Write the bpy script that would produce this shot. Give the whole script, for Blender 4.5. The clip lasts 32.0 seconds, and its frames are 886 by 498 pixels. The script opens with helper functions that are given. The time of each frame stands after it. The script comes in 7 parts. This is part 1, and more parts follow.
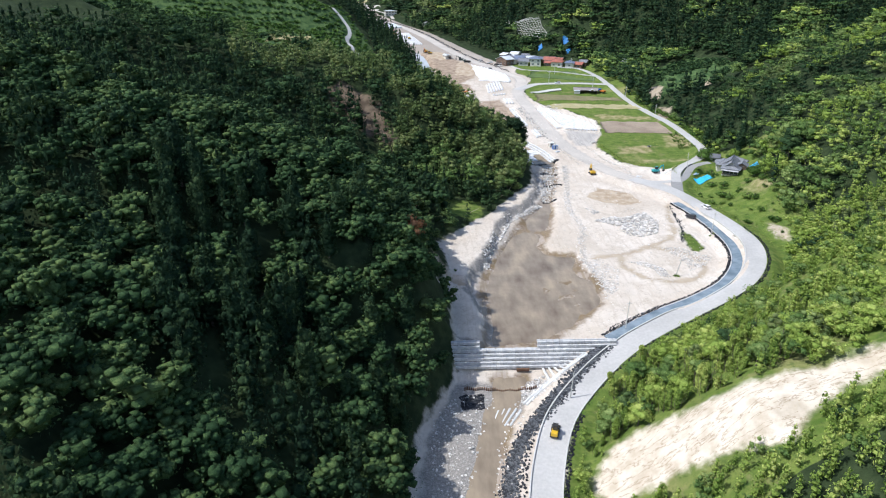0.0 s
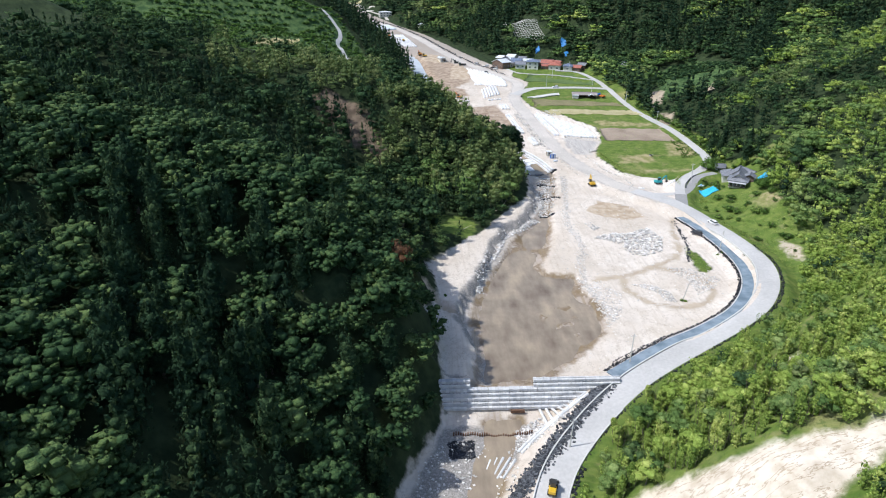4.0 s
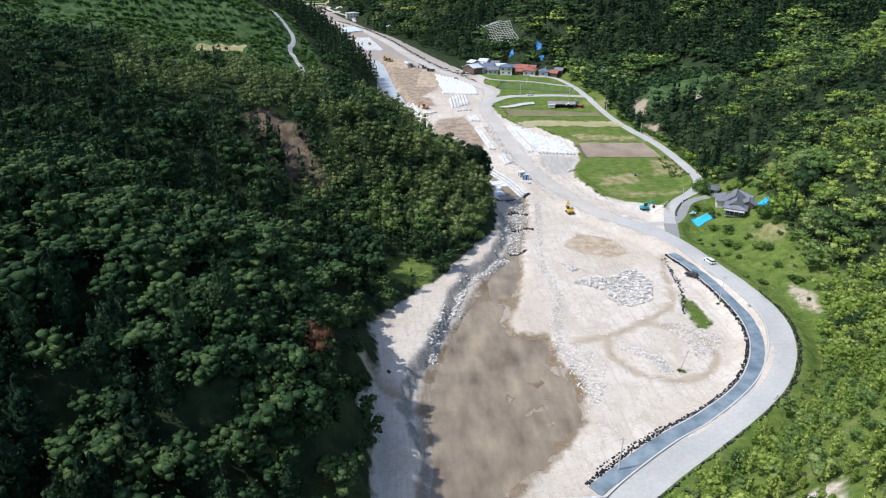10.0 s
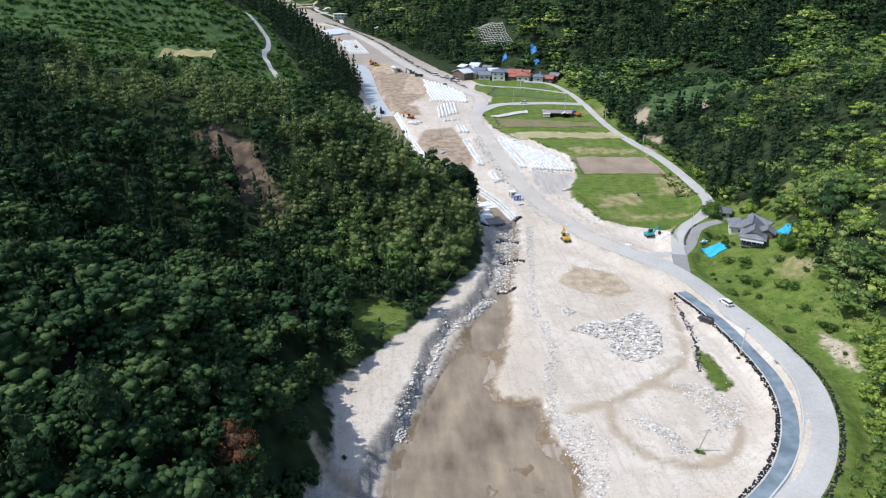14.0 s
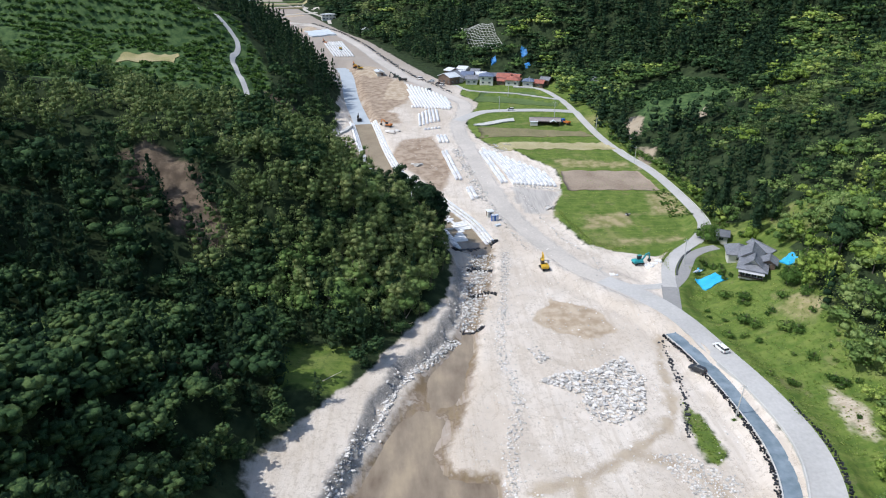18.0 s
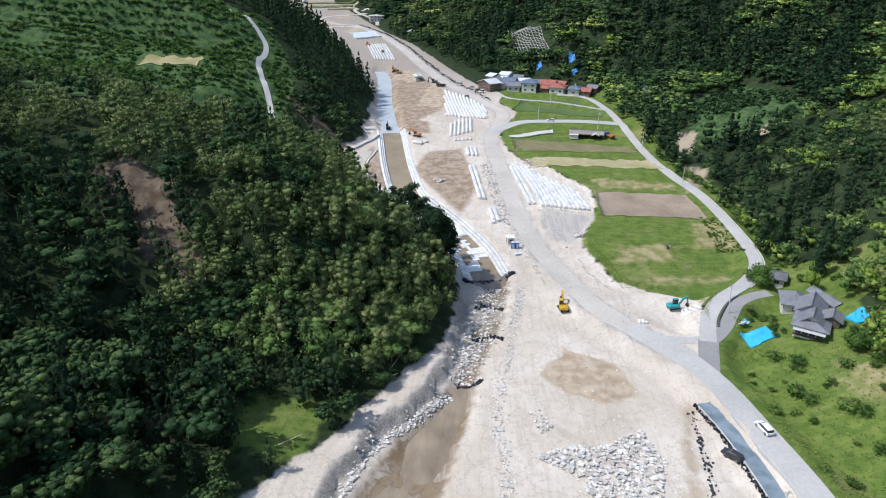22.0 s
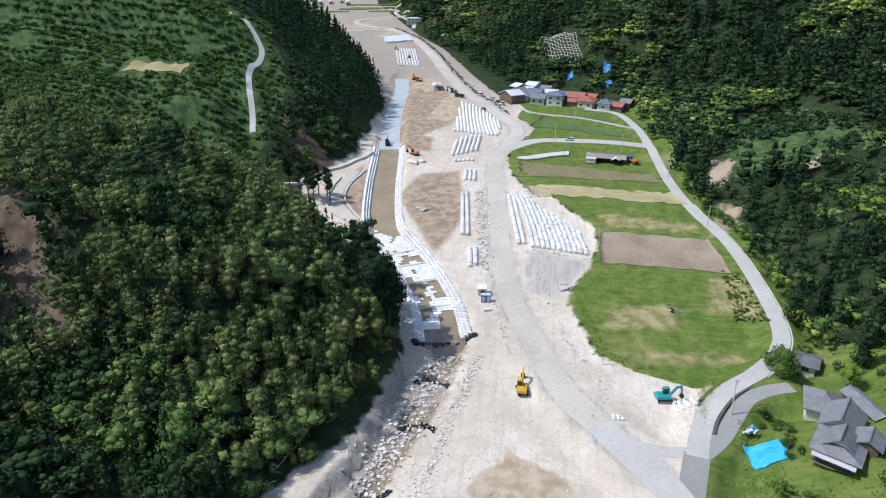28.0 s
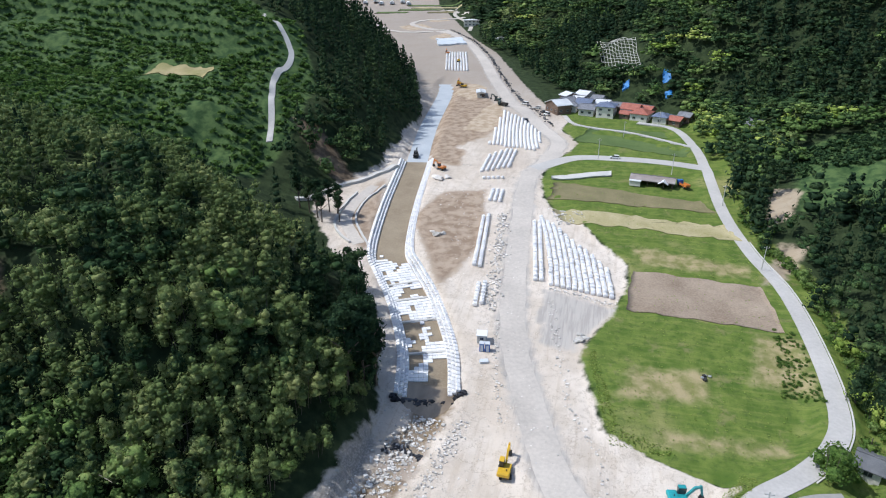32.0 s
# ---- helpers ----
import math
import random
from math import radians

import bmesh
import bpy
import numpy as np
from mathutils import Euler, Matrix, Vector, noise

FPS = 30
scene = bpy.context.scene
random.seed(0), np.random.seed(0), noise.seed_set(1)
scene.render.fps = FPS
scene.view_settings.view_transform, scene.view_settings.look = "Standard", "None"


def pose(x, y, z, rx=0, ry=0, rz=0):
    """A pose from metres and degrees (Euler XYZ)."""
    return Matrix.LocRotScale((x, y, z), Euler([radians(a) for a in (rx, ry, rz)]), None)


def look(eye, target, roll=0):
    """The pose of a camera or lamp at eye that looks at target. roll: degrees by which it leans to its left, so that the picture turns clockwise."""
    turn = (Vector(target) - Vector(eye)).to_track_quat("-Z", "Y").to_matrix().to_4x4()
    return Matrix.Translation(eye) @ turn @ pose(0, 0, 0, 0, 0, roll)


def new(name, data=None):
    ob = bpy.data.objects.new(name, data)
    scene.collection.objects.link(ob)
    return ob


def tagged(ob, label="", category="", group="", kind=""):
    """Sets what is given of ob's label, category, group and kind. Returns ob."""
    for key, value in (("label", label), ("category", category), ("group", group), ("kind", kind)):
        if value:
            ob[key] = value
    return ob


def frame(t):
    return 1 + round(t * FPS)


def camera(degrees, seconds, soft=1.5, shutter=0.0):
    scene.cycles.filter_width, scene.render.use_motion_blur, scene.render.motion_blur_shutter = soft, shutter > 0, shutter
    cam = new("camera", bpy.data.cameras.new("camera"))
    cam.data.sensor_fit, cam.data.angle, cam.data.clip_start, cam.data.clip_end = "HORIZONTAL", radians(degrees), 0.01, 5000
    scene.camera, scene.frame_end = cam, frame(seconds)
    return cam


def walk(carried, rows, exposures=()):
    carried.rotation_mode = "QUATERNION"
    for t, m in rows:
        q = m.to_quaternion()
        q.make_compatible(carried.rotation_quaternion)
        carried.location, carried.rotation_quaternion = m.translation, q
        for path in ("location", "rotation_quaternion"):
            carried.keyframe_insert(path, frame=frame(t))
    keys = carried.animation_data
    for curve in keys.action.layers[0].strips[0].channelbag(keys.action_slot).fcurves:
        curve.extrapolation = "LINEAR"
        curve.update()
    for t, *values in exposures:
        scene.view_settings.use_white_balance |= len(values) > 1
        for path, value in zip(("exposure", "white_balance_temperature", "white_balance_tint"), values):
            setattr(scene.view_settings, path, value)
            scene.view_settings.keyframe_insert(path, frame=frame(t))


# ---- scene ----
cam = camera(71.6, 32.0, soft=1.1)
METRES, EYE, TILT, LEAN, TURN = 220.0, 93.5, 3.5, -4.3, 0.0
ROWS = [
    (0.0, -0.0052, -0.0152, 0.0, -2.1, -27.44, 4.05),
    (0.5, -0.0024, -0.0075, 0.0, -2.1, -27.44, 4.05),
    (1.0, 0.0, 0.0, 0.0, -2.1, -27.44, 4.05),
    (1.5, 0.0023, 0.0076, -0.0003, -2.1, -27.44, 4.04),
    (2.0, 0.0045, 0.016, -0.0005, -2.11, -27.44, 4.04),
    (2.5, 0.006, 0.0251, -0.0008, -2.14, -27.45, 4.03),
    (5.5, 0.0141, 0.1014, -0.0045, -2.43, -27.49, 4.08),
    (6.0, 0.0155, 0.1166, -0.0055, -2.52, -27.49, 4.08),
    (6.5, 0.018, 0.1319, -0.0063, -2.84, -27.53, 4.08),
    (7.0, 0.0218, 0.1474, -0.0075, -3.15, -27.56, 4.08),
    (7.5, 0.0268, 0.163, -0.009, -3.44, -27.58, 4.07),
    (8.0, 0.0329, 0.1785, -0.0106, -3.64, -27.59, 4.08),
    (8.5, 0.0398, 0.1938, -0.0125, -3.8, -27.6, 4.08),
    (9.0, 0.0478, 0.2093, -0.014, -3.92, -27.64, 4.08),
    (9.5, 0.0558, 0.225, -0.0161, -4.02, -27.65, 4.06),
    (10.0, 0.0638, 0.2406, -0.0175, -4.11, -27.69, 4.04),
    (10.5, 0.071, 0.2564, -0.0195, -4.04, -27.66, 4.05),
    (11.0, 0.077, 0.2727, -0.0209, -3.91, -27.67, 4.08),
    (11.5, 0.0813, 0.2893, -0.0226, -3.88, -27.65, 4.06),
    (12.0, 0.085, 0.3061, -0.0238, -3.88, -27.66, 4.08),
    (12.5, 0.0879, 0.3228, -0.0248, -3.9, -27.67, 4.07),
    (13.0, 0.0911, 0.3402, -0.0266, -4.07, -27.69, 4.05),
    (13.5, 0.0955, 0.3572, -0.0278, -4.19, -27.71, 4.03),
    (14.0, 0.101, 0.3741, -0.0292, -4.37, -27.73, 4.04),
    (14.5, 0.1068, 0.3904, -0.0311, -4.49, -27.74, 4.05),
    (16.5, 0.1374, 0.4465, -0.0365, -4.71, -27.83, 4.04),
    (17.0, 0.1467, 0.458, -0.0383, -4.75, -27.81, 4.03),
    (17.5, 0.1556, 0.4696, -0.0401, -4.71, -27.8, 4.03),
    (18.0, 0.1649, 0.4813, -0.0415, -4.12, -27.77, 4.05),
    (18.5, 0.1746, 0.493, -0.0431, -3.8, -27.75, 4.08),
    (19.0, 0.1834, 0.5056, -0.0448, -3.55, -27.74, 4.1),
    (19.5, 0.1919, 0.5188, -0.0462, -3.26, -27.72, 4.09),
    (20.0, 0.2005, 0.5327, -0.0481, -2.03, -27.61, 4.17),
    (20.5, 0.2099, 0.5466, -0.05, -0.23, -27.44, 4.3),
    (21.0, 0.2187, 0.5602, -0.0511, 0.65, -27.39, 4.34),
    (21.5, 0.2275, 0.5744, -0.0526, 1.19, -27.33, 4.38),
    (22.0, 0.2365, 0.5887, -0.0543, 1.5, -27.3, 4.42),
    (22.5, 0.2458, 0.6029, -0.0556, 1.74, -27.27, 4.45),
    (23.0, 0.2553, 0.6173, -0.0577, 1.93, -27.24, 4.46),
    (23.5, 0.266, 0.6313, -0.0591, 2.1, -27.24, 4.47),
    (24.0, 0.277, 0.6453, -0.0606, 2.25, -27.24, 4.49),
    (24.5, 0.2882, 0.6592, -0.0626, 2.37, -27.23, 4.45),
    (25.0, 0.2994, 0.6732, -0.0644, 2.57, -27.2, 4.46),
    (25.5, 0.3111, 0.6871, -0.066, 2.73, -27.18, 4.46),
    (27.5, 0.354, 0.7459, -0.0725, 6.69, -26.82, 4.66),
    (28.0, 0.3626, 0.7597, -0.0741, 7.55, -26.74, 4.71),
    (28.5, 0.3715, 0.7745, -0.0756, 8.05, -26.7, 4.79),
    (29.0, 0.3785, 0.7895, -0.0773, 8.61, -26.65, 4.76),
    (29.5, 0.3861, 0.8052, -0.079, 10.31, -26.49, 4.86),
    (30.0, 0.3944, 0.8204, -0.0801, 11.71, -26.37, 4.92),
    (30.5, 0.4014, 0.836, -0.0816, 12.62, -26.28, 4.95),
    (31.0, 0.4088, 0.8517, -0.0829, 13.26, -26.23, 4.98),
    (31.5, 0.417, 0.8673, -0.0841, 13.75, -26.19, 5.02),
    (32.0, 0.4243, 0.883, -0.0856, 14.2, -26.16, 5.03),
]
EXPOSURES = [(0.0, 0.22, 6150, 8), (6.0, 0.18, 6150, 8), (12.0, 0.05, 6150, 8), (32.0, 0.0, 6150, 8)]
walk(cam, [(t, pose(0, 0, EYE, TILT, LEAN, TURN) @ pose(METRES * x, METRES * y, METRES * z, 90 + pitch, roll, yaw)) for t, x, y, z, yaw, pitch, roll in ROWS], EXPOSURES)

# ---------------------------------------------------------------- sky, sun
SUN_TO = Vector((-0.985, -0.17, 0.0)).normalized()
SUN_EL = radians(54.5)
world = bpy.data.worlds.new("sky")
scene.world = world
world.use_nodes = True
wn = world.node_tree.nodes
sky = wn.new("ShaderNodeTexSky")
sky.sky_type = "NISHITA"
sky.sun_disc = False
sky.sun_elevation = SUN_EL
sky.sun_rotation = math.atan2(SUN_TO.x, SUN_TO.y)
sky.air_density, sky.dust_density = 1.0, 1.5
world.node_tree.links.new(sky.outputs[0], wn["Background"].inputs[0])
wn["Background"].inputs[1].default_value = 0.17
sun = new("sun", bpy.data.lights.new("sun", "SUN"))
sun.data.energy = 3.7
sun.data.angle = radians(0.53)
sun.data.color = (1.0, 0.97, 0.93)
sun_from = Vector((SUN_TO.x * math.cos(SUN_EL), SUN_TO.y * math.cos(SUN_EL), math.sin(SUN_EL)))
sun.matrix_world = look(sun_from * 500 + Vector((40, 250, 0)), (40, 250, 0))

# ---------------------------------------------------------------- materials


def mat_new(name, rough=0.9, spec=0.2, metal=0.0):
    m = bpy.data.materials.new(name)
    m.use_nodes = True
    b = m.node_tree.nodes["Principled BSDF"]
    b.inputs["Roughness"].default_value = rough
    b.inputs["Specular IOR Level"].default_value = spec
    b.inputs["Metallic"].default_value = metal
    return m, m.node_tree.nodes, m.node_tree.links, b


def tex_noise(m, scale, detail=4.0, coords=None, rough=0.55):
    n, l = m.node_tree.nodes, m.node_tree.links
    t = n.new("ShaderNodeTexNoise")
    t.inputs["Scale"].default_value = scale
    t.inputs["Detail"].default_value = detail
    t.inputs["Roughness"].default_value = rough
    if coords is None:
        g = n.new("ShaderNodeNewGeometry")
        coords = g.outputs["Position"]
    l.new(coords, t.inputs["Vector"])
    return t.outputs["Fac"]


def ramp(m, fac, stops):
    n, l = m.node_tree.nodes, m.node_tree.links
    r = n.new("ShaderNodeValToRGB")
    e = r.color_ramp.elements
    while len(e) < len(stops):
        e.new(0.5)
    for k, (p, c) in zip(e, stops):
        k.position = p
        k.color = (*c, 1)
    l.new(fac, r.inputs[0])
    return r.outputs[0]


def mixc(m, fac, a, b, mode="MIX"):
    n, l = m.node_tree.nodes, m.node_tree.links
    x = n.new("ShaderNodeMix")
    x.data_type, x.blend_type = "RGBA", mode
    for sock, v in ((x.inputs[0], fac), (x.inputs[6], a), (x.inputs[7], b)):
        if isinstance(v, (int, float)):
            sock.default_value = v
        elif isinstance(v, tuple):
            sock.default_value = (*v, 1)
        else:
            l.new(v, sock)
    return x.outputs[2]


def calc(m, op, a, b=0.0, c=None):
    n, l = m.node_tree.nodes, m.node_tree.links
    x = n.new("ShaderNodeMath")
    x.operation = op
    for sock, v in zip(x.inputs, (a, b, c)):
        if v is None:
            continue
        if isinstance(v, (int, float)):
            sock.default_value = v
        else:
            l.new(v, sock)
    return x.outputs[0]


def step_mask(m, value, lo, hi):
    n, l = m.node_tree.nodes, m.node_tree.links
    x = n.new("ShaderNodeMapRange")
    x.interpolation_type = "SMOOTHSTEP"
    l.new(value, x.inputs[0])
    x.inputs[1].default_value, x.inputs[2].default_value = lo, hi
    return x.outputs[0]


def attr(m, name):
    a = m.node_tree.nodes.new("ShaderNodeAttribute")
    a.attribute_name = name
    return a.outputs["Fac"]


def bump(m, bsdf, height, strength=0.4, dist=0.2):
    b = m.node_tree.nodes.new("ShaderNodeBump")
    b.inputs["Strength"].default_value, b.inputs["Distance"].default_value = strength, dist
    m.node_tree.links.new(height, b.inputs["Height"])
    m.node_tree.links.new(b.outputs[0], bsdf.inputs["Normal"])


def grainy(name, dark, light, scale=1.0, rough=0.9, spec=0.2, bumps=0.3, metal=0.0, islands=0.0, objects=0.0):
    """A surface of two tones mixed at two scales, with fine relief."""
    m, n, l, b = mat_new(name, rough, spec, metal)
    big = tex_noise(m, 0.13 * scale, 3)
    fine = tex_noise(m, 2.2 * scale, 5)
    f = calc(m, "ADD", calc(m, "MULTIPLY", big, 0.55), calc(m, "MULTIPLY", fine, 0.45))
    if islands:
        g = n.new("ShaderNodeNewGeometry")
        f = calc(m, "ADD", f, calc(m, "MULTIPLY", calc(m, "SUBTRACT", g.outputs["Random Per Island"], 0.5), islands))
    if objects:
        o = n.new("ShaderNodeObjectInfo")
        f = calc(m, "ADD", f, calc(m, "MULTIPLY", calc(m, "SUBTRACT", o.outputs["Random"], 0.5), objects))
    c = ramp(m, f, [(0.3, dark), (0.7, light)])
    l.new(c, b.inputs["Base Color"])
    bump(m, b, fine, bumps, 0.15 / scale)
    return m


def leaf_mat(name, dark, light, warm, thin=0.3):
    m, n, l, b = mat_new(name, 0.8, 0.08)
    g = n.new("ShaderNodeNewGeometry")
    o = n.new("ShaderNodeObjectInfo")
    f = calc(m, "ADD", calc(m, "MULTIPLY", g.outputs["Random Per Island"], 0.45), calc(m, "MULTIPLY", attr(m, "tint"), 0.55))
    f = calc(m, "ADD", f, calc(m, "MULTIPLY", calc(m, "SUBTRACT", o.outputs["Random"], 0.5), 0.3))
    clump = tex_noise(m, 1.1, 4, rough=0.7)
    f = calc(m, "ADD", f, calc(m, "MULTIPLY", calc(m, "SUBTRACT", clump, 0.5), 0.7))
    fine = tex_noise(m, 4.6, 2, rough=0.7)
    f = calc(m, "ADD", f, calc(m, "MULTIPLY", calc(m, "SUBTRACT", fine, 0.5), 1.1))
    c = ramp(m, f, [(0.1, dark), (0.6, light), (0.98, warm)])
    bump(m, b, calc(m, "ADD", clump, calc(m, "MULTIPLY", fine, 0.5)), 0.9, 0.5)
    l.new(c, b.inputs["Base Color"])
    t = n.new("ShaderNodeBsdfTranslucent")
    l.new(c, t.inputs[0])
    s = n.new("ShaderNodeMixShader")
    s.inputs[0].default_value = thin
    l.new(b.outputs[0], s.inputs[1])
    l.new(t.outputs[0], s.inputs[2])
    l.new(s.outputs[0], n["Material Output"].inputs[0])
    return m


# broadleaf and conifer tones darkened to stand in for the left slope's shade
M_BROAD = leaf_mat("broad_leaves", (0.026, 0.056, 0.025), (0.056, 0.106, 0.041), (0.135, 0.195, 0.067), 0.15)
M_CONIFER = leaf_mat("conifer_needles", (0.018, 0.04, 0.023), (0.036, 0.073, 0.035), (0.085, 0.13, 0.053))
M_BAMBOO = leaf_mat("bamboo_leaves", (0.1, 0.155, 0.055), (0.2, 0.265, 0.095), (0.38, 0.41, 0.17))
# shoot and mid-green tones raised to carry the right slope's sunlight
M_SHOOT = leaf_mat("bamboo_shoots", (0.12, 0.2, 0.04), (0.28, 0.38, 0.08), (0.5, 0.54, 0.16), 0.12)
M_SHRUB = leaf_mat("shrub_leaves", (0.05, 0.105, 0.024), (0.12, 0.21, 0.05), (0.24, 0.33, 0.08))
M_MID = leaf_mat("sun_lifted_leaves", (0.09, 0.16, 0.045), (0.18, 0.27, 0.08), (0.33, 0.4, 0.14), 0.15)
M_DRY = leaf_mat("dry_leaves", (0.12, 0.06, 0.03), (0.22, 0.12, 0.07), (0.3, 0.2, 0.12))
M_BARK = grainy("bark", (0.07, 0.055, 0.045), (0.2, 0.17, 0.14), 2.0)


def ground_mat():
    m, n, l, b = mat_new("valley_ground", 0.95, 0.1)
    big, mid, fine = tex_noise(m, 0.035, 4), tex_noise(m, 0.3, 5), tex_noise(m, 2.5, 5, rough=0.65)
    wob = calc(m, "MULTIPLY", calc(m, "SUBTRACT", mid, 0.5), 5.0)
    # forest floor: undergrowth green, darkened to hold the shade beneath the crowns
    shaded_floor = mixc(m, step_mask(m, mid, 0.3, 0.7), (0.019, 0.031, 0.014), (0.042, 0.06, 0.026))
    grass = mixc(m, step_mask(m, mid, 0.3, 0.68), (0.08, 0.135, 0.024), (0.165, 0.215, 0.048))
    grass = mixc(m, step_mask(m, big, 0.58, 0.74), grass, (0.3, 0.28, 0.12))
    gm = n.new("ShaderNodeMapping")
    gm.inputs["Scale"].default_value = (0.06, 0.8, 0.3)
    gg = n.new("ShaderNodeNewGeometry")
    l.new(gg.outputs["Position"], gm.inputs["Vector"])
    rows = tex_noise(m, 1.0, 5, gm.outputs[0], 0.6)
    grass = mixc(m, calc(m, "MULTIPLY", step_mask(m, rows, 0.48, 0.62), 0.22), grass, (0.3, 0.3, 0.1))
    grass = mixc(m, calc(m, "MULTIPLY", step_mask(m, rows, 0.46, 0.36), 0.3), grass, (0.07, 0.13, 0.025))
    grass = mixc(m, calc(m, "MULTIPLY", step_mask(m, tex_noise(m, 0.75, 5, rough=0.7), 0.53, 0.62), 0.55), grass, (0.06, 0.095, 0.028))
    grass = mixc(m, calc(m, "MULTIPLY", step_mask(m, tex_noise(m, 0.13, 6, rough=0.7), 0.56, 0.66), 0.5), grass, (0.27, 0.23, 0.12))
    grass = mixc(m, calc(m, "MULTIPLY", fine, 0.45), grass, (0.08, 0.12, 0.03))
    sand = mixc(m, step_mask(m, big, 0.35, 0.65), (0.56, 0.485, 0.41), (0.67, 0.6, 0.53))
    sand = mixc(m, calc(m, "MULTIPLY", step_mask(m, mid, 0.45, 0.75), 0.35), sand, (0.46, 0.385, 0.31))
    sand = mixc(m, calc(m, "MULTIPLY", step_mask(m, fine, 0.5, 0.8), 0.3), sand, (0.40, 0.35, 0.3))
    mp = n.new("ShaderNodeMapping")
    mp.inputs["Scale"].default_value = (0.9, 0.07, 0.2)
    mp.inputs["Rotation"].default_value = (0, 0, 0.2)
    gp = n.new("ShaderNodeNewGeometry")
    l.new(gp.outputs["Position"], mp.inputs["Vector"])
    streak = tex_noise(m, 1.0, 5, mp.outputs[0], 0.6)
    sand = mixc(m, calc(m, "MULTIPLY", step_mask(m, streak, 0.5, 0.64), 0.3), sand, (0.43, 0.35, 0.27))
    sand = mixc(m, calc(m, "MULTIPLY", step_mask(m, tex_noise(m, 0.09, 6, rough=0.7), 0.5, 0.62), 0.4), sand, (0.47, 0.4, 0.325))
    lines = tex_noise(m, 0.16, 7, rough=0.68)
    sand = mixc(m, calc(m, "MULTIPLY", step_mask(m, calc(m, "ABSOLUTE", calc(m, "SUBTRACT", lines, 0.5)), 0.014, 0.0), 0.55), sand, (0.33, 0.27, 0.21))
    sand = mixc(m, calc(m, "MULTIPLY", step_mask(m, tex_noise(m, 0.9, 5, rough=0.75), 0.56, 0.66), 0.45), sand, (0.38, 0.33, 0.28))
    up = n.new("ShaderNodeSeparateXYZ")
    l.new(gg.outputs["Position"], up.inputs[0])
    # upper silt: browner soil, plus cloud shadow mixed into the colour
    sand = mixc(m, calc(m, "MULTIPLY", step_mask(m, up.outputs["Y"], 430.0, 640.0), 0.8), sand, (0.29, 0.25, 0.215))
    flow = tex_noise(m, 0.11, 6, rough=0.6)
    mud = mixc(m, step_mask(m, flow, 0.38, 0.62), (0.2, 0.145, 0.09), (0.37, 0.31, 0.26))
    mud = mixc(m, calc(m, "MULTIPLY", step_mask(m, streak, 0.47, 0.6), 0.6), mud, (0.25, 0.19, 0.115))
    mud = mixc(m, calc(m, "MULTIPLY", step_mask(m, calc(m, "ABSOLUTE", calc(m, "SUBTRACT", flow, 0.5)), 0.035, 0.0), 0.6), mud, (0.15, 0.11, 0.075))
    mud = mixc(m, calc(m, "MULTIPLY", step_mask(m, mid, 0.6, 0.72), 0.7), mud, (0.46, 0.41, 0.36))
    tan = mixc(m, step_mask(m, mid, 0.35, 0.65), (0.37, 0.285, 0.2), (0.5, 0.41, 0.315))
    scar = mixc(m, step_mask(m, mid, 0.3, 0.65), (0.5, 0.42, 0.325), (0.68, 0.6, 0.5))
    rm = n.new("ShaderNodeMapping")
    rm.inputs["Scale"].default_value = (0.12, 0.55, 0.12)
    rm.inputs["Rotation"].default_value = (0, 0, -0.5)
    l.new(gg.outputs["Position"], rm.inputs["Vector"])
    rill = tex_noise(m, 1.0, 6, rm.outputs[0], 0.62)
    scar = mixc(m, calc(m, "MULTIPLY", step_mask(m, calc(m, "ABSOLUTE", calc(m, "SUBTRACT", rill, 0.5)), 0.022, 0.0), 0.7), scar, (0.26, 0.19, 0.12))
    scar = mixc(m, calc(m, "MULTIPLY", step_mask(m, fine, 0.6, 0.75), 0.35), scar, (0.36, 0.27, 0.18))
    sx = n.new("ShaderNodeSeparateXYZ")
    l.new(gg.outputs["Position"], sx.inputs[0])
    scar = mixc(m, calc(m, "MULTIPLY", step_mask(m, sx.outputs["Y"], 140.0, 260.0), 0.75), scar, (0.3, 0.24, 0.165))
    rut = mixc(m, step_mask(m, mid, 0.35, 0.65), (0.33, 0.26, 0.185), (0.46, 0.38, 0.29))
    brown = mixc(m, step_mask(m, mid, 0.35, 0.65), (0.27, 0.2, 0.145), (0.41, 0.325, 0.25))
    dry = mixc(m, step_mask(m, mid, 0.35, 0.65), (0.2, 0.2, 0.075), (0.36, 0.3, 0.17))
    grey = mixc(m, step_mask(m, streak, 0.42, 0.6), (0.47, 0.435, 0.4), (0.38, 0.35, 0.325))
    # brown clay of the left slips, darkened further in place of cloud shadow
    clay = mixc(m, step_mask(m, mid, 0.35, 0.7), (0.1, 0.075, 0.055), (0.21, 0.16, 0.115))
    bank_c = mixc(m, step_mask(m, fine, 0.4, 0.65), (0.24, 0.22, 0.2), (0.4, 0.37, 0.34))
    orchard = mixc(m, step_mask(m, mid, 0.35, 0.65), (0.035, 0.07, 0.026), (0.09, 0.14, 0.05))
    c = shaded_floor
    for name, col, soft in (("d_orchard", orchard, 1.5), ("d_grass", grass, 1.0), ("d_sand", sand, 0.8), ("d_dry", dry, 2.5), ("d_brown", brown, 1.6), ("d_grey", grey, 1.3), ("d_wet", rut, 1.2), ("d_tawny", tan, 0.7), ("d_mud", mud, 1.2), ("d_bank", bank_c, 1.0), ("d_scar", scar, 1.2), ("d_clay", clay, 1.5)):
        v = calc(m, "ADD", attr(m, name), wob)
        c = mixc(m, step_mask(m, v, -soft, soft), c, col)
    l.new(c, b.inputs["Base Color"])
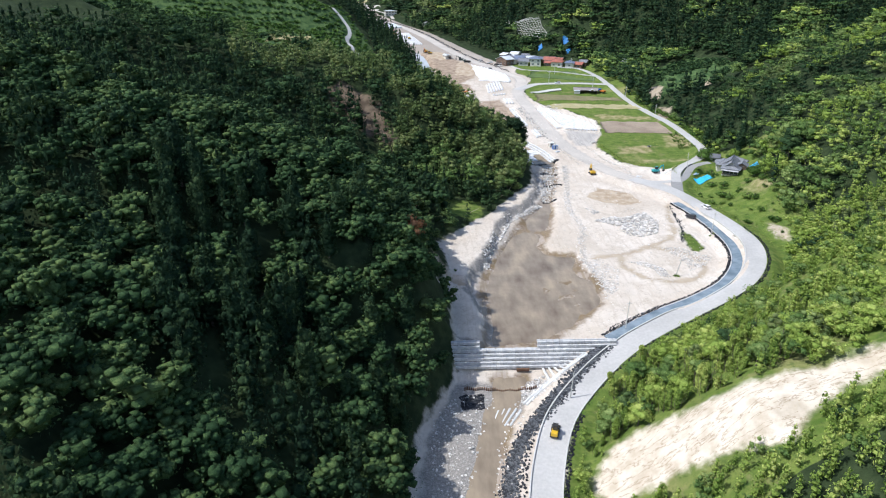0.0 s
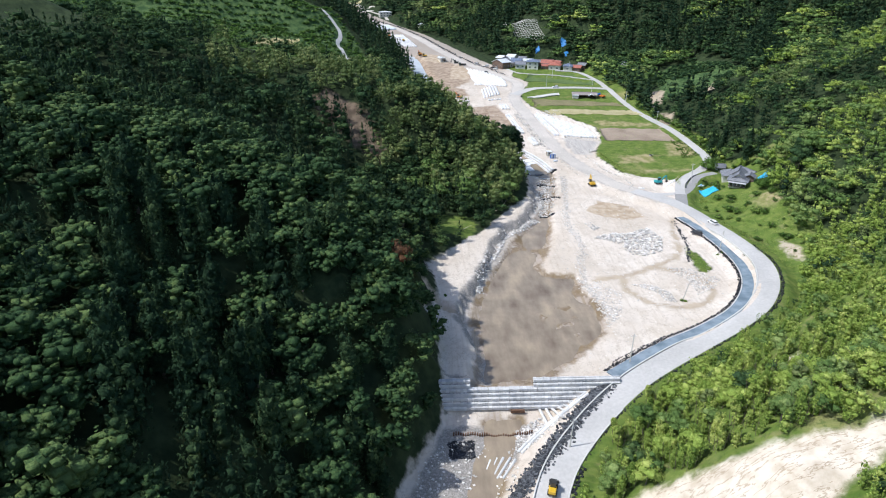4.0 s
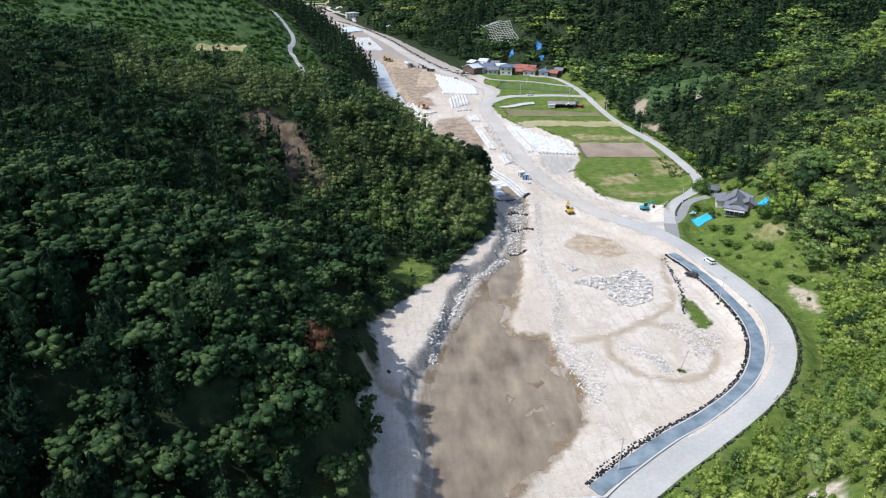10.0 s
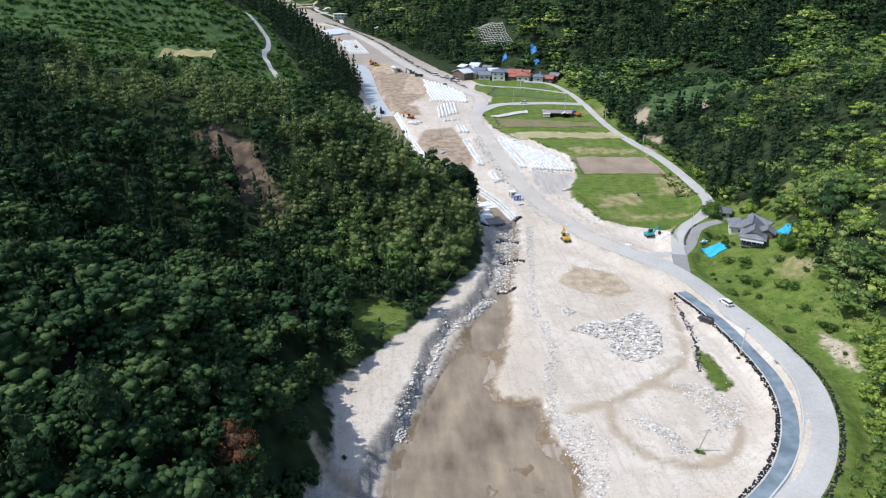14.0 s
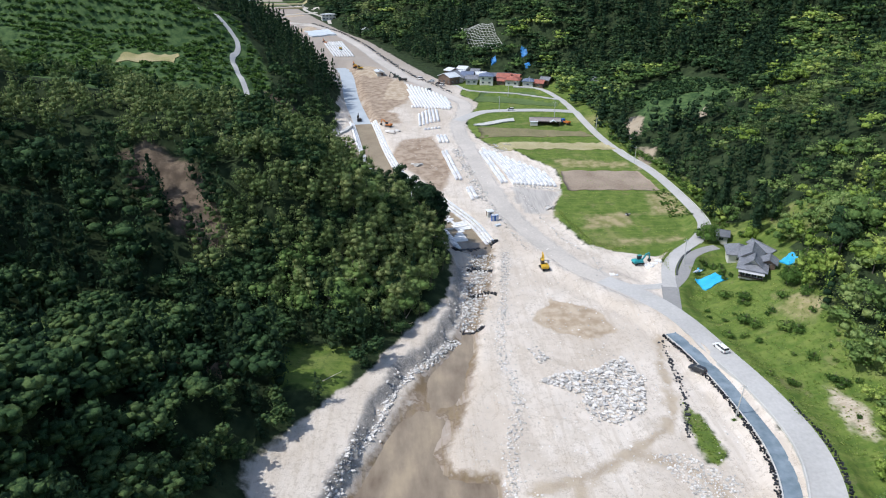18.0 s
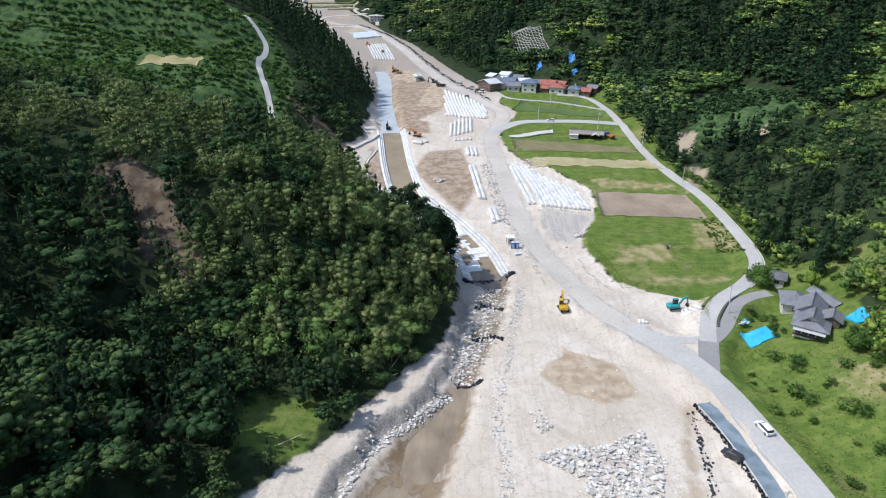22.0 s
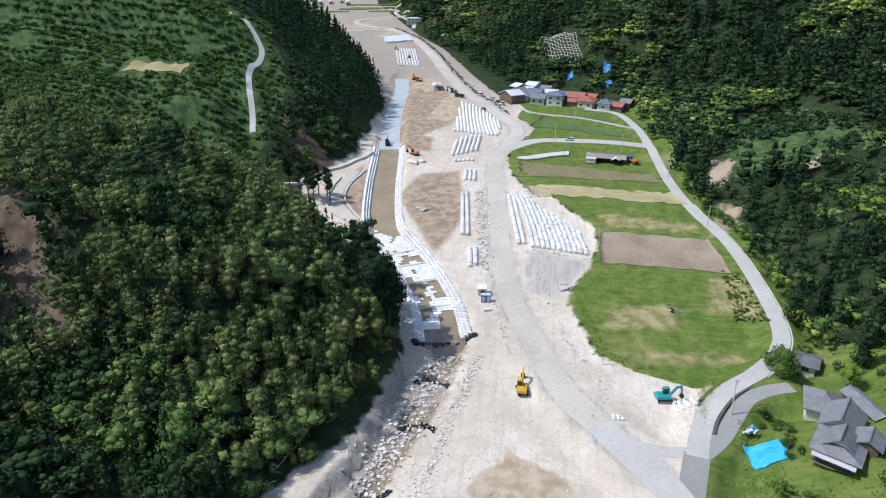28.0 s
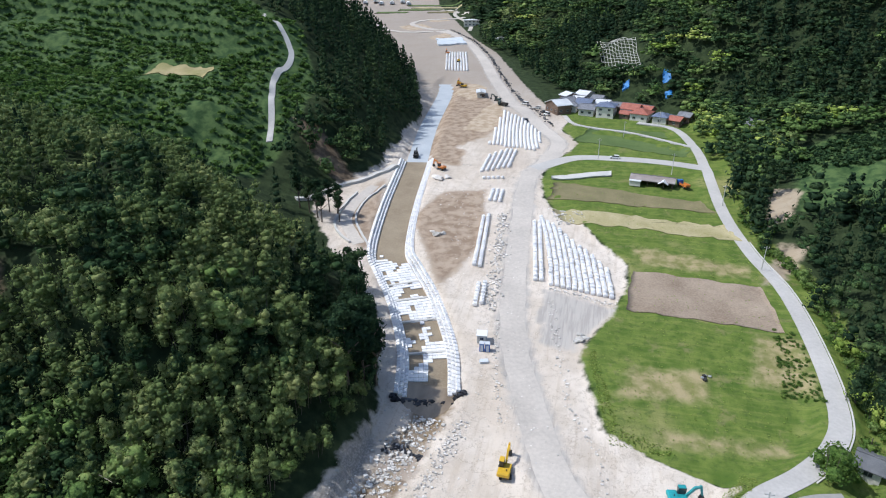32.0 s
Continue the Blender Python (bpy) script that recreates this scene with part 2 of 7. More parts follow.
    bump(m, b, calc(m, "ADD", calc(m, "MULTIPLY", mid, 2.0), fine), 0.5, 0.35)
    return m


M_GROUND = ground_mat()
M_ROAD = grainy("worn_concrete", (0.38, 0.365, 0.35), (0.54, 0.52, 0.5), 0.6, 0.85)
M_HAUL = grainy("grey_gravel", (0.4, 0.365, 0.33), (0.6, 0.545, 0.49), 0.5, 0.95)
M_ASPHALT = grainy("old_asphalt", (0.23, 0.225, 0.22), (0.34, 0.33, 0.32), 0.7, 0.9)
M_CONC = grainy("concrete", (0.45, 0.44, 0.42), (0.62, 0.6, 0.57), 1.5, 0.85)
M_BLUEGRAVEL = grainy("wet_blue_gravel", (0.11, 0.135, 0.15), (0.21, 0.25, 0.28), 1.5, 0.7)
M_WHITE = grainy("white_sack", (0.68, 0.68, 0.7), (0.84, 0.83, 0.82), 2.0, 0.7, 0.2, 0.3, objects=0.5, islands=0.3)
M_GREYSACK = grainy("grey_sack", (0.4, 0.4, 0.41), (0.66, 0.65, 0.64), 2.0, 0.75, 0.2, 0.3, objects=0.22)
M_TUBE = grainy("white_tube", (0.5, 0.5, 0.5), (0.74, 0.73, 0.71), 2.5, 0.75, 0.2, 0.4, objects=0.4)
M_BLACKSACK = grainy("black_sack", (0.012, 0.013, 0.016), (0.05, 0.052, 0.06), 2.0, 0.6, objects=0.4, islands=0.4)
M_STONE = grainy("river_stone", (0.42, 0.4, 0.375), (0.74, 0.7, 0.66), 1.5, 0.9, islands=0.6)


def water_mat():
    m, n, l, b = mat_new("muddy_water", 0.14, 0.4)
    g = n.new("ShaderNodeNewGeometry")
    mp = n.new("ShaderNodeMapping")
    mp.inputs["Scale"].default_value = (0.2, 0.06, 0.2)
    mp.inputs["Rotation"].default_value = (0, 0, 0.25)
    l.new(g.outputs["Position"], mp.inputs["Vector"])
    silt = calc(m, "ADD", calc(m, "MULTIPLY", tex_noise(m, 1.0, 7, mp.outputs[0], 0.6), 0.5), calc(m, "MULTIPLY", tex_noise(m, 0.07, 5), 0.5))
    c = ramp(m, silt, [(0.36, (0.15, 0.11, 0.075)), (0.46, (0.225, 0.175, 0.125)), (0.52, (0.27, 0.215, 0.155)), (0.64, (0.38, 0.3, 0.205))])
    l.new(c, b.inputs["Base Color"])
    bump(m, b, tex_noise(m, 1.5, 3), 0.06, 0.1)
    return m


M_WATER = water_mat()

M_DARKSTONE = grainy("dark_rubble", (0.035, 0.037, 0.042), (0.13, 0.135, 0.145), 1.5, 0.8, islands=0.6)
M_STEEL = grainy("galvanised_steel", (0.35, 0.36, 0.37), (0.5, 0.51, 0.52), 3.0, 0.45, 0.5, 0.1, 0.7)
M_RUST = grainy("rusty_wood", (0.1, 0.055, 0.035), (0.24, 0.14, 0.09), 3.0)
M_CANALBED = grainy("silt_bed", (0.2, 0.155, 0.105), (0.34, 0.28, 0.2), 1.0, 0.7)
M_BLUECONC = grainy("blue_grey_concrete", (0.36, 0.40, 0.44), (0.52, 0.55, 0.58), 1.0, 0.6)
M_SOIL = grainy("tilled_soil", (0.2, 0.15, 0.11), (0.4, 0.325, 0.25), 0.8)
M_STRAW = grainy("straw_field", (0.26, 0.24, 0.1), (0.5, 0.43, 0.28), 0.9)
M_OLIVE = grainy("fallow_field", (0.13, 0.125, 0.06), (0.27, 0.23, 0.13), 0.9)
M_DRYGRASS = grainy("dry_grass", (0.2, 0.2, 0.07), (0.42, 0.34, 0.2), 0.9)
M_DARKGREEN = grainy("dark_field", (0.06, 0.1, 0.035), (0.13, 0.18, 0.06), 0.9)
M_GRASSLEAF = leaf_mat("grass_blades", (0.14, 0.22, 0.04), (0.24, 0.33, 0.07), (0.42, 0.44, 0.16))
# yellow-green foliage with strong sunlight put into its colour
M_YOUNG = leaf_mat("sunlit_young_leaves", (0.17, 0.26, 0.045), (0.32, 0.42, 0.09), (0.5, 0.55, 0.16), 0.12)
M_PLASTER = grainy("old_plaster", (0.5, 0.47, 0.42), (0.72, 0.7, 0.66), 2.0)
M_CREAM = grainy("cream_wall", (0.6, 0.58, 0.5), (0.76, 0.73, 0.66), 2.0)
M_BROWNWALL = grainy("brown_boards", (0.1, 0.07, 0.055), (0.24, 0.17, 0.13), 2.0)
M_WOOD = grainy("dark_wood", (0.06, 0.045, 0.035), (0.18, 0.13, 0.1), 3.0)
M_RIDGE = grainy("ridge_tiles", (0.09, 0.095, 0.105), (0.2, 0.205, 0.22), 3.0, 0.6)
M_CORRUGATED = grainy("corrugated_metal", (0.4, 0.4, 0.41), (0.58, 0.58, 0.59), 2.0, 0.5, 0.5)
M_PALEROOF = grainy("pale_metal_roof", (0.5, 0.52, 0.54), (0.74, 0.75, 0.76), 1.5, 0.5, 0.4)
M_TIN = grainy("weathered_tin", (0.17, 0.13, 0.12), (0.4, 0.36, 0.34), 1.5, 0.6, 0.4)
M_RUBBER = grainy("dark_rubber", (0.02, 0.02, 0.021), (0.06, 0.058, 0.055), 3.0, 0.7)
M_YELLOW = grainy("yellow_paint", (0.5, 0.3, 0.02), (0.72, 0.45, 0.03), 2.0, 0.4, 0.5, 0.05)
M_TEAL = grainy("teal_paint", (0.02, 0.22, 0.24), (0.04, 0.36, 0.38), 2.0, 0.4, 0.5, 0.05)
M_ORANGE = grainy("orange_paint", (0.45, 0.14, 0.03), (0.62, 0.22, 0.05), 2.0, 0.45, 0.5, 0.05)
M_BLUEPAINT = grainy("blue_paint", (0.02, 0.09, 0.36), (0.04, 0.16, 0.52), 2.0, 0.45, 0.5, 0.05)
M_DARKGREENPAINT = grainy("dark_green_paint", (0.02, 0.04, 0.035), (0.05, 0.08, 0.07), 2.0, 0.45, 0.5, 0.05)
M_WHITEPAINT = grainy("white_paint", (0.72, 0.72, 0.72), (0.84, 0.84, 0.83), 2.0, 0.35, 0.5, 0.03)
M_BLACKPAINT = grainy("black_paint", (0.02, 0.022, 0.028), (0.05, 0.052, 0.06), 2.0, 0.3, 0.5, 0.03)
M_RED = grainy("red_lamp", (0.3, 0.02, 0.02), (0.45, 0.04, 0.03), 2.0, 0.3, 0.5, 0.0)
M_GLASS = grainy("window_glass", (0.03, 0.035, 0.04), (0.07, 0.08, 0.09), 2.0, 0.12, 0.6, 0.0)
M_CABGLASS = grainy("cab_glass", (0.03, 0.033, 0.035), (0.06, 0.065, 0.07), 2.0, 0.15, 0.6, 0.0)
M_TARP = grainy("blue_tarp", (0.02, 0.30, 0.58), (0.07, 0.50, 0.80), 2.0, 0.5, 0.4, 0.3)
M_DEEPTARP = grainy("deep_blue_tarp", (0.02, 0.16, 0.45), (0.05, 0.27, 0.62), 2.0, 0.5, 0.4, 0.3)
M_PALESHEET = grainy("pale_sheet", (0.45, 0.5, 0.55), (0.68, 0.71, 0.74), 2.0, 0.5)
M_DEADWOOD = grainy("dead_wood", (0.3, 0.26, 0.2), (0.52, 0.47, 0.38), 2.0)


def tile_mat(name, dark, light):
    """Roof tiles: fine rows across the slope."""
    m, n, l, b = mat_new(name, 0.5, 0.4)
    tc = n.new("ShaderNodeTexCoord")
    w = n.new("ShaderNodeTexWave")
    w.bands_direction = "Y"
    w.inputs["Scale"].default_value = 1.1
    w.inputs["Distortion"].default_value = 0.6
    l.new(tc.outputs["Object"], w.inputs["Vector"])
    f = calc(m, "ADD", calc(m, "MULTIPLY", tex_noise(m, 0.7, 5), 0.7), calc(m, "MULTIPLY", w.outputs["Fac"], 0.3))
    l.new(ramp(m, f, [(0.3, dark), (0.7, light)]), b.inputs["Base Color"])
    bump(m, b, w.outputs["Fac"], 0.5, 0.08)
    return m


M_TILE = tile_mat("grey_roof_tiles", (0.13, 0.135, 0.15), (0.27, 0.275, 0.3))
M_BLUETILE = tile_mat("blue_grey_tiles", (0.10, 0.12, 0.18), (0.2, 0.24, 0.34))
M_REDTILE = tile_mat("red_brown_tiles", (0.26, 0.085, 0.06), (0.46, 0.17, 0.12))


def chan_mat():
    m, n, l, b = mat_new("channel_water", 0.2, 0.4)
    l.new(ramp(m, tex_noise(m, 0.25, 5), [(0.35, (0.13, 0.17, 0.2)), (0.65, (0.25, 0.30, 0.34))]), b.inputs["Base Color"])
    bump(m, b, tex_noise(m, 2.0, 3), 0.1, 0.1)
    return m


M_CHAN = chan_mat()

# ---------------------------------------------------------------- plan of the valley
FLOOR_Y = [-400, 60, 111, 134.5, 138.5, 200, 250, 290, 310, 350, 450, 540, 644, 800, 1000, 1300, 2000, 3200]
FLOOR_Z = [-40, -11, -6.3, -3.7, 0, 1.5, 3, 4.6, 6, 10, 18.5, 25, 34, 47, 64, 150, 380, 600]
TOE_L = ([-400, 60, 93, 111, 125, 140, 160, 171, 181, 203, 216, 226, 242, 256, 265, 286, 300, 315, 340, 360, 380, 400, 420, 440, 461, 531, 618, 680, 767, 1000, 3200],
         [-30, -8, -4, -2, 4, 8, 8, 4, 6, 4, 13, 24, 32, 42, 47, 51, 52, 46, 36, 18, 3, -11, -7, 1, 0, -3, -36, -82, -140, -330, -1100])
TOE_R = ([-400, 60, 93, 107, 121, 135, 149, 158, 168, 180, 197, 213, 250, 275, 300, 320, 345, 370, 390, 420, 460, 520, 545, 560, 580, 620, 660, 700, 767, 1000, 3200],
         [20, 31, 32, 35, 42, 57, 84, 97, 109, 118, 125, 126, 122, 126, 150, 153, 155, 154, 148, 143, 142, 138, 132, 112, 84, 60, 45, 25, -12, -100, -600])
SAND_R = ([-400, 60, 93, 117, 138, 153, 165, 185, 220, 255, 270, 280, 288, 293, 296.5, 303, 328, 345, 363, 375, 389, 405, 412, 420, 440, 460, 480, 492, 511, 525, 540, 560, 600, 650, 700, 767, 1000, 3200],
          [6, 20, 27, 35, 54, 80, 98, 114, 117, 112, 117, 119.5, 122.5, 126, 114, 101, 94, 101, 106, 106, 97, 89, 80, 76, 72, 74, 82, 84, 74, 78, 70, 60, 44, 26, 8, -26, -120, -640])
D_KNOTS = [0, 12, 30, 60, 110, 200, 450, 1500]
HILL_L = [(-400, (0, 10, 24, 45, 64, 102, 170, 300)), (105, (0, 11, 25, 45, 62, 98, 170, 300)), (126, (0, 15, 24, 38, 56, 94, 170, 300)),
          (145, (0, 16, 30, 43, 58, 96, 170, 300)), (170, (0, 17, 36, 48, 62, 96, 170, 300)), (202, (0, 9, 23, 40, 57, 90, 160, 300)),
          (222, (0, 3, 7, 17, 40, 80, 150, 300)), (240, (0, 2, 5, 11, 33, 76, 150, 300)), (256, (0, 3, 9, 18, 35, 74, 150, 300)), (268, (0, 5, 13, 27, 35, 70, 140, 300)),
          (276, (0, 8, 21, 31, 36, 70, 140, 300)), (284, (0, 9, 25, 39, 43, 70, 140, 300)), (300, (0, 9, 26, 42, 47, 70, 140, 300)),
          (314, (0, 9, 27, 44, 52, 72, 140, 300)), (338, (0, 5, 17, 36, 47, 64, 140, 300)), (362, (0, 2, 7, 16, 30, 52, 140, 300)),
          (390, (0, 3, 8, 20, 34, 50, 130, 300)), (430, (0, 8, 20, 33, 37, 46, 110, 300)), (458, (0, 10, 24, 38, 42, 55, 120, 320)),
          (490, (0, 13, 30, 48, 66, 80, 150, 340)), (580, (0, 14, 31, 50, 74, 108, 190, 380)), (680, (0, 10, 24, 42, 70, 110, 200, 400)), (3200, (0, 15, 34, 56, 90, 150, 260, 480))]
HILL_R = [(-400, (0, 9, 24, 38, 58, 88, 140, 300)), (92, (0, 11, 28, 42, 59, 88, 140, 300)), (130, (0, 6.5, 18, 34, 55, 86, 140, 300)),
          (165, (0, 5, 15, 31, 52, 84, 140, 300)), (215, (0, 4.5, 13, 28, 51, 84, 150, 300)), (262, (0, 5, 12, 29, 51, 86, 150, 300)),
          (288, (0, 3.5, 11, 29, 50, 86, 160, 300)), (305, (0, 5, 17, 33, 53, 90, 160, 300)), (350, (0, 7, 18, 34, 54, 90, 170, 320)), (385, (0, 4, 10, 24, 46, 84, 170, 320)),
          (430, (0, 5, 11, 17, 30, 66, 160, 320)), (470, (0, 4, 9, 16, 36, 80, 170, 340)), (530, (0, 4, 10, 24, 52, 96, 190, 360)),
          (600, (0, 7, 17, 33, 60, 104, 200, 380)), (3200, (0, 12, 28, 50, 85, 140, 260, 480))]


def vnoise(x, y, seed=0):
    """Smooth random relief between 0 and 1."""
    xi, yi = np.floor(x), np.floor(y)
    fx, fy = x - xi, y - yi
    fx, fy = fx * fx * (3 - 2 * fx), fy * fy * (3 - 2 * fy)

    def h(a, b):
        v = np.sin(a * 127.1 + b * 311.7 + seed * 74.7) * 43758.5453
        return v - np.floor(v)
    return (h(xi, yi) * (1 - fx) + h(xi + 1, yi) * fx) * (1 - fy) + (h(xi, yi + 1) * (1 - fx) + h(xi + 1, yi + 1) * fx) * fy


def table(rows, d, y):
    ys = np.array([r[0] for r in rows], float)
    vals = np.array([np.interp(d, D_KNOTS, r[1]) for r in rows])
    k = np.clip(np.searchsorted(ys, y) - 1, 0, len(ys) - 2)
    f = np.clip((y - ys[k]) / (ys[k + 1] - ys[k]), 0, 1)
    f = f * f * (3 - 2 * f)
    i = np.arange(len(d))
    return vals[k, i] * (1 - f) + vals[k + 1, i] * f


def smooth(pts, n=8):
    """A rounded line through the given corners."""
    p = [np.array(q, float) for q in pts]
    p = [2 * p[0] - p[1]] + p + [2 * p[-1] - p[-2]]
    out = []
    for a, b, c, d in zip(p, p[1:], p[2:], p[3:]):
        for k in range(n):
            t = k / n
            out.append(0.5 * (2 * b + (c - a) * t + (2 * a - 5 * b + 4 * c - d) * t * t + (3 * b - a - 3 * c + d) * t ** 3))
    out.append(p[-2])
    return np.array(out)


def near_line(x, y, line):
    """Distance to a line and the line's third coordinate at the nearest place."""
    best, val = np.full(len(x), 1e9), np.zeros(len(x))
    for a, b in zip(line, line[1:]):
        ab = b[:2] - a[:2]
        t = np.clip(((x - a[0]) * ab[0] + (y - a[1]) * ab[1]) / max(1e-9, ab @ ab), 0, 1)
        d = np.hypot(x - a[0] - t * ab[0], y - a[1] - t * ab[1])
        hit = d < best
        best[hit] = d[hit]
        if len(a) > 2:
            val[hit] = (a[2] + (b[2] - a[2]) * t)[hit]
    return best, val


def inside(x, y, poly):
    """Signed distance to a closed outline, positive inside."""
    q = [np.array(p, float) for p in poly]
    c = np.zeros(len(x), bool)
    for a, b in zip(q, q[1:] + q[:1]):
        if a[1] != b[1]:
            c ^= ((a[1] > y) != (b[1] > y)) & (x < (b[0] - a[0]) * (y - a[1]) / (b[1] - a[1]) + a[0])
    d, _ = near_line(x, y, q + q[:1])
    return np.where(c, d, -d)


def sstep(v, lo, hi):
    t = np.clip((v - lo) / (hi - lo), 0, 1)
    return t * t * (3 - 2 * t)


ROAD = smooth([(20, 70, -7), (22, 84, -5.5), (25.6, 99.7, -3.6), (31.2, 113.2, -1.6), (42.2, 126.6, 0.4), (53.8, 137.3, 1.8), (64, 144.5, 2.7), (77, 152.5, 3.6), (91.5, 162, 4.2), (103.5, 172, 4.6),
               (113, 185, 4.9), (118.5, 200, 5), (119, 217, 5), (116.5, 236, 5), (113.5, 252, 5.2), (108, 264, 5.4), (99, 277, 5.2)])
HAUL = smooth([(108, 264, 5.3), (99, 277, 5.3), (91.5, 289, 5.4), (84, 310, 6.2), (77.5, 331, 8), (73.5, 358, 10.6), (70, 397, 14), (67, 440, 17.5), (72, 463, 19.3),
               (75, 489, 21.3), (64, 513, 23), (50, 545, 25.3), (41, 560, 26.6), (21, 616, 31.4), (1, 677, 37), (-26, 745, 42.5), (-60, 800, 47.5)])
LANE = smooth([(113, 256, 5.3), (115.3, 263, 5.8), (117.4, 269.5, 6.2), (119, 274.5, 6.6), (122, 281.5, 7.1), (128, 289.5, 7.7), (137, 297, 8.5), (144.5, 306, 9.3), (148.5, 318, 9.8), (150, 343, 10.8), (148.5, 368, 12.6), (143, 390, 14.5),
               (139, 420, 17), (138, 463, 20.5), (136, 490, 22.6), (129, 518, 24.6), (112, 525, 25.5)])
DRIVE = smooth([(118.5, 269.5, 6.3), (123, 274, 6.8), (127, 280, 7.4), (131.5, 286.5, 8.0), (137, 290, 8.5), (142.5, 291.5, 8.9)])
SPURROAD = smooth([(118, 270, 6.3), (111, 270, 5.8), (104, 271.5, 5.5)])
YARDROAD = smooth([(68, 452, 18.6), (84, 468, 20), (104, 470, 20.4), (122, 468, 20.6), (138, 463, 20.6)])
TERRACE = smooth([(74, 536, 25), (80, 519, 24.5), (92, 512, 24.2), (110, 506, 24), (136, 489, 22.8)])
CHAN = smooth([(50, 143, 0.6), (66, 153.5, 1.6), (82, 162, 2.3), (96, 172, 2.8), (106.5, 186, 3.2), (111.5, 201, 3.4), (112, 219, 3.5), (110.5, 235, 3.6), (108, 246, 3.8)])
CANAL = smooth([(61, 307, 4.0), (56.5, 323, 5.4), (46.5, 344, 7.0), (37, 359, 8.6), (30, 372, 9.8), (22.5, 406, 12.4), (15.5, 449, 16.0), (5, 508, 20.4), (-3, 575, 25.8), (-9, 602, 28.2)])
TRACKS = [smooth([(105, 246), (101, 234), (98, 220), (93, 211), (82, 204), (70, 198), (60, 195)]), smooth([(70, 198), (69, 188), (75, 179), (86, 177), (95, 184), (97, 193), (92, 200), (82, 203), (72, 198)])]
POND = [(15, 139.5), (18, 162), (16, 172), (19, 187), (28, 207), (40, 235), (47, 244), (52, 256), (54.5, 269), (57, 283), (60, 297), (59, 312), (64, 313), (67, 304), (64, 282), (57, 260),
        (55, 248), (52, 230), (48, 218), (43, 208), (45, 202), (55, 200), (54, 187), (58, 179), (55, 164), (45, 153), (33, 141)]
BROOK = [(4, 60), (7, 95), (9, 112), (14, 124), (17, 133), (27, 133), (24, 124), (18, 110), (15, 95), (12, 60)]
BENCH = [(5, 139), (17, 139), (18, 151), (13, 169), (15, 180), (21, 195), (26, 212), (32, 230), (45, 247), (50, 262), (54, 285), (50, 300), (0, 300), (-20, 140)]
WATER_Y, WATER_Z = [60, 134, 136, 139, 200, 250, 285, 313], [-11.6, -4.1, -4.0, -0.5, -0.1, 1.5, 3.4, 5.0]
FIELDS = [(101, 303), (94, 328), (101, 346), (106, 363), (106, 376), (95, 392), (88, 408), (76, 428), (76, 440), (136, 425), (141, 390), (146, 369), (147, 343), (145, 322), (138, 305), (127, 296), (113, 299)]
TAWNY = [[(72, 257), (80, 268), (92, 262), (95, 250), (86, 246), (78, 250)], [(25, 500), (28, 545), (36, 560), (42, 530), (40, 500)], [(0, 575), (10, 600), (22, 590), (18, 560)], [(-118, 812), (-96, 838), (-74, 815), (-92, 796)], [(-100, 868), (-80, 884), (-62, 866), (-84, 852)], [(-70, 770), (-52, 788), (-44, 764), (-58, 750)]]
SCARS = [[(34, 94.9), (39.8, 101), (46.4, 99.7), (59.4, 94.5), (70.1, 92), (78.9, 92.7), (89.9, 92.8), (105, 92), (106.3, 86.4), (82.3, 87.2), (75.4, 86.4), (69.7, 84.3), (63.6, 80.1), (57.9, 82.4), (51.3, 84.8), (42.8, 87.5), (35.9, 85.7)],
         [(77.3, 126.9), (86, 127.5), (80.6, 119.1)], [(109, 152), (114, 150), (111, 148)], [(131.5, 204), (133.4, 200.6), (137, 209), (135, 219), (132.6, 212)],
         [(149, 405), (156, 433), (165, 424), (158, 406)], [(177, 404), (198, 419), (190, 403)], [(142, 368), (150, 372), (160, 392), (152, 396)], [(-46, 355), (-30, 362), (-28, 352)], [(110, 598), (122, 610), (130, 600)]]
ORCHARD = [(-34, 398), (-30, 432), (-40, 470), (-60, 500), (-130, 520), (-260, 520), (-260, 400), (-130, 375), (-60, 372)]
# left-hand slips, coloured with the shadow-darkened clay
CLAY = [[(-46, 286), (-38, 291), (-20, 281), (-13, 268), (-15, 262), (-27, 267), (-40, 277)], [(-35, 433), (-22, 437), (-3, 427), (-8, 420), (-22, 424)], [(-12, 228), (-2, 232), (-4, 224)], [(-40, 126), (-36, 130), (-34, 125)]]
BROWN = [[(4, 468), (12, 495), (27, 540), (46, 524), (39, 492), (23, 464)], [(8, 505), (28, 498), (37, 530), (30, 560), (8, 600), (-3, 602), (2, 560)], [(18, 452), (36, 448), (34, 470), (20, 476)], [(30, 395), (36, 420), (52, 425), (60, 380), (52, 350), (44, 368)], [(4, 400), (10, 380), (24, 365), (18, 395), (8, 430)]]
DRY = [[(138, 247), (142, 250), (147, 248), (148, 241), (141, 239)], [(104, 315), (123, 317), (124, 327), (107, 325)], [(110, 376), (140, 374), (141, 380), (108, 386)], [(134, 326), (146, 322), (147, 344), (138, 345)], [(112, 302), (136, 304), (136, 306), (112, 305)]]
GREY = [[(82, 340), (96, 336), (103, 350), (83, 356)], [(84, 330), (93, 330), (96, 338), (84, 342)]]
GULLY = smooth([(3, 182), (6.2, 178), (8.7, 175.2), (12.2, 172.5), (15.6, 170.4), (17, 164), (16.5, 156)])
SPIT = [(100, 221), (102.5, 214), (103, 203), (100, 199), (97.5, 201), (98.5, 213)]
GLADE = [(-95, 318), (-64, 322), (-60, 345), (-95, 350)]
ORCHARD_R = [(160, 412), (172, 470), (205, 480), (215, 430), (195, 404)]


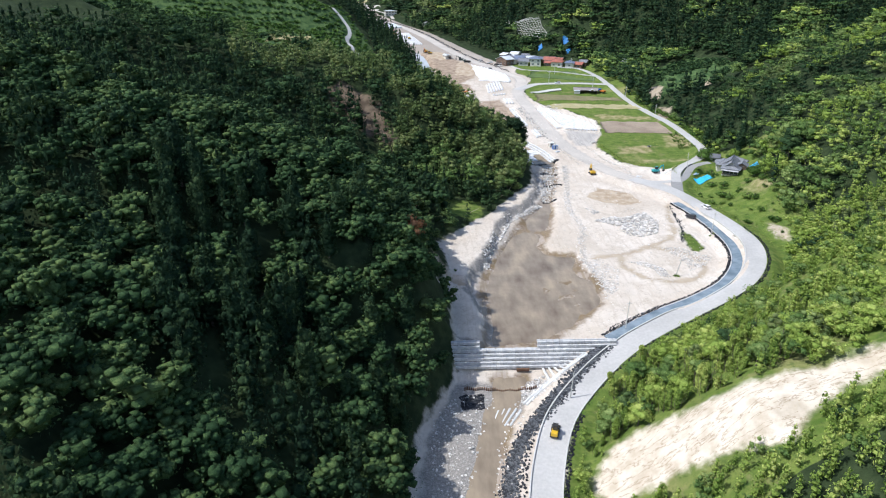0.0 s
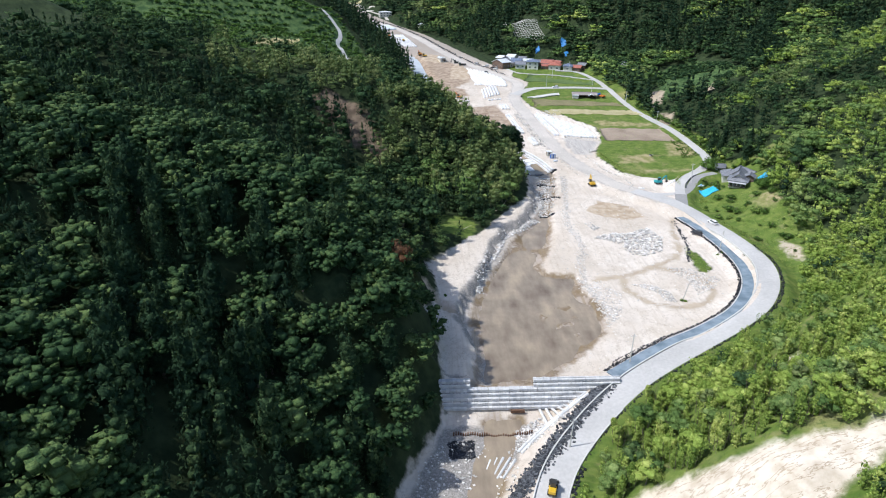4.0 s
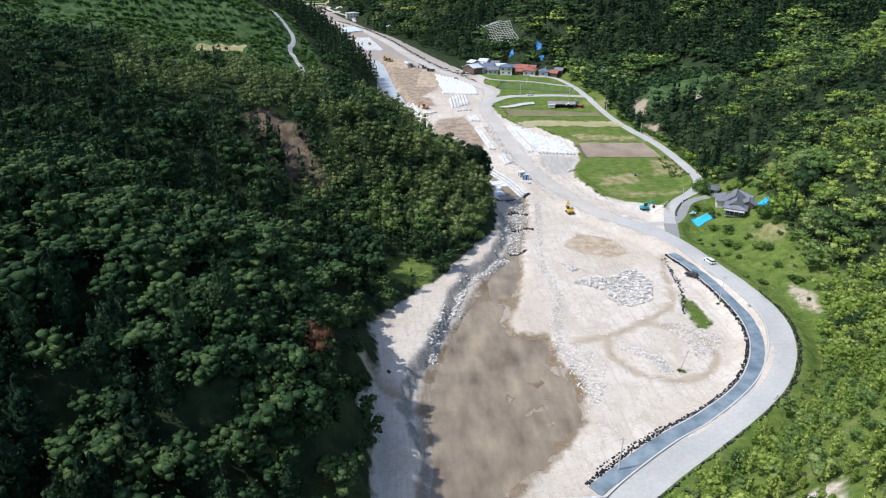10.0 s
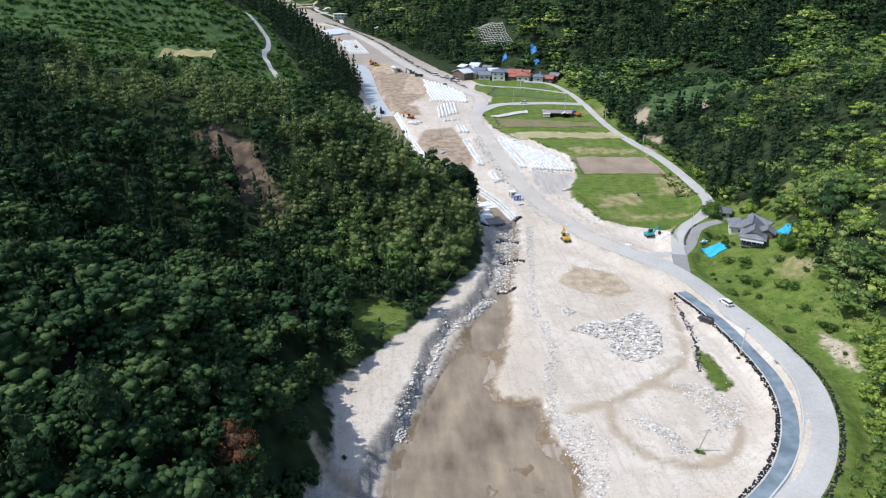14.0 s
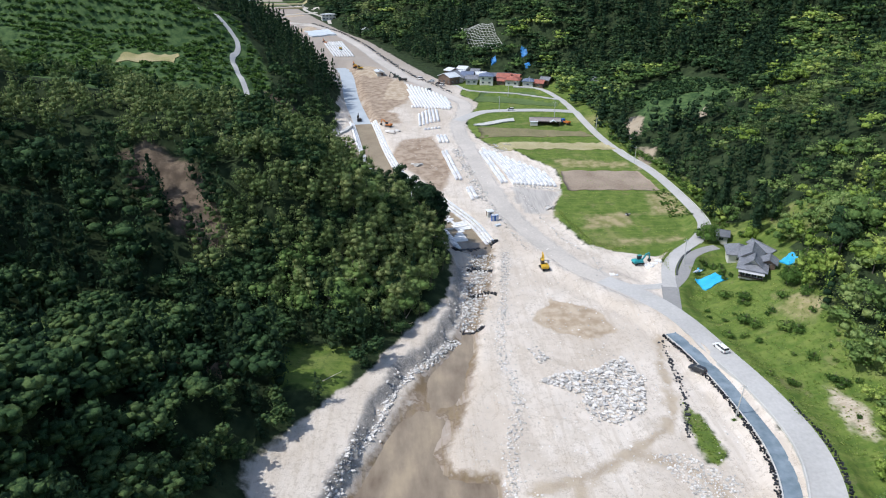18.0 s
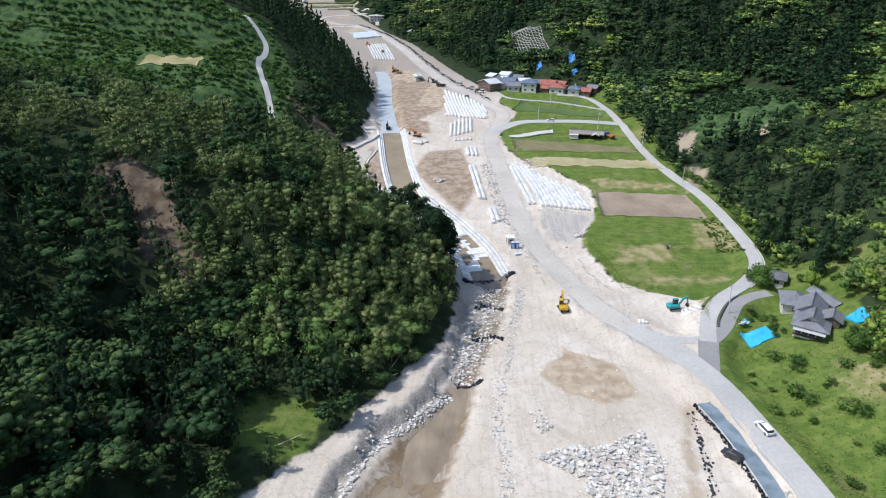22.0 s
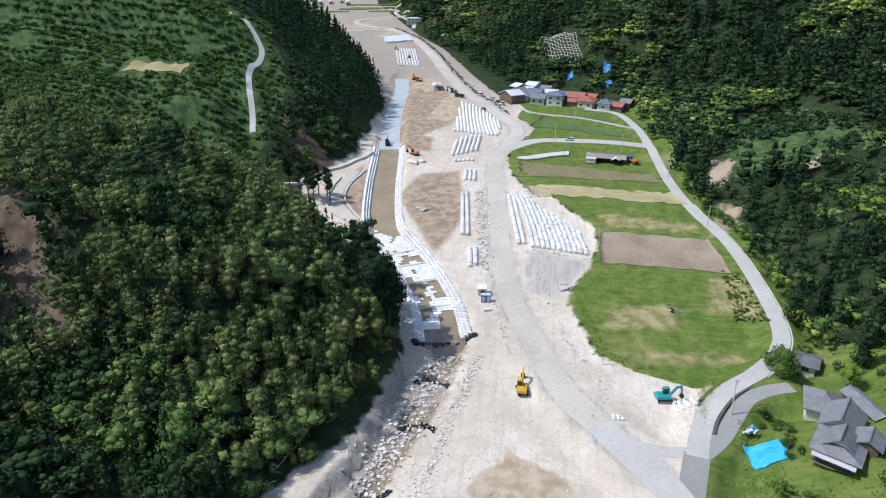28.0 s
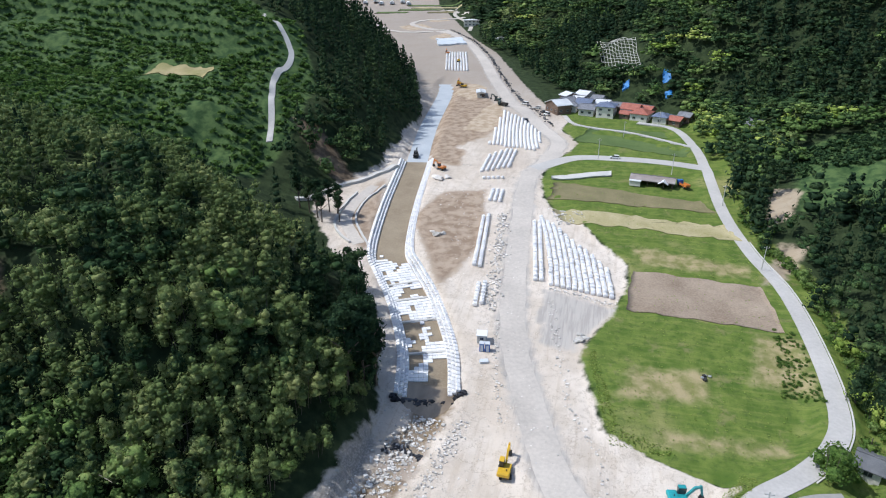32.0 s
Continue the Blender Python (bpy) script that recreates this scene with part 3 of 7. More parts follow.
def H(x, y, full=False):
    """Height of the land, and the distance fields that its surface follows."""
    x, y = np.atleast_1d(np.asarray(x, float)), np.atleast_1d(np.asarray(y, float))
    fl = np.interp(y, FLOOR_Y, FLOOR_Z)
    wav = (vnoise(x * 0.09, y * 0.09, 3) - 0.5) * 5
    dl = np.interp(y, *TOE_L) - x + wav
    dr = x - np.interp(y, *TOE_R) + wav
    rough = (vnoise(x * 0.05, y * 0.05, 1) - 0.5) * 7 + (vnoise(x * 0.16, y * 0.16, 2) - 0.5) * 2.5
    z = fl + table(HILL_L, np.maximum(dl, 0), y) + table(HILL_R, np.maximum(dr, 0), y)
    z += rough * sstep(np.maximum(dl, dr), 4, 40)
    z += (vnoise(x * 0.22, y * 0.22, 5) - 0.5) * 0.5 + (vnoise(x * 0.6, y * 0.6, 6) - 0.5) * 0.18
    near = (y > 55) & (y < 320) & (x > -30) & (x < 130)
    bench = np.full(len(x), -99.0)
    bench[near] = inside(x[near], y[near], BENCH)
    bench[near] += (vnoise(x[near] * 0.35, y[near] * 0.35, 14) - 0.5) * 2.2
    z += 2.8 * sstep(bench, -0.5, 0.9) * (y > 139.5)
    gully = np.full(len(x), 99.0)
    gully[near] = near_line(x[near], y[near], GULLY)[0]
    z -= 1.5 * (1 - sstep(gully, 0.5, 1.9))
    river = np.full(len(x), -99.0)
    river[near] = np.maximum(inside(x[near], y[near], POND), inside(x[near], y[near], BROOK))
    wz = np.interp(y, WATER_Y, WATER_Z)
    bed = wz - 0.55 * sstep(river, 0, 4) + (vnoise(x * 0.13, y * 0.09, 9) - 0.42) * 1.1 + (vnoise(x * 0.5, y * 0.5, 8) - 0.5) * 0.3
    z = np.where(river > -3, z + (bed - z) * sstep(river, -2.5, 1.5), z)
    fields = np.full(len(x), -99.0)
    far = (y > 285) & (y < 450) & (x > 60) & (x < 160)
    fields[far] = inside(x[far], y[far], FIELDS)
    z += 0.9 * sstep(fields, -1.5, 1.0)
    for line, half, soft in ((ROAD, 4.6, 7.0), (CHAN, 1.9, 1.4), (CANAL, 5.0, 3.5), (HAUL, 4.5, 6.0), (LANE, 2.6, 4.5), (DRIVE, 2.6, 3), (SPURROAD, 2.4, 3), (YARDROAD, 4, 5), (TERRACE, 1.5, 3)):
        lo, hi = line[:, :2].min(0) - 18, line[:, :2].max(0) + 18
        k = (x > lo[0]) & (x < hi[0]) & (y > lo[1]) & (y < hi[1])
        if k.any():
            d, v = near_line(x[k], y[k], line)
            z[k] += (v - z[k]) * (1 - sstep(d, half, half + soft))
    if not full:
        return z
    tawny = np.full(len(x), -99.0)
    for p in TAWNY:
        tawny = np.maximum(tawny, inside(x, y, p))
    wet = np.full(len(x), -99.0)
    for line in TRACKS + [GULLY]:
        wet = np.maximum(wet, 1.1 - near_line(x, y, line)[0])
    scar = np.full(len(x), -99.0)
    for p in SCARS:
        scar = np.maximum(scar, inside(x, y, p) - (0 if p[0][1] < 240 else 0.8))
    clay = np.full(len(x), -99.0)
    for p in CLAY:
        clay = np.maximum(clay, inside(x, y, p))
    extra = {}
    for key, polys in (("d_brown", BROWN), ("d_dry", DRY), ("d_grey", GREY)):
        extra[key] = np.full(len(x), -99.0)
        for p in polys:
            extra[key] = np.maximum(extra[key], inside(x, y, p))
    extra["d_grey"] = np.maximum(extra["d_grey"], 4.3 - near_line(x, y, HAUL)[0])
    bank = np.where((y > 140) & (y < 292), np.minimum(1.5 - np.abs(bench - 0.2), 1 - dl), -99.0)
    # lower bed: wet grey-brown ground, its dark tone also painting the left-side shade
    lower = np.minimum(np.minimum(x - np.interp(y, *TOE_L) - 1, np.interp(y, [60, 84, 100, 114, 127.5], [19, 22, 25, 30, 41]) - 12 - x), 130 - y)
    bank = np.maximum(bank, np.where(y < 131, lower, -99.0))
    sand = np.minimum(-dl + 1.0, np.interp(y, *SAND_R) - x)
    grass = np.minimum(x - np.interp(y, *SAND_R), np.interp(y, [0, 60, 78, 160, 185, 300, 312, 370, 400, 440, 545, 560, 720, 740], [-99, -99, 70, 70, 20, 34, 5, 4, 5, 8, 8, -99, -99, -99]) - dr)
    grass = np.maximum(grass, np.minimum(bench * 0 + 4 - abs(x - 14) * 0.5, 5 - abs(y - 232) * 0.6))
    grass = np.maximum(grass, inside(x, y, SPIT) + 0.5)
    sand = np.minimum(sand, -inside(x, y, SPIT))
    orchard = np.maximum(np.maximum(inside(x, y, ORCHARD), inside(x, y, ORCHARD_R)), inside(x, y, GLADE))
    return z, {**extra, "d_sand": sand, "d_grass": grass, "d_mud": np.where(river > -90, river + 0.5, -99.0), "d_tawny": tawny, "d_wet": wet, "d_clay": clay, "d_bank": bank, "d_scar": scar, "d_orchard": orchard}


def hz(x, y):
    return float(H(x, y)[0])


# ---------------------------------------------------------------- mesh helpers


def raw_mesh(name, verts, quads, attrs=None, smooth_shade=False, mat_ids=None):
    """A mesh of quads from arrays."""
    me = bpy.data.meshes.new(name)
    verts, quads = np.asarray(verts, np.float32), np.asarray(quads, np.int32)
    me.vertices.add(len(verts))
    me.vertices.foreach_set("co", verts.ravel())
    me.loops.add(quads.size)
    me.loops.foreach_set("vertex_index", quads.ravel())
    me.polygons.add(len(quads))
    me.polygons.foreach_set("loop_start", np.arange(0, quads.size, 4, dtype=np.int32))
    me.polygons.foreach_set("use_smooth", np.full(len(quads), smooth_shade))
    if mat_ids is not None:
        me.polygons.foreach_set("material_index", np.asarray(mat_ids, np.int32))
    me.update(calc_edges=True)
    for key, v in (attrs or {}).items():
        a = me.attributes.new(key, "FLOAT", "POINT")
        a.data.foreach_set("value", np.asarray(v, np.float32))
    return me


def grid_quads(nx, ny):
    i = np.arange(ny - 1)[:, None] * nx + np.arange(nx - 1)[None, :]
    i = i.ravel()
    return np.stack([i, i + 1, i + nx + 1, i + nx], 1)


def axis(lo, a, b, hi, step, growth=1.09):
    mid = list(np.arange(a, b, step))
    left, s, v = [], step, a
    while v > lo:
        s *= growth
        v -= s
        left.append(v)
    right, s, v = [], step, mid[-1]
    while v < hi:
        s *= growth
        v += s
        right.append(v)
    return np.array(left[::-1] + mid + right)


xs = axis(-2500, -60, 170, 2600, 1.4)
ys = axis(-300, 76, 440, 3200, 1.4, 1.05)
gx, gy = np.meshgrid(xs, ys)
gx, gy = gx.ravel(), gy.ravel()
gz, fields_of = H(gx, gy, True)
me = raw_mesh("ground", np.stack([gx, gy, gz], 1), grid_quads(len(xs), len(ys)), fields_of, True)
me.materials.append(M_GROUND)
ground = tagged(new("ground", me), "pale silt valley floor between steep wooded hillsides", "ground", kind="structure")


def drape(name, line, width, material, lift=0.1, label="", category="", across=5, kind="structure", edge=0.0, offset=0.0):
    """A ribbon laid along a line, draped on the land."""
    line = np.asarray(line)[:, :2]
    t = np.gradient(line, axis=0)
    t /= np.linalg.norm(t, axis=1)[:, None]
    nrm = np.stack([t[:, 1], -t[:, 0]], 1)
    s = np.linspace(-0.5, 0.5, across)
    w = width * (1 + edge * (vnoise(line[:, 0] * 0.3, line[:, 1] * 0.3, 4) - 0.5)[:, None])
    px = line[:, :1] + nrm[:, :1] * (s * w + offset)
    py = line[:, 1:] + nrm[:, 1:] * (s * w + offset)
    z = H(px.ravel(), py.ravel()) + lift
    v = np.stack([px.ravel(), py.ravel(), z], 1)
    q = grid_quads(across, len(line))
    # an apron round the rim, down into the land
    rim = list(range(across)) + [across * k + across - 1 for k in range(1, len(line))] + list(range(across * len(line) - 2, across * (len(line) - 1) - 1, -1)) + [across * k for k in range(len(line) - 2, 0, -1)]
    m0, n0 = len(v), len(v) + len(rim)
    q2 = [(m0 + k, m0 + (k + 1) % len(rim), n0 + (k + 1) % len(rim), n0 + k) for k in range(len(rim))]
    me = raw_mesh(name, np.vstack([v, v[rim], v[rim] - [0, 0, 0.5]]), np.vstack([q, q2]), None, True)
    me.materials.append(material)
    return tagged(new(name, me), label, category, kind=kind)


ROAD_END = ROAD
drape("road", ROAD_END, 6.5, M_ROAD, 0.10, "pale concrete road curving round the pond", "road")
drape("haul_road", HAUL, 7.0, M_HAUL, 0.05, "grey gravel haul road on the silt", "road", edge=0.25)
drape("lane", LANE[15:], 4.2, M_ROAD, 0.12, "narrow pale concrete farm lane beside the fields", "road")
drape("junction_asphalt", LANE[0:17], 5.0, M_ASPHALT, 0.08, "darker asphalt patch where the lane joins the road", "road")
drape("driveway", DRIVE, 3.6, M_ASPHALT, 0.10, "grey asphalt driveway up to the farmhouse", "driveway")
drape("field_track", SPURROAD, 3.2, M_ROAD, 0.065, "short concrete track off the junction", "track")
drape("yard_road", YARDROAD, 7.5, M_ROAD, 0.10, "wide concrete yard beside the long shed", "road")
drape("terrace_path", TERRACE, 2.4, M_ROAD, 0.12, "concrete path between the upper fields", "path")

# water
wl = smooth([(8, 60), (11, 95), (13, 112), (19, 124), (22, 133.5)])
wv, wq = [], []


def water_sheet(line, width):
    line = np.asarray(line)
    t = np.gradient(line, axis=0)
    t /= np.linalg.norm(t, axis=1)[:, None]
    nrm = np.stack([t[:, 1], -t[:, 0]], 1)
    s = np.linspace(-0.5, 0.5, 12)
    px, py = line[:, :1] + nrm[:, :1] * s * width, line[:, 1:] + nrm[:, 1:] * s * width
    z = np.interp(py.ravel(), WATER_Y, WATER_Z) - 0.08
    return raw_mesh("water", np.stack([px.ravel(), py.ravel(), z], 1), grid_quads(12, len(line)), None, True)


for line, w, lab in ((wl, 13.0, "shallow brown stream below the check dam"), (smooth([(32, 139.8), (33, 165), (36, 185), (39, 205), (46, 230), (51, 248), (57, 270), (61, 290), (62, 311)]), 44.0, "shallow muddy brown pond and stream")):
    if w > 40:
        w = np.interp(np.linspace(0, 1, len(line)), [0, 0.35, 0.45, 0.6, 0.75, 1], [46, 46, 30, 20, 15, 13])[:, None]
    me = water_sheet(line, w)
    me.materials.append(M_WATER)
    tagged(new("water", me), lab, "water", kind="structure")

# ---------------------------------------------------------------- trees


def cube_ball(sub):
    """A ball made of quads only."""
    if sub == 1:
        v = np.array([(x, y, z) for x in (-1, 1) for y in (-1, 1) for z in (-1, 1)], float) / math.sqrt(3)
        return v, np.array([(0, 1, 3, 2), (4, 6, 7, 5), (0, 4, 5, 1), (2, 3, 7, 6), (0, 2, 6, 4), (1, 5, 7, 3)])
    v, q = [], []
    g = np.linspace(-1, 1, 3)
    for ax in range(3):
        for sgn in (-1, 1):
            n0 = len(v)
            for a in g:
                for b in g:
                    p = [0, 0, 0]
                    p[ax], p[(ax + 1) % 3], p[(ax + 2) % 3] = sgn, a * sgn, b
                    v.append(np.array(p) / np.linalg.norm(p))
            q += [(n0 + 3 * i + j, n0 + 3 * i + 3 + j, n0 + 3 * i + 4 + j, n0 + 3 * i + 1 + j) for i in range(2) for j in range(2)]
    v, back = np.unique(np.round(v, 6), axis=0, return_inverse=True)
    return v, back.ravel()[np.array(q)]


def leaf_quads(rng, c, n, size, droop=0.0):
    """Bent kite-shaped sprays of leaves at the places c, facing n."""
    k = len(c)
    n = n + rng.normal(0, 0.55, (k, 3))
    n /= np.linalg.norm(n, axis=1)[:, None]
    t = np.cross(n, rng.normal(0, 1, (k, 3)))
    t /= np.linalg.norm(t, axis=1)[:, None] + 1e-9
    b = np.cross(n, t)
    s = (size * rng.uniform(0.6, 1.35, k))[:, None]
    w = s * rng.uniform(0.45, 0.85, k)[:, None]
    p0, p2 = c - t * s - n * s * 0.15, c + t * s - n * s * 0.15
    p1, p3 = c + b * w + t * s * 0.2, c - b * w + t * s * rng.uniform(-0.2, 0.3, k)[:, None]
    p2[:, 2] -= droop * s[:, 0]
    v = np.stack([p0, p1, p2, p3], 1).reshape(-1, 3)
    return v, np.arange(4 * k).reshape(-1, 4)


def crown(kind, seed, leaves, sub, big=1.0, clumps=0):
    """Crown of a tree about one metre high per unit: vertices, quads, lobes first, then sprays."""
    rng = np.random.default_rng(seed)
    bv, bq = cube_ball(sub)
    lobes = []
    if kind in ("broad", "young", "dead", "green"):
        for k in range(9 if big < 1.1 else 7):
            a, r = rng.uniform(0, 6.28), 0.26 * math.sqrt(rng.uniform(0, 1))
            s = rng.uniform(0.14, 0.22)
            lobes.append((np.array([r * math.cos(a), r * math.sin(a), 0.62 + rng.uniform(-0.18, 0.22) - r * 0.35]), np.array([s, s, s * rng.uniform(0.7, 0.95)])))
    elif kind == "pine":
        for k in range(7):
            a, r = rng.uniform(0, 6.28), 0.1 * math.sqrt(rng.uniform(0, 1))
            s = rng.uniform(0.07, 0.12)
            lobes.append((np.array([r * math.cos(a), r * math.sin(a), 0.5 + 0.44 * k / 6]), np.array([s, s, s * 0.8])))
    elif kind == "conifer":
        m = 8 if sub > 1 else 5
        for k in range(m):
            f = k / (m - 1)
            r = 0.15 * (1 - f ** 2.2) ** 0.8 + 0.02
            a = rng.uniform(0, 6.28)
            lobes.append((np.array([0.03 * math.cos(a), 0.03 * math.sin(a), 0.18 + 0.74 * f]), np.array([r, r, 0.11 + 0.03 * (1 - f)])))
    elif kind == "bamboo":
        # single culms, each a plume that nods over at the tip
        for k in range(5 if big < 1.1 else 4):
            a, r, top = k * 1.5 + rng.uniform(-0.4, 0.4), 0.3 * math.sqrt(rng.uniform(0.02, 1)), rng.uniform(0.72, 1.0)
            lx, ly = rng.normal(0, 0.07, 2)
            for f, w in ((0.5, 0.12), (0.74, 0.155), (0.92, 0.105)):
                lobes.append((np.array([r * math.cos(a) + lx * f * f * 1.6, r * math.sin(a) + ly * f * f * 1.6, top * f]), np.array([w, w, 0.14 * top])))
    elif kind == "shoot":
        lx, ly = rng.normal(0, 0.05, 2)
        for f, w in ((0.2, 0.1), (0.42, 0.13), (0.64, 0.11), (0.84, 0.07)):
            lobes.append((np.array([lx * f * f * 2, ly * f * f * 2, f]), np.array([w, w, 0.15])))
    else:
        for k in range(6):
            a, r = rng.uniform(0, 6.28), 0.32 * math.sqrt(rng.uniform(0, 1))
            s = rng.uniform(0.2, 0.34)
            lobes.append((np.array([r * math.cos(a), r * math.sin(a), 0.3 + rng.uniform(-0.1, 0.15)]), np.array([s, s, s * 0.8])))
    vs, qs, n0 = [], [], 0
    per = leaves // len(lobes)
    for c, s in lobes:
        jit = 1 + rng.normal(0, 0.12, (len(bv), 1))
        vs.append(c + bv * s * (0.68 if sub > 1 else 0.62) * jit)
        qs.append(bq + n0)
        n0 += len(bv)
    # smaller clumps that break up each lobe
    for c, s in lobes:
        for k in range(clumps):
            d = rng.normal(0, 1, 3)
            d[2] = abs(d[2])
            d /= np.linalg.norm(d)
            jit = 1 + rng.normal(0, 0.16, (len(bv), 1))
            vs.append(c + d * s * rng.uniform(0.6, 0.85) + bv * s * rng.uniform(0.28, 0.42) * jit)
            qs.append(bq + n0)
            n0 += len(bv)
    for c, s in lobes:
        d = rng.normal(0, 1, (per, 3))
        d[:, 2] = np.abs(d[:, 2]) * 0.9 - 0.25 if kind != "conifer" else d[:, 2] * 0.6
        d /= np.linalg.norm(d, axis=1)[:, None]
        size = {"broad": 0.025, "young": 0.025, "green": 0.025, "dead": 0.02, "pine": 0.02, "conifer": 0.021, "bamboo": 0.021, "shoot": 0.03, "shrub": 0.06, "orb": 0.034}[kind] * big
        v, q = leaf_quads(rng, c + d * s * rng.uniform(0.85, 1.2, (per, 1)), d, size, 0.9 if kind in ("conifer", "bamboo", "shoot") else 0.2)
        vs.append(v)
        qs.append(q + n0)
        n0 += len(v)
    return np.vstack(vs), np.vstack(qs)


def trunk(kind, seed):
    """Tapered trunk with limbs, one unit high in all."""
    rng = np.random.default_rng(seed + 50)
    segs = [((0, 0, -0.06), (0.01, 0.0, 0.35), 0.022, 0.016), ((0.01, 0, 0.35), (0.0, 0.01, 0.85), 0.016, 0.004)]
    if kind in ("broad", "shrub", "young", "green", "dead", "pine"):
        for k in range(5):
            a, z0 = k * 1.26 + rng.uniform(-0.4, 0.4), rng.uniform(0.28, 0.5)
            segs.append(((0.01, 0, z0), (0.2 * math.cos(a), 0.2 * math.sin(a), z0 + rng.uniform(0.15, 0.3)), 0.011, 0.004))
    elif kind == "conifer":
        for k in range(4):
            a, z0 = k * 1.6, 0.25 + 0.12 * k
            segs.append(((0.0, 0, z0), (0.1 * math.cos(a), 0.1 * math.sin(a), z0 - 0.02), 0.006, 0.002))
    else:
        segs = [((0.12 * math.cos(a), 0.12 * math.sin(a), -0.05), (0.2 * math.cos(a), 0.2 * math.sin(a), 0.75), 0.007, 0.003) for a in (0, 1.3, 2.5, 3.8, 5.0)]
    vs, qs = [], []
    for a, b, ra, rb in segs:
        a, b = np.array(a), np.array(b)
        t = (b - a) / np.linalg.norm(b - a)
        u = np.cross(t, (0.3, 0.9, 0.1))
        u /= np.linalg.norm(u)
        w = np.cross(t, u)
        n0 = len(vs)
        for p, r in ((a, ra), (b, rb)):
            for k in range(5):
                vs.append(p + r * (u * math.cos(1.2566 * k) + w * math.sin(1.2566 * k)))
        qs += [(n0 + k, n0 + (k + 1) % 5, n0 + 5 + (k + 1) % 5, n0 + 5 + k) for k in range(5)]
    return np.array(vs), np.array(qs)


KINDS = {"broad": M_BROAD, "conifer": M_CONIFER, "bamboo": M_BAMBOO, "shoot": M_SHOOT, "shrub": M_SHRUB, "young": M_YOUNG, "green": M_MID, "pine": M_CONIFER, "dead": M_DRY, "orb": M_SHRUB}
NAMES = {"broad": ("broadleaf_tree", "green broadleaf tree with a lumpy crown on the hillside"), "conifer": ("conifer_tree", "dark green cedar with a narrow crown on the hillside"),
         "bamboo": ("bamboo_clump", "yellow-green clump of drooping bamboo on the slope"), "shrub": ("shrub", "bright green rounded shrub on the grassy bank"), "young": ("leafy_tree", "bright yellow-green leafy tree on the sunny slope"),
         "shoot": ("young_bamboo", "slim upright yellow-green young bamboo on the sunny slope"),
         "green": ("leafy_tree", "mid-green leafy tree with a full crown on the slope"), "pine": ("pine_tree", ""), "dead": ("dead_tree", ""), "orb": ("garden_tree", "")}
NEAR, FAR, MIDDLE, FARTHER, LEAN_CROWN = {}, {}, {}, {}, {}
FINE = [crown("broad", 100 + s, 190, 1, 0.85, 5) for s in range(6)]
for kind in KINDS:
    NEAR[kind] = []
    for s in range(5):
        cv, cq = crown(kind, s, 760 if kind != "shrub" else 200, 2 if kind != "shrub" else 1)
        tv, tq = trunk(kind, s)
        cm = raw_mesh("crown", cv, cq, {"tint": np.full(len(cv), 0.15 + 0.17 * s)}, True)
        cm.materials.append(KINDS[kind])
        tm = raw_mesh("trunk", tv, tq)
        tm.materials.append(M_BARK)
        NEAR[kind].append((cm, tm))
    FAR[kind] = [crown(kind, 20 + s, {"bamboo": 220, "shoot": 90}.get(kind, 180), 1, 1.15) for s in range(6)]
    FARTHER[kind] = [crown(kind, 40 + s, 20, 1, 3.6) for s in range(5)]
    LEAN_CROWN[kind] = [crown(kind, 80 + s, 26, 1, 2.4) for s in range(4)]
    MIDDLE[kind] = [crown(kind, 60 + s, 64, 1, 2.0) for s in range(5)]


def plant(kind, x, y, height, rng, name="", label="", group="", lean=0.0, spread=1.0):
    """One tree of its own: trunk and crown."""
    cm, tm = NEAR[kind][rng.integers(5)]
    e = new(name or NAMES[kind][0])
    e.matrix_world = pose(x, y, hz(x, y) - 0.1, lean * rng.normal(), lean * rng.normal(), rng.uniform(0, 360)) @ Matrix.Diagonal((height * spread, height * spread, height, 1))
    for nm, me in (("trunk", tm), ("crown", cm)):
        o = new(nm, me)
        o.parent = e
    return tagged(e, label or NAMES[kind][1], "bamboo" if kind in ("bamboo", "shoot") else "shrub" if kind == "shrub" else "tree", group or "trees of the wooded slopes")


def woods(name, kind, places, protos, label):
    """Uncounted trees joined into one object."""
    vs, qs, ts, n0 = [], [], [], 0
    rng = np.random.default_rng(len(places))
    for x, y, z, h, sp in places:
        v, q = protos[rng.integers(len(protos))]
        a = rng.uniform(0, 6.28)
        c, s = math.cos(a) * h * sp, math.sin(a) * h * sp
        w = np.stack([v[:, 0] * c - v[:, 1] * s + x, v[:, 0] * s + v[:, 1] * c + y, v[:, 2] * h + z], 1)
        vs.append(w)
        qs.append(q + n0)
        ts.append(np.full(len(v), rng.uniform(0, 1)))
        n0 += len(v)
    if not vs:
        return
    me = raw_mesh(name, np.vstack(vs), np.vstack(qs), {"tint": np.concatenate(ts)}, True)
    me.materials.append(KINDS[kind])
    tagged(new(name, me), label, "woodland", kind="stuff")


def open_to_view(x, y, z):
    """Whether a tree stands on a slope that the valley looks on to; the rest is built more simply."""
    land = gz.reshape(len(ys), len(xs))
    out = np.zeros(len(x), bool)
    for ex, ey in ((0, 0), (30, 80), (55, 140), (94, 195)):
        clear = np.ones(len(x), bool)
        for t in np.linspace(0.3, 0.97, 28):
            sx, sy, sz = ex + (x - ex) * t, ey + (y - ey) * t, 94 + (z + 10 - 94) * t
            ix, iy = np.clip(np.searchsorted(xs, sx), 0, len(xs) - 1), np.clip(np.searchsorted(ys, sy), 0, len(ys) - 1)
            clear &= land[iy, ix] + 3 < sz
        out |= clear
    return out


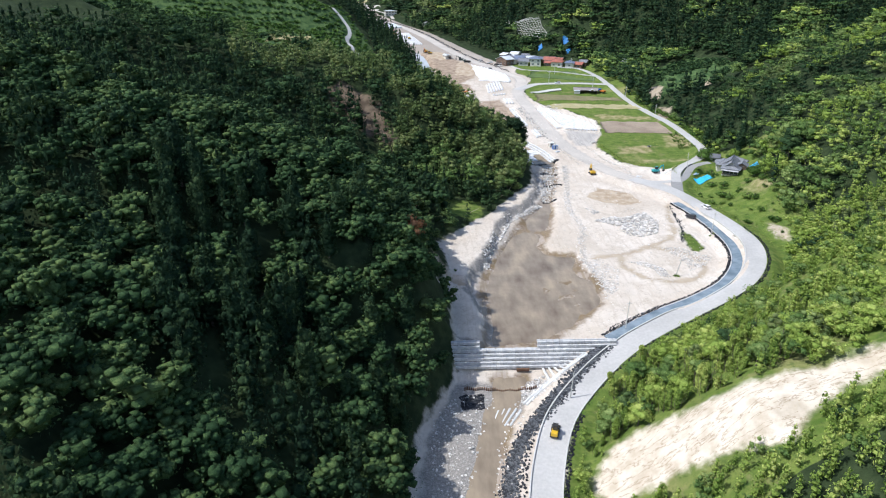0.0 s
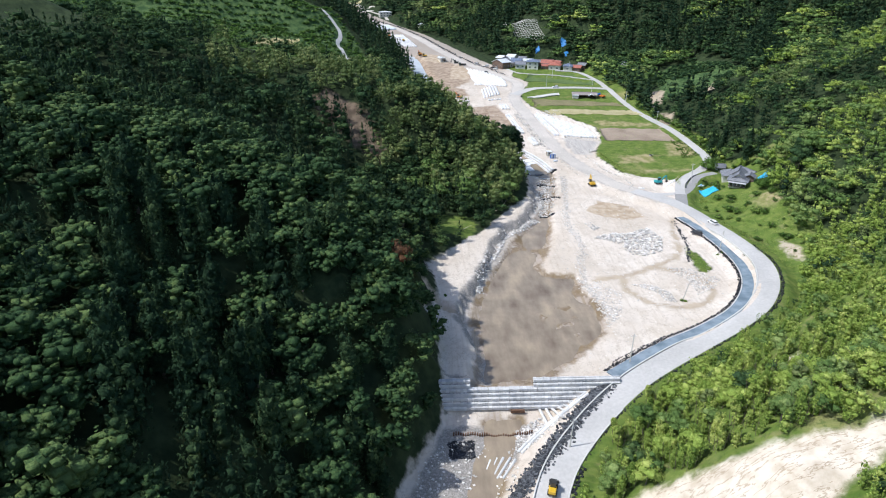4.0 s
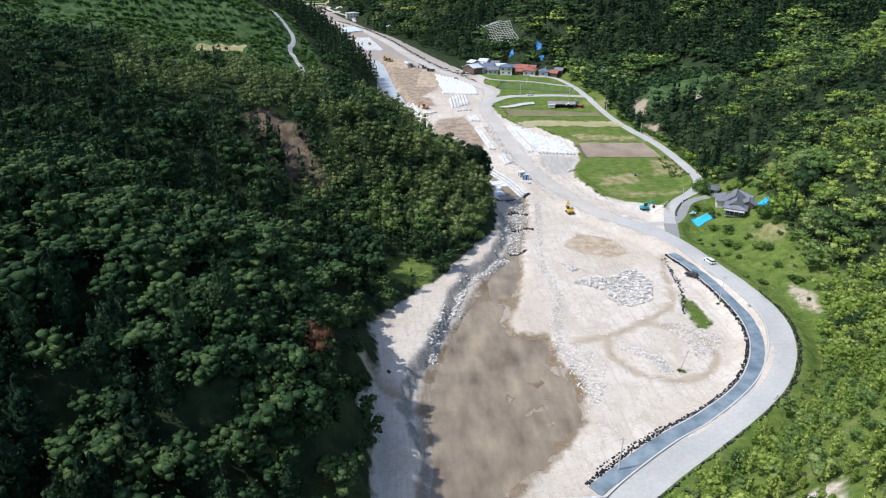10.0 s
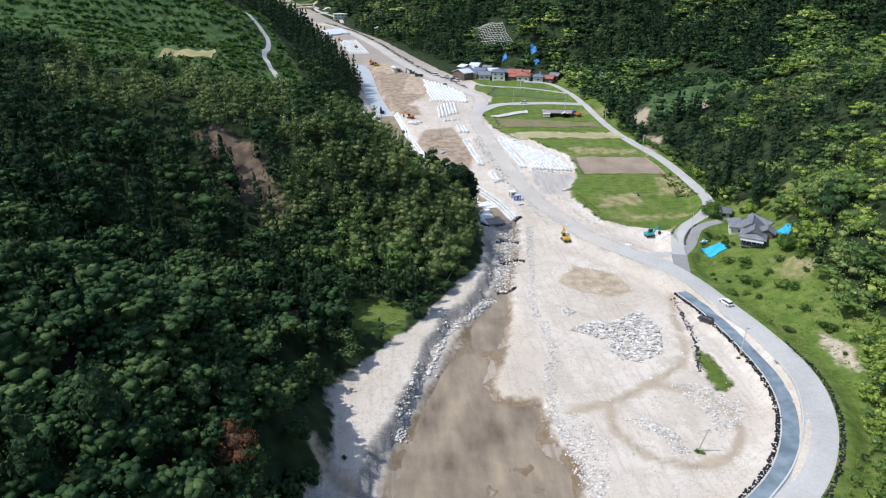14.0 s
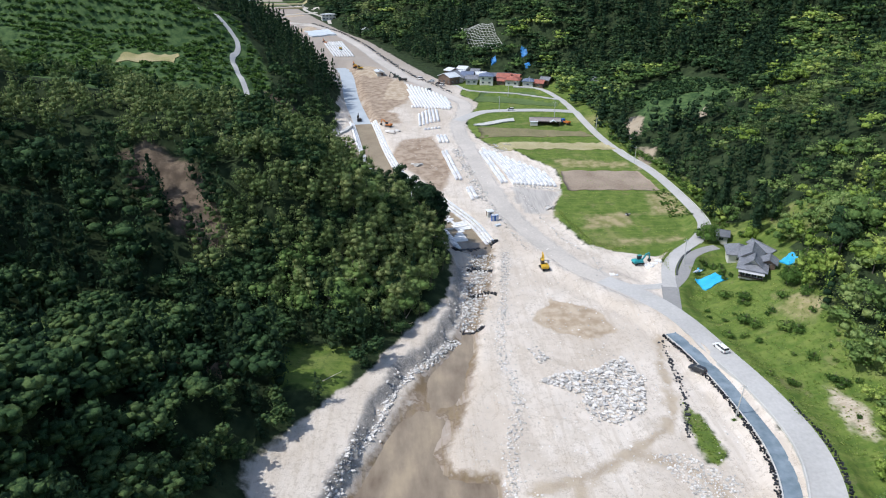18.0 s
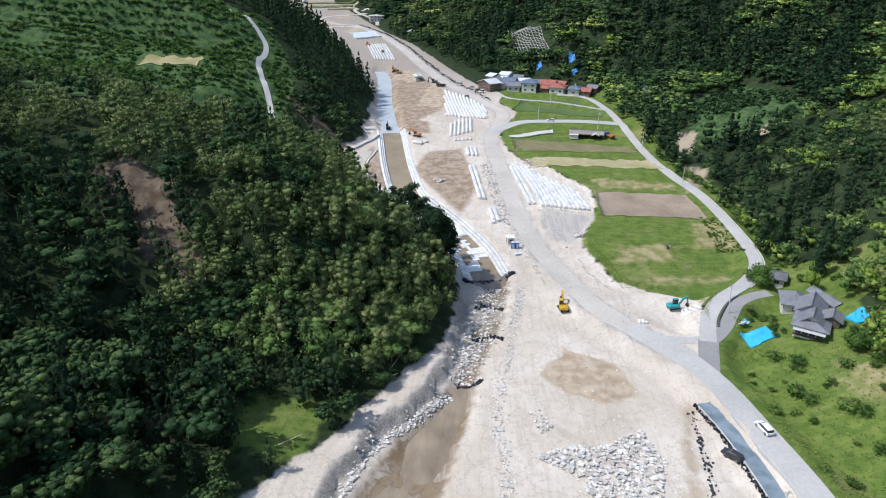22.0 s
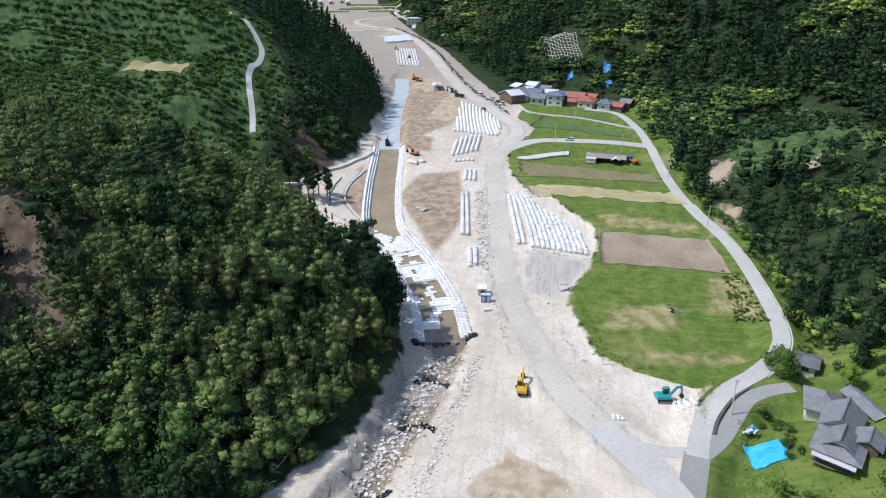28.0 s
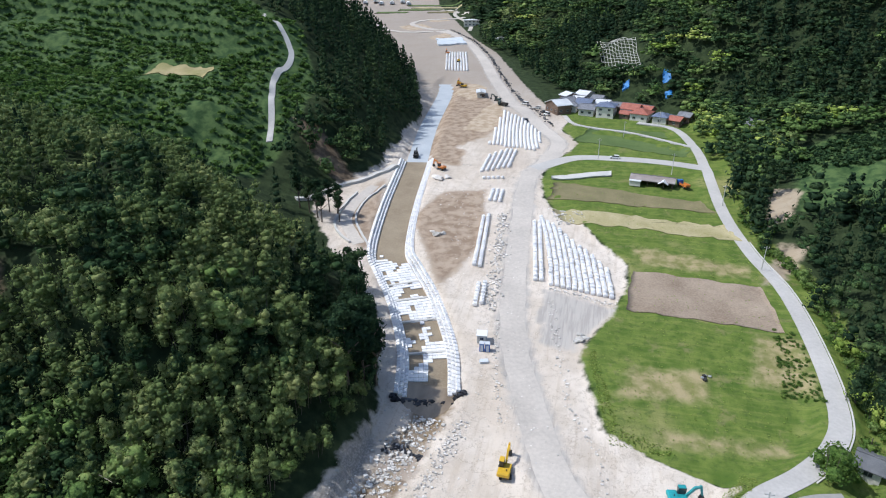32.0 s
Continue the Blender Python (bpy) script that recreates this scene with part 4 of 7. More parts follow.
def forest():
    rng = np.random.default_rng(7)
    pts = []
    for y0, y1, step in ((48, 235, 5.3), (235, 345, 5.7), (345, 540, 6.0), (540, 700, 6.6), (700, 760, 8.5), (760, 1000, 11), (1000, 1700, 22)):
        for yy in np.arange(y0, y1, step):
            left = min(-0.74 * yy - 14, 84 - 1.2 * (yy - 195)) if yy < 800 else -0.78 * yy - 60
            right = 0.9 * yy + 45
            n = int((right - left) / step)
            for k in range(n):
                pts.append((left + (k + rng.uniform(0, 1)) * step, yy + rng.uniform(-0.5, 0.5) * step, step))
    for yy in np.arange(-60, 48, 7.5):
        pts += [(-95 + 7.5 * (k + rng.uniform(0, 1)), yy + rng.uniform(-3, 3), 7.5) for k in range(28)]
    for yy in np.arange(244, 322, 3.4):
        t0 = float(np.interp(yy, *TOE_L))
        pts += [(t0 - 3.4 * (k + rng.uniform(0, 1)), yy + rng.uniform(-1.6, 1.6), 3.4) for k in range(17)]
    for yy in np.arange(60, 212, 2.5):
        t0 = float(np.interp(yy, *TOE_R))
        pts += [(t0 - 4 + 2.5 * (k + rng.uniform(0, 1)), yy + rng.uniform(-1.2, 1.2), 2.5) for k in range(24)]
    p = np.array(pts)
    x, y = p[:, 0], p[:, 1]
    z, f = H(x, y, True)
    dl, dr = np.interp(y, *TOE_L) - x, x - np.interp(y, *TOE_R)
    bank = np.interp(y, [0, 160, 185, 215, 262, 300, 312, 370, 400, 440, 545, 560, 580, 760, 800], [-3, -3, 3, 13, 27, 24, 0, -1, -1, 2, 4, 2, -14, -14, 2])
    ok = ((dl > 1.0) | (dr > bank)) & (f["d_scar"] < -1.0) & (f["d_orchard"] < -2) & (f["d_sand"] < 0)
    for line, w in ((LANE, 4.0), (ROAD, 5.9), (PATH_L, 3.0), (PATH_S, 4.0), (PATH_O, 2.5)):
        ok &= near_line(x, y, line)[0] > w
    ok &= ~((abs(x - 144) < 14.5) & (abs(y - 280) < 20)) & ~((abs(x - 12) < 9) & (abs(y - 231) < 5))
    ok &= (inside(x, y, SLOPE) < -2) & ~((abs(x - 127.5) < 5) & (abs(y - 564) < 11)) & ~((abs(x - 105) < 4) & (abs(y - 574) < 6))
    ok &= ~((dl > 0) & (dl < 32) & (y > 346) & (y < 404) & (vnoise(x * 0.3, y * 0.3, 8) < 0.8))
    ok &= ~((p[:, 2] > 4) & (dr > 0) & (dr < 54) & (y < 210) & (y > 58))
    ok &= ~((p[:, 2] > 4) & (dl > 0) & (dl < 56) & (y > 243) & (y < 323))
    # slopes that the valley never sees
    ok &= (dl < 190) | (y > 330)
    seen = (open_to_view(x, y, z) | ((y < 215) & (dl < 92))) & (y > 46)
    slip = f["d_clay"]
    ok &= slip < 3.4
    fine, far, lean, middle, farther = [], {k: [] for k in KINDS}, {k: [] for k in KINDS}, {k: [] for k in KINDS}, {k: [] for k in KINDS}
    for xx, yy, zz, l, r, st, sv in zip(x[ok], y[ok], z[ok], dl[ok], dr[ok], p[ok][:, 2], seen[ok]):
        patch = float(vnoise(np.array([xx * 0.03]), np.array([yy * 0.03]), 11)[0])
        u = rng.uniform()
        # right slopes get the bright leaf tones, which hold its sunlight
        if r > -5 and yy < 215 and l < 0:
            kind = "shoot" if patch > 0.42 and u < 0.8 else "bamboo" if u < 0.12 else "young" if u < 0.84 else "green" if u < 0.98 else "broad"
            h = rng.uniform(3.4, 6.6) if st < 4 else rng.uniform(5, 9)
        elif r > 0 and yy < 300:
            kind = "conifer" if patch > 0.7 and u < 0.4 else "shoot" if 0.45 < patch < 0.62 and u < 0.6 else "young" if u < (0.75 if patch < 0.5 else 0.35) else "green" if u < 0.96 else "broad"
            h = rng.uniform(9, 14) if kind == "conifer" else rng.uniform(7, 11)
        elif l > 0 and 300 < yy < 345 and l < 22:
            kind, h = "conifer" if u < 0.7 else "broad", rng.uniform(9, 14)
        elif l > 0 and 248 < yy < 350:
            kind, h = ("bamboo" if u < (0.74 if yy > 264 and patch > 0.22 else 0.3) and (l < 84 or yy > 283 and l < 140) else "green" if u < 0.78 and l < 40 else "broad" if u < 0.84 else "conifer"), rng.uniform(8, 11.5)
        elif l > 0 and yy > 458 and yy < 700:
            kind, h = "conifer", rng.uniform(10, 15)
        # bright kinds are commoner high on the right, as painted sunlight
        elif r > 0 and yy > 290:
            kind = "conifer" if patch > (0.72 if yy < 400 else 0.55) and u < 0.75 else "bamboo" if patch < 0.2 and u < 0.6 else "young" if u < (0.3 if r > 75 else 0.16 if yy < 400 else 0.05) else "green" if u < (0.85 if r > 75 else 0.55 if yy < 400 else 0.28) else "broad"
            h = (rng.uniform(10, 17) if yy > 380 else rng.uniform(9, 14)) if kind == "conifer" else rng.uniform(7, 11)
        # left slope gets the dark leaf tones, which hold its shade
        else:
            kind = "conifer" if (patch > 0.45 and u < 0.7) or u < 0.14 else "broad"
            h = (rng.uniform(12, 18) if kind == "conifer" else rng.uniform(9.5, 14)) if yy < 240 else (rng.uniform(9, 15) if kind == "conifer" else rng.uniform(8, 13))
        if st == 3.4:
            h *= 0.92
        if 0 < l < 5 and yy < 300 or 0 < r < 4 and yy < 215:
            h *= 0.55
        elif 0 < l < 12 and 135 < yy < 235:
            h *= 0.72
        if l > 62 and 236 < yy < 285:
            kind, h = "conifer" if u < 0.7 else "broad", h * 1.45
        sp = rng.uniform(0.85, 1.15) * (1.2 if kind != "conifer" else 1.0)
        if st > 6:
            sp *= st / 6.5
        if yy > 400 and r > 0:
            sp *= 1.4
            h *= 1.1
        if sv and kind == "broad" and l > 0 and yy < 240:
            fine.append((xx, yy, zz - 0.3, h, sp))
            continue
        (farther if (not sv and yy > 345) or st > 9 else lean if not sv and yy < 345 else middle if st > 5.5 and yy > 400 else far)[kind].append((xx, yy, zz - 0.3, h, sp))
    # the trees that the flight passes closest stand singly
    singles = []
    for kind in KINDS:
        keep = []
        for t in far[kind]:
            s = (-62 < t[0] < 8 and 98 < t[1] < 172) or (14 < t[0] < 52 and 246 < t[1] < 300 and (t[0] * 7.3 + t[1] * 3.1) % 1 < 0.5) or (36 < t[0] < 88 and 96 < t[1] < 132)
            (singles if s else keep).append((kind, t) if s else t)
        far[kind] = keep
    order = rng.permutation(len(singles))
    for n, k in enumerate(order):
        kind, t = singles[k]
        if n < 300:
            cm, tm = NEAR[kind][rng.integers(5)]
            e = new(NAMES[kind][0])
            e.matrix_world = pose(t[0], t[1], t[2], 0, 0, rng.uniform(0, 360)) @ Matrix.Diagonal((t[3] * t[4], t[3] * t[4], t[3], 1))
            for nm, me in (("trunk", tm), ("crown", cm)):
                o = new(nm, me)
                o.parent = e
            tagged(e, NAMES[kind][1], "bamboo" if kind in ("bamboo", "shoot") else "tree", "trees of the wooded slopes")
        else:
            far[kind].append(t)
    woods("woodland", "broad", fine, FINE, "dense lumpy broadleaf canopy on the steep slope")
    for kind in KINDS:
        woods("woodland", kind, far[kind], FAR[kind], {"broad": "dense green broadleaf wood on the slopes", "conifer": "dark stand of cedars on the slopes", "bamboo": "yellow-green bamboo grove on the slopes", "young": "sunlit yellow-green young wood on the slopes", "green": "mid-green leafy wood on the slopes", "shoot": "upright yellow-green young bamboo on the slopes"}.get(kind, ""))
        woods("woodland", kind, lean[kind], LEAN_CROWN[kind], {"broad": "broadleaf wood behind the spurs", "conifer": "cedar wood behind the spurs", "bamboo": "bamboo grove behind the spurs", "young": "bright young wood behind the spurs", "green": "mid-green leafy wood behind the spurs", "shoot": "young bamboo behind the spurs"}.get(kind, ""))
        woods("woodland", kind, middle[kind], MIDDLE[kind], {"broad": "green broadleaf wood on the farther slopes", "conifer": "dark cedar wood on the farther slopes", "bamboo": "bamboo grove on the farther slopes", "young": "bright green wood on the farther slopes", "green": "mid-green leafy wood on the farther slopes", "shoot": "young bamboo on the farther slopes"}.get(kind, ""))
        woods("far_woodland", kind, farther[kind], FARTHER[kind], {"broad": "distant green broadleaf wood", "conifer": "distant dark cedar wood", "bamboo": "distant bamboo grove", "young": "distant bright green wood", "green": "distant mid-green leafy wood", "shoot": "distant young bamboo"}.get(kind, ""))
    print("trees", len(singles), {k: (len(far[k]), len(farther[k])) for k in KINDS})


SLOPE = [(83, 655), (109, 613), (113, 580), (92, 598)]
PATH_L = smooth([(-37.5, 418), (-42, 430), (-48.4, 443.7), (-54.5, 460), (-54, 474), (-60, 484), (-82, 502)])
PATH_S = smooth([(22, 360), (8, 378), (-8, 398), (-16, 410)])
PATH_O = smooth([(-20, 420), (-70, 432), (-130, 440)])
drape("hill_path", PATH_L, 2.6, M_ROAD, 0.3, "pale concrete path climbing to the orchard", "path")
forest()

# ---------------------------------------------------------------- building blocks


def part(name, bm, material, parent=None, label="", m=None):
    """One mesh object from a bmesh, under a thing or a part of one."""
    me = bpy.data.meshes.new(name)
    bmesh.ops.recalc_face_normals(bm, faces=bm.faces)
    bm.to_mesh(me)
    bm.free()
    me.materials.append(material)
    o = new(name, me)
    if m is not None:
        o.matrix_basis = m
    if parent is not None:
        o.parent = parent
    if label:
        o["label"] = label
    return o


def thing(name, x, y, rot, label, category, group="", dz=0.0, z=None):
    e = new(name)
    e.matrix_basis = pose(x, y, (hz(x, y) if z is None else z) + dz, 0, 0, rot)
    return tagged(e, label, category, group)


def box(sx, sy, sz, x=0, y=0, z=0, bev=0.03, rx=0, ry=0, rz=0, bm=None, taper=1.0):
    """A box standing on z, with rounded edges."""
    own = bm is None
    b2 = bmesh.new()
    bmesh.ops.create_cube(b2, size=1, matrix=Matrix.Diagonal((sx, sy, sz, 1)))
    for v in b2.verts:
        if v.co.z > 0:
            v.co.x *= taper
            v.co.y *= taper
    if bev:
        bmesh.ops.bevel(b2, geom=list(b2.edges), offset=min(bev, 0.3 * min(sx, sy, sz)), segments=1, affect="EDGES")
    bmesh.ops.transform(b2, matrix=pose(x, y, z, rx, ry, rz) @ Matrix.Translation((0, 0, sz / 2)), verts=b2.verts)
    if own:
        return b2
    me = bpy.data.meshes.new("tmp")
    b2.to_mesh(me)
    b2.free()
    bm.from_mesh(me)
    bpy.data.meshes.remove(me)
    return bm


def bar(a, b, r, sides=6, r2=None, bm=None):
    """A round bar from a to b."""
    bm = bm or bmesh.new()
    a, b = Vector(a), Vector(b)
    d = b - a
    m = Matrix.Translation((a + b) / 2) @ d.to_track_quat("Z", "Y").to_matrix().to_4x4()
    bmesh.ops.create_cone(bm, cap_ends=True, segments=sides, radius1=r, radius2=r if r2 is None else r2, depth=d.length, matrix=m)
    return bm


def extrude_profile(pts, width, bm=None):
    """A side outline (y, z) given a width along x."""
    bm = bm or bmesh.new()
    a = [bm.verts.new((-width / 2, y, z)) for y, z in pts]
    b = [bm.verts.new((width / 2, y, z)) for y, z in pts]
    bm.faces.new(a)
    bm.faces.new(b[::-1])
    for k in range(len(pts)):
        bm.faces.new((a[k], b[k], b[(k + 1) % len(pts)], a[(k + 1) % len(pts)]))
    return bm


def turned(rings, sides, square=0.0):
    """A body of rings (radius, height), a little squared."""
    bm = bmesh.new()
    loops = []
    for r, z in rings:
        loop = []
        for k in range(sides):
            a = 2 * math.pi * (k + 0.5) / sides
            c, s = math.cos(a), math.sin(a)
            f = (1 - square) + square / max(abs(c), abs(s))
            loop.append(bm.verts.new((r * c * f, r * s * f, z)))
        loops.append(loop)
    for a, b in zip(loops, loops[1:]):
        for k in range(sides):
            bm.faces.new((a[k], a[(k + 1) % sides], b[(k + 1) % sides], b[k]))
    bm.faces.new(loops[0][::-1])
    bm.faces.new(loops[-1])
    return bm


def sweep(name, line, offset, width, height, material, label="", category="", sink=0.4, parent=None, kind="structure", lean=0.0):
    """A kerb or low wall along a line, standing on the land."""
    line = np.asarray(line)[:, :2]
    t = np.gradient(line, axis=0)
    t /= np.linalg.norm(t, axis=1)[:, None]
    nrm = np.stack([t[:, 1], -t[:, 0]], 1)
    a, b = line + nrm * (offset - width / 2), line + nrm * (offset + width / 2)
    c = line + nrm * offset
    z = H(c[:, 0], c[:, 1])
    rings = np.stack([np.column_stack([a, z - sink]), np.column_stack([a + nrm * lean, z + height]), np.column_stack([b - nrm * lean, z + height]), np.column_stack([b, z - sink])], 1)
    v = rings.reshape(-1, 3)
    q = [(4 * k + j, 4 * k + (j + 1) % 4, 4 * k + 4 + (j + 1) % 4, 4 * k + 4 + j) for k in range(len(line) - 1) for j in range(4)]
    q += [(0, 3, 2, 1), (4 * len(line) - 4, 4 * len(line) - 3, 4 * len(line) - 2, 4 * len(line) - 1)]
    me = raw_mesh(name, v, q)
    me.materials.append(material)
    o = new(name, me)
    if parent is not None:
        o.parent = parent
        return o
    return tagged(o, label, category, kind=kind)


def walk_line(line, step, offset=0.0):
    """Even stations along a line: place and heading in degrees."""
    p = np.asarray(line)[:, :2]
    s = np.concatenate([[0], np.cumsum(np.linalg.norm(np.diff(p, axis=0), axis=1))])
    out = []
    for u in np.arange(step / 2, s[-1], step):
        x, y = np.interp(u, s, p[:, 0]), np.interp(u, s, p[:, 1])
        x2, y2 = np.interp(u + 0.3, s, p[:, 0]), np.interp(u + 0.3, s, p[:, 1])
        x1, y1 = np.interp(u - 0.3, s, p[:, 0]), np.interp(u - 0.3, s, p[:, 1])
        a = math.atan2(y2 - y1, x2 - x1)
        out.append((x + math.sin(a) * offset, y - math.cos(a) * offset, math.degrees(a)))
    return out


BALL = cube_ball(1)
BALL2 = cube_ball(2)


def lumps(name, places, material, label, category, flat=0.7, seed=1, ball=BALL, kind="stuff", jit=0.2):
    """Uncounted stones, clods or sacks (x, y, size) joined into one object."""
    rng = np.random.default_rng(seed)
    p = np.array(places)
    z = H(p[:, 0], p[:, 1])
    bv, bq = ball
    vs = []
    for (x, y, s), zz in zip(p, z):
        v = bv * (1 + rng.normal(0, jit, (len(bv), 1)) + rng.normal(0, 0.05, bv.shape)) * s * rng.uniform(0.75, 1.3, 3)
        v[:, 2] *= flat
        a = rng.uniform(0, 6.28)
        c, sn = math.cos(a), math.sin(a)
        vs.append(np.stack([v[:, 0] * c - v[:, 1] * sn + x, v[:, 0] * sn + v[:, 1] * c + y, v[:, 2] + zz + s * flat * 0.35], 1))
    q = np.concatenate([bq + k * len(bv) for k in range(len(p))])
    me = raw_mesh(name, np.vstack(vs), q)
    me.materials.append(material)
    return tagged(new(name, me), label, category, kind=kind)


def strewn(rng, poly, n, lo, hi):
    """n random places inside an outline, with sizes from lo to hi, small ones more often."""
    q = np.array(poly, float)
    out = []
    while len(out) < n:
        c = rng.uniform(q.min(0), q.max(0), (400, 2))
        c = c[inside(c[:, 0], c[:, 1], poly) > 0]
        out += [(x, y, lo + (hi - lo) * rng.uniform() ** 2.2) for x, y in c]
    return out[:n]


def along(rng, line, n, spread, lo, hi, offset=0.0):
    st = walk_line(line, 0.4)
    out = []
    for _ in range(n):
        x, y, a = st[rng.integers(len(st))]
        d = rng.normal(0, spread) + offset
        out.append((x + math.sin(radians(a)) * d, y - math.cos(radians(a)) * d, lo + (hi - lo) * rng.uniform() ** 2))
    return out


RNG = np.random.default_rng(21)

# ---------------------------------------------------------------- road edges, channel
CHAN_W = 3.6
drape("channel", CHAN, 3.3, M_CHAN, 0.3, "blue-grey silty water in the roadside channel", "channel", offset=0.5)
LOWROAD = ROAD[:44]
sweep("kerb", ROAD[2:-26], -3.4, 0.3, 0.5, M_CONC, "pale concrete kerb wall along the road", "kerb")
sweep("kerb", ROAD[2:36], 3.4, 0.3, 0.35, M_CONC, "low concrete kerb on the hill side of the road", "kerb")
sweep("kerb", CHAN[10:], -1.35, 0.3, 0.3, M_CONC, "thin concrete lip along the channel", "kerb")
black = []
for line, off, step in ((CHAN, -1.7, 0.42), (CHAN, -2.2, 0.6), (ROAD[62:96], 3.8, 0.5), (ROAD[66:92], 4.3, 0.6), (ROAD[4:26], 4.0, 0.45), (ROAD[4:26], 4.5, 0.45), (ROAD[26:62], 3.8, 0.7), (CHAN[2:12], -3.2, 0.8), (ROAD[2:20], -4.4, 0.9), (ROAD[2:20], -5.2, 1.0)):
    black += [(x + RNG.normal(0, 0.15), y + RNG.normal(0, 0.15), RNG.uniform(0.22, 0.38)) for x, y, a in walk_line(line, step, off)]
lumps("black_sandbags", black, M_BLACKSACK, "rows of black sandbags edging road and channel", "sandbag", 0.8, 2)
lumps("black_rubble", along(RNG, smooth([(47, 139.5), (45.4, 137.6), (36.3, 127.8), (28, 118), (20.9, 110), (17.6, 104), (15, 96), (13, 84)]), 4200, 0.95, 0.2, 0.5, -1.5), M_DARKSTONE, "dark grey rubble on the bank below the road", "rubble", 0.7, 3)
lumps("black_sandbags", along(RNG, smooth([(105, 244), (103.5, 232), (102, 222), (97, 208)]), 150, 0.45, 0.2, 0.42), M_BLACKSACK, "black sandbags lining a ditch in the silt", "sandbag", 0.8, 4)

lumps("black_rubble", along(RNG, HAUL[80:], 420, 0.8, 0.4, 1.0, 6.5), M_DARKSTONE, "dark rubble line along the upper haul road", "rubble", 0.7, 31)
hedge = [k for k in LANE if 276 < k[1] < 293]
sweep("lane_wall", hedge, 2.6, 0.45, 0.5, M_DARKSTONE, "dark mossy wall along the lane", "wall")
sweep("kerb", [k for k in LANE if 296 < k[1] < 400], 2.45, 0.3, 0.25, M_CONC, "low concrete kerb of the lane", "kerb")

# ---------------------------------------------------------------- sandbags
SACK = bpy.data.meshes.new("sandbag")
bm = turned([(0.55, 0.0), (0.78, 0.18), (0.8, 0.7), (0.66, 1.02), (0.3, 1.1), (0.14, 1.18), (0.2, 1.32)], 12, 0.62)
bmesh.ops.recalc_face_normals(bm, faces=bm.faces)
bm.to_mesh(SACK)
SACK.materials.append(M_WHITE)
bm.free()
# a low copy for the stacks farther up the valley
bm = turned([(0.7, 0.0), (0.8, 0.6), (0.6, 1.05), (0.15, 1.15)], 6, 0.3)
LOW = bpy.data.meshes.new("low_sack")
bmesh.ops.recalc_face_normals(bm, faces=bm.faces)
bm.to_mesh(LOW)
bm.free()


def sack(x, y, rot, label, group, s=1.0):
    o = new("sandbag", SACK)
    o.matrix_basis = pose(x, y, hz(x, y) - 0.03, RNG.normal(0, 2), RNG.normal(0, 2), 6 + RNG.normal(0, 4)) @ Matrix.Diagonal((s * 0.84, s * 0.9, s * RNG.uniform(0.95, 1.2), 1))
    return tagged(o, label, "sandbag", group)


def yard():
    g = "sandbags stored in the yard"
    lab = "full white one-tonne sandbag standing in a stored row"
    for k in range(2):
        for j in range(24):
            sack(79.4 + 1.75 * k - 0.13 * j * 1.65, 361 + j * 1.65 + 0.3 * k + RNG.normal(0, 0.08), RNG.uniform(0, 90), lab, g)
    for k in range(11):
        n = int((48 - 3.0 * k) / 1.68)
        for j in range(n):
            u = j * 1.68
            sack(84.2 + 1.74 * k - 0.10 * u - 0.0016 * u * u + RNG.normal(0, 0.07), 359 - 0.32 * k + u * 0.985, RNG.uniform(0, 90), lab, g)
    for k in range(2):
        for j in range(22):
            if (k, j) != (0, 21):
                sack(59.8 + 1.8 * k - 0.11 * j * 1.7, 365.5 + j * 1.7, RNG.uniform(0, 90), "full white one-tonne sandbag in a double row beside the haul road", g)
    for k in range(2):
        for j in range(7):
            sack(64.5 + 1.75 * k - 0.1 * j * 1.7, 344 + j * 1.72 + 1.2 * k, RNG.uniform(0, 90), "full white one-tonne sandbag in a short row", g)


def low_sacks(name, places, material, label):
    co = np.array([v.co[:] for v in LOW.vertices])
    bm = bmesh.new()
    p = np.array(places)
    z = H(p[:, 0], p[:, 1])
    verts, faces = [], []
    polys = [list(f.vertices) for f in LOW.polygons]
    for (x, y), zz in zip(p, z):
        a = RNG.uniform(0, 1.5)
        c, s = math.cos(a), math.sin(a)
        n0 = len(verts)
        verts += [(v[0] * c - v[1] * s + x, v[0] * s + v[1] * c + y, v[2] * 1.05 + zz) for v in co]
        faces += [[i + n0 for i in f] for f in polys]
    bm.free()
    me = bpy.data.meshes.new(name)
    me.from_pydata(verts, [], faces)
    me.materials.append(material)
    tagged(new(name, me), label, "sandbag", kind="stuff")


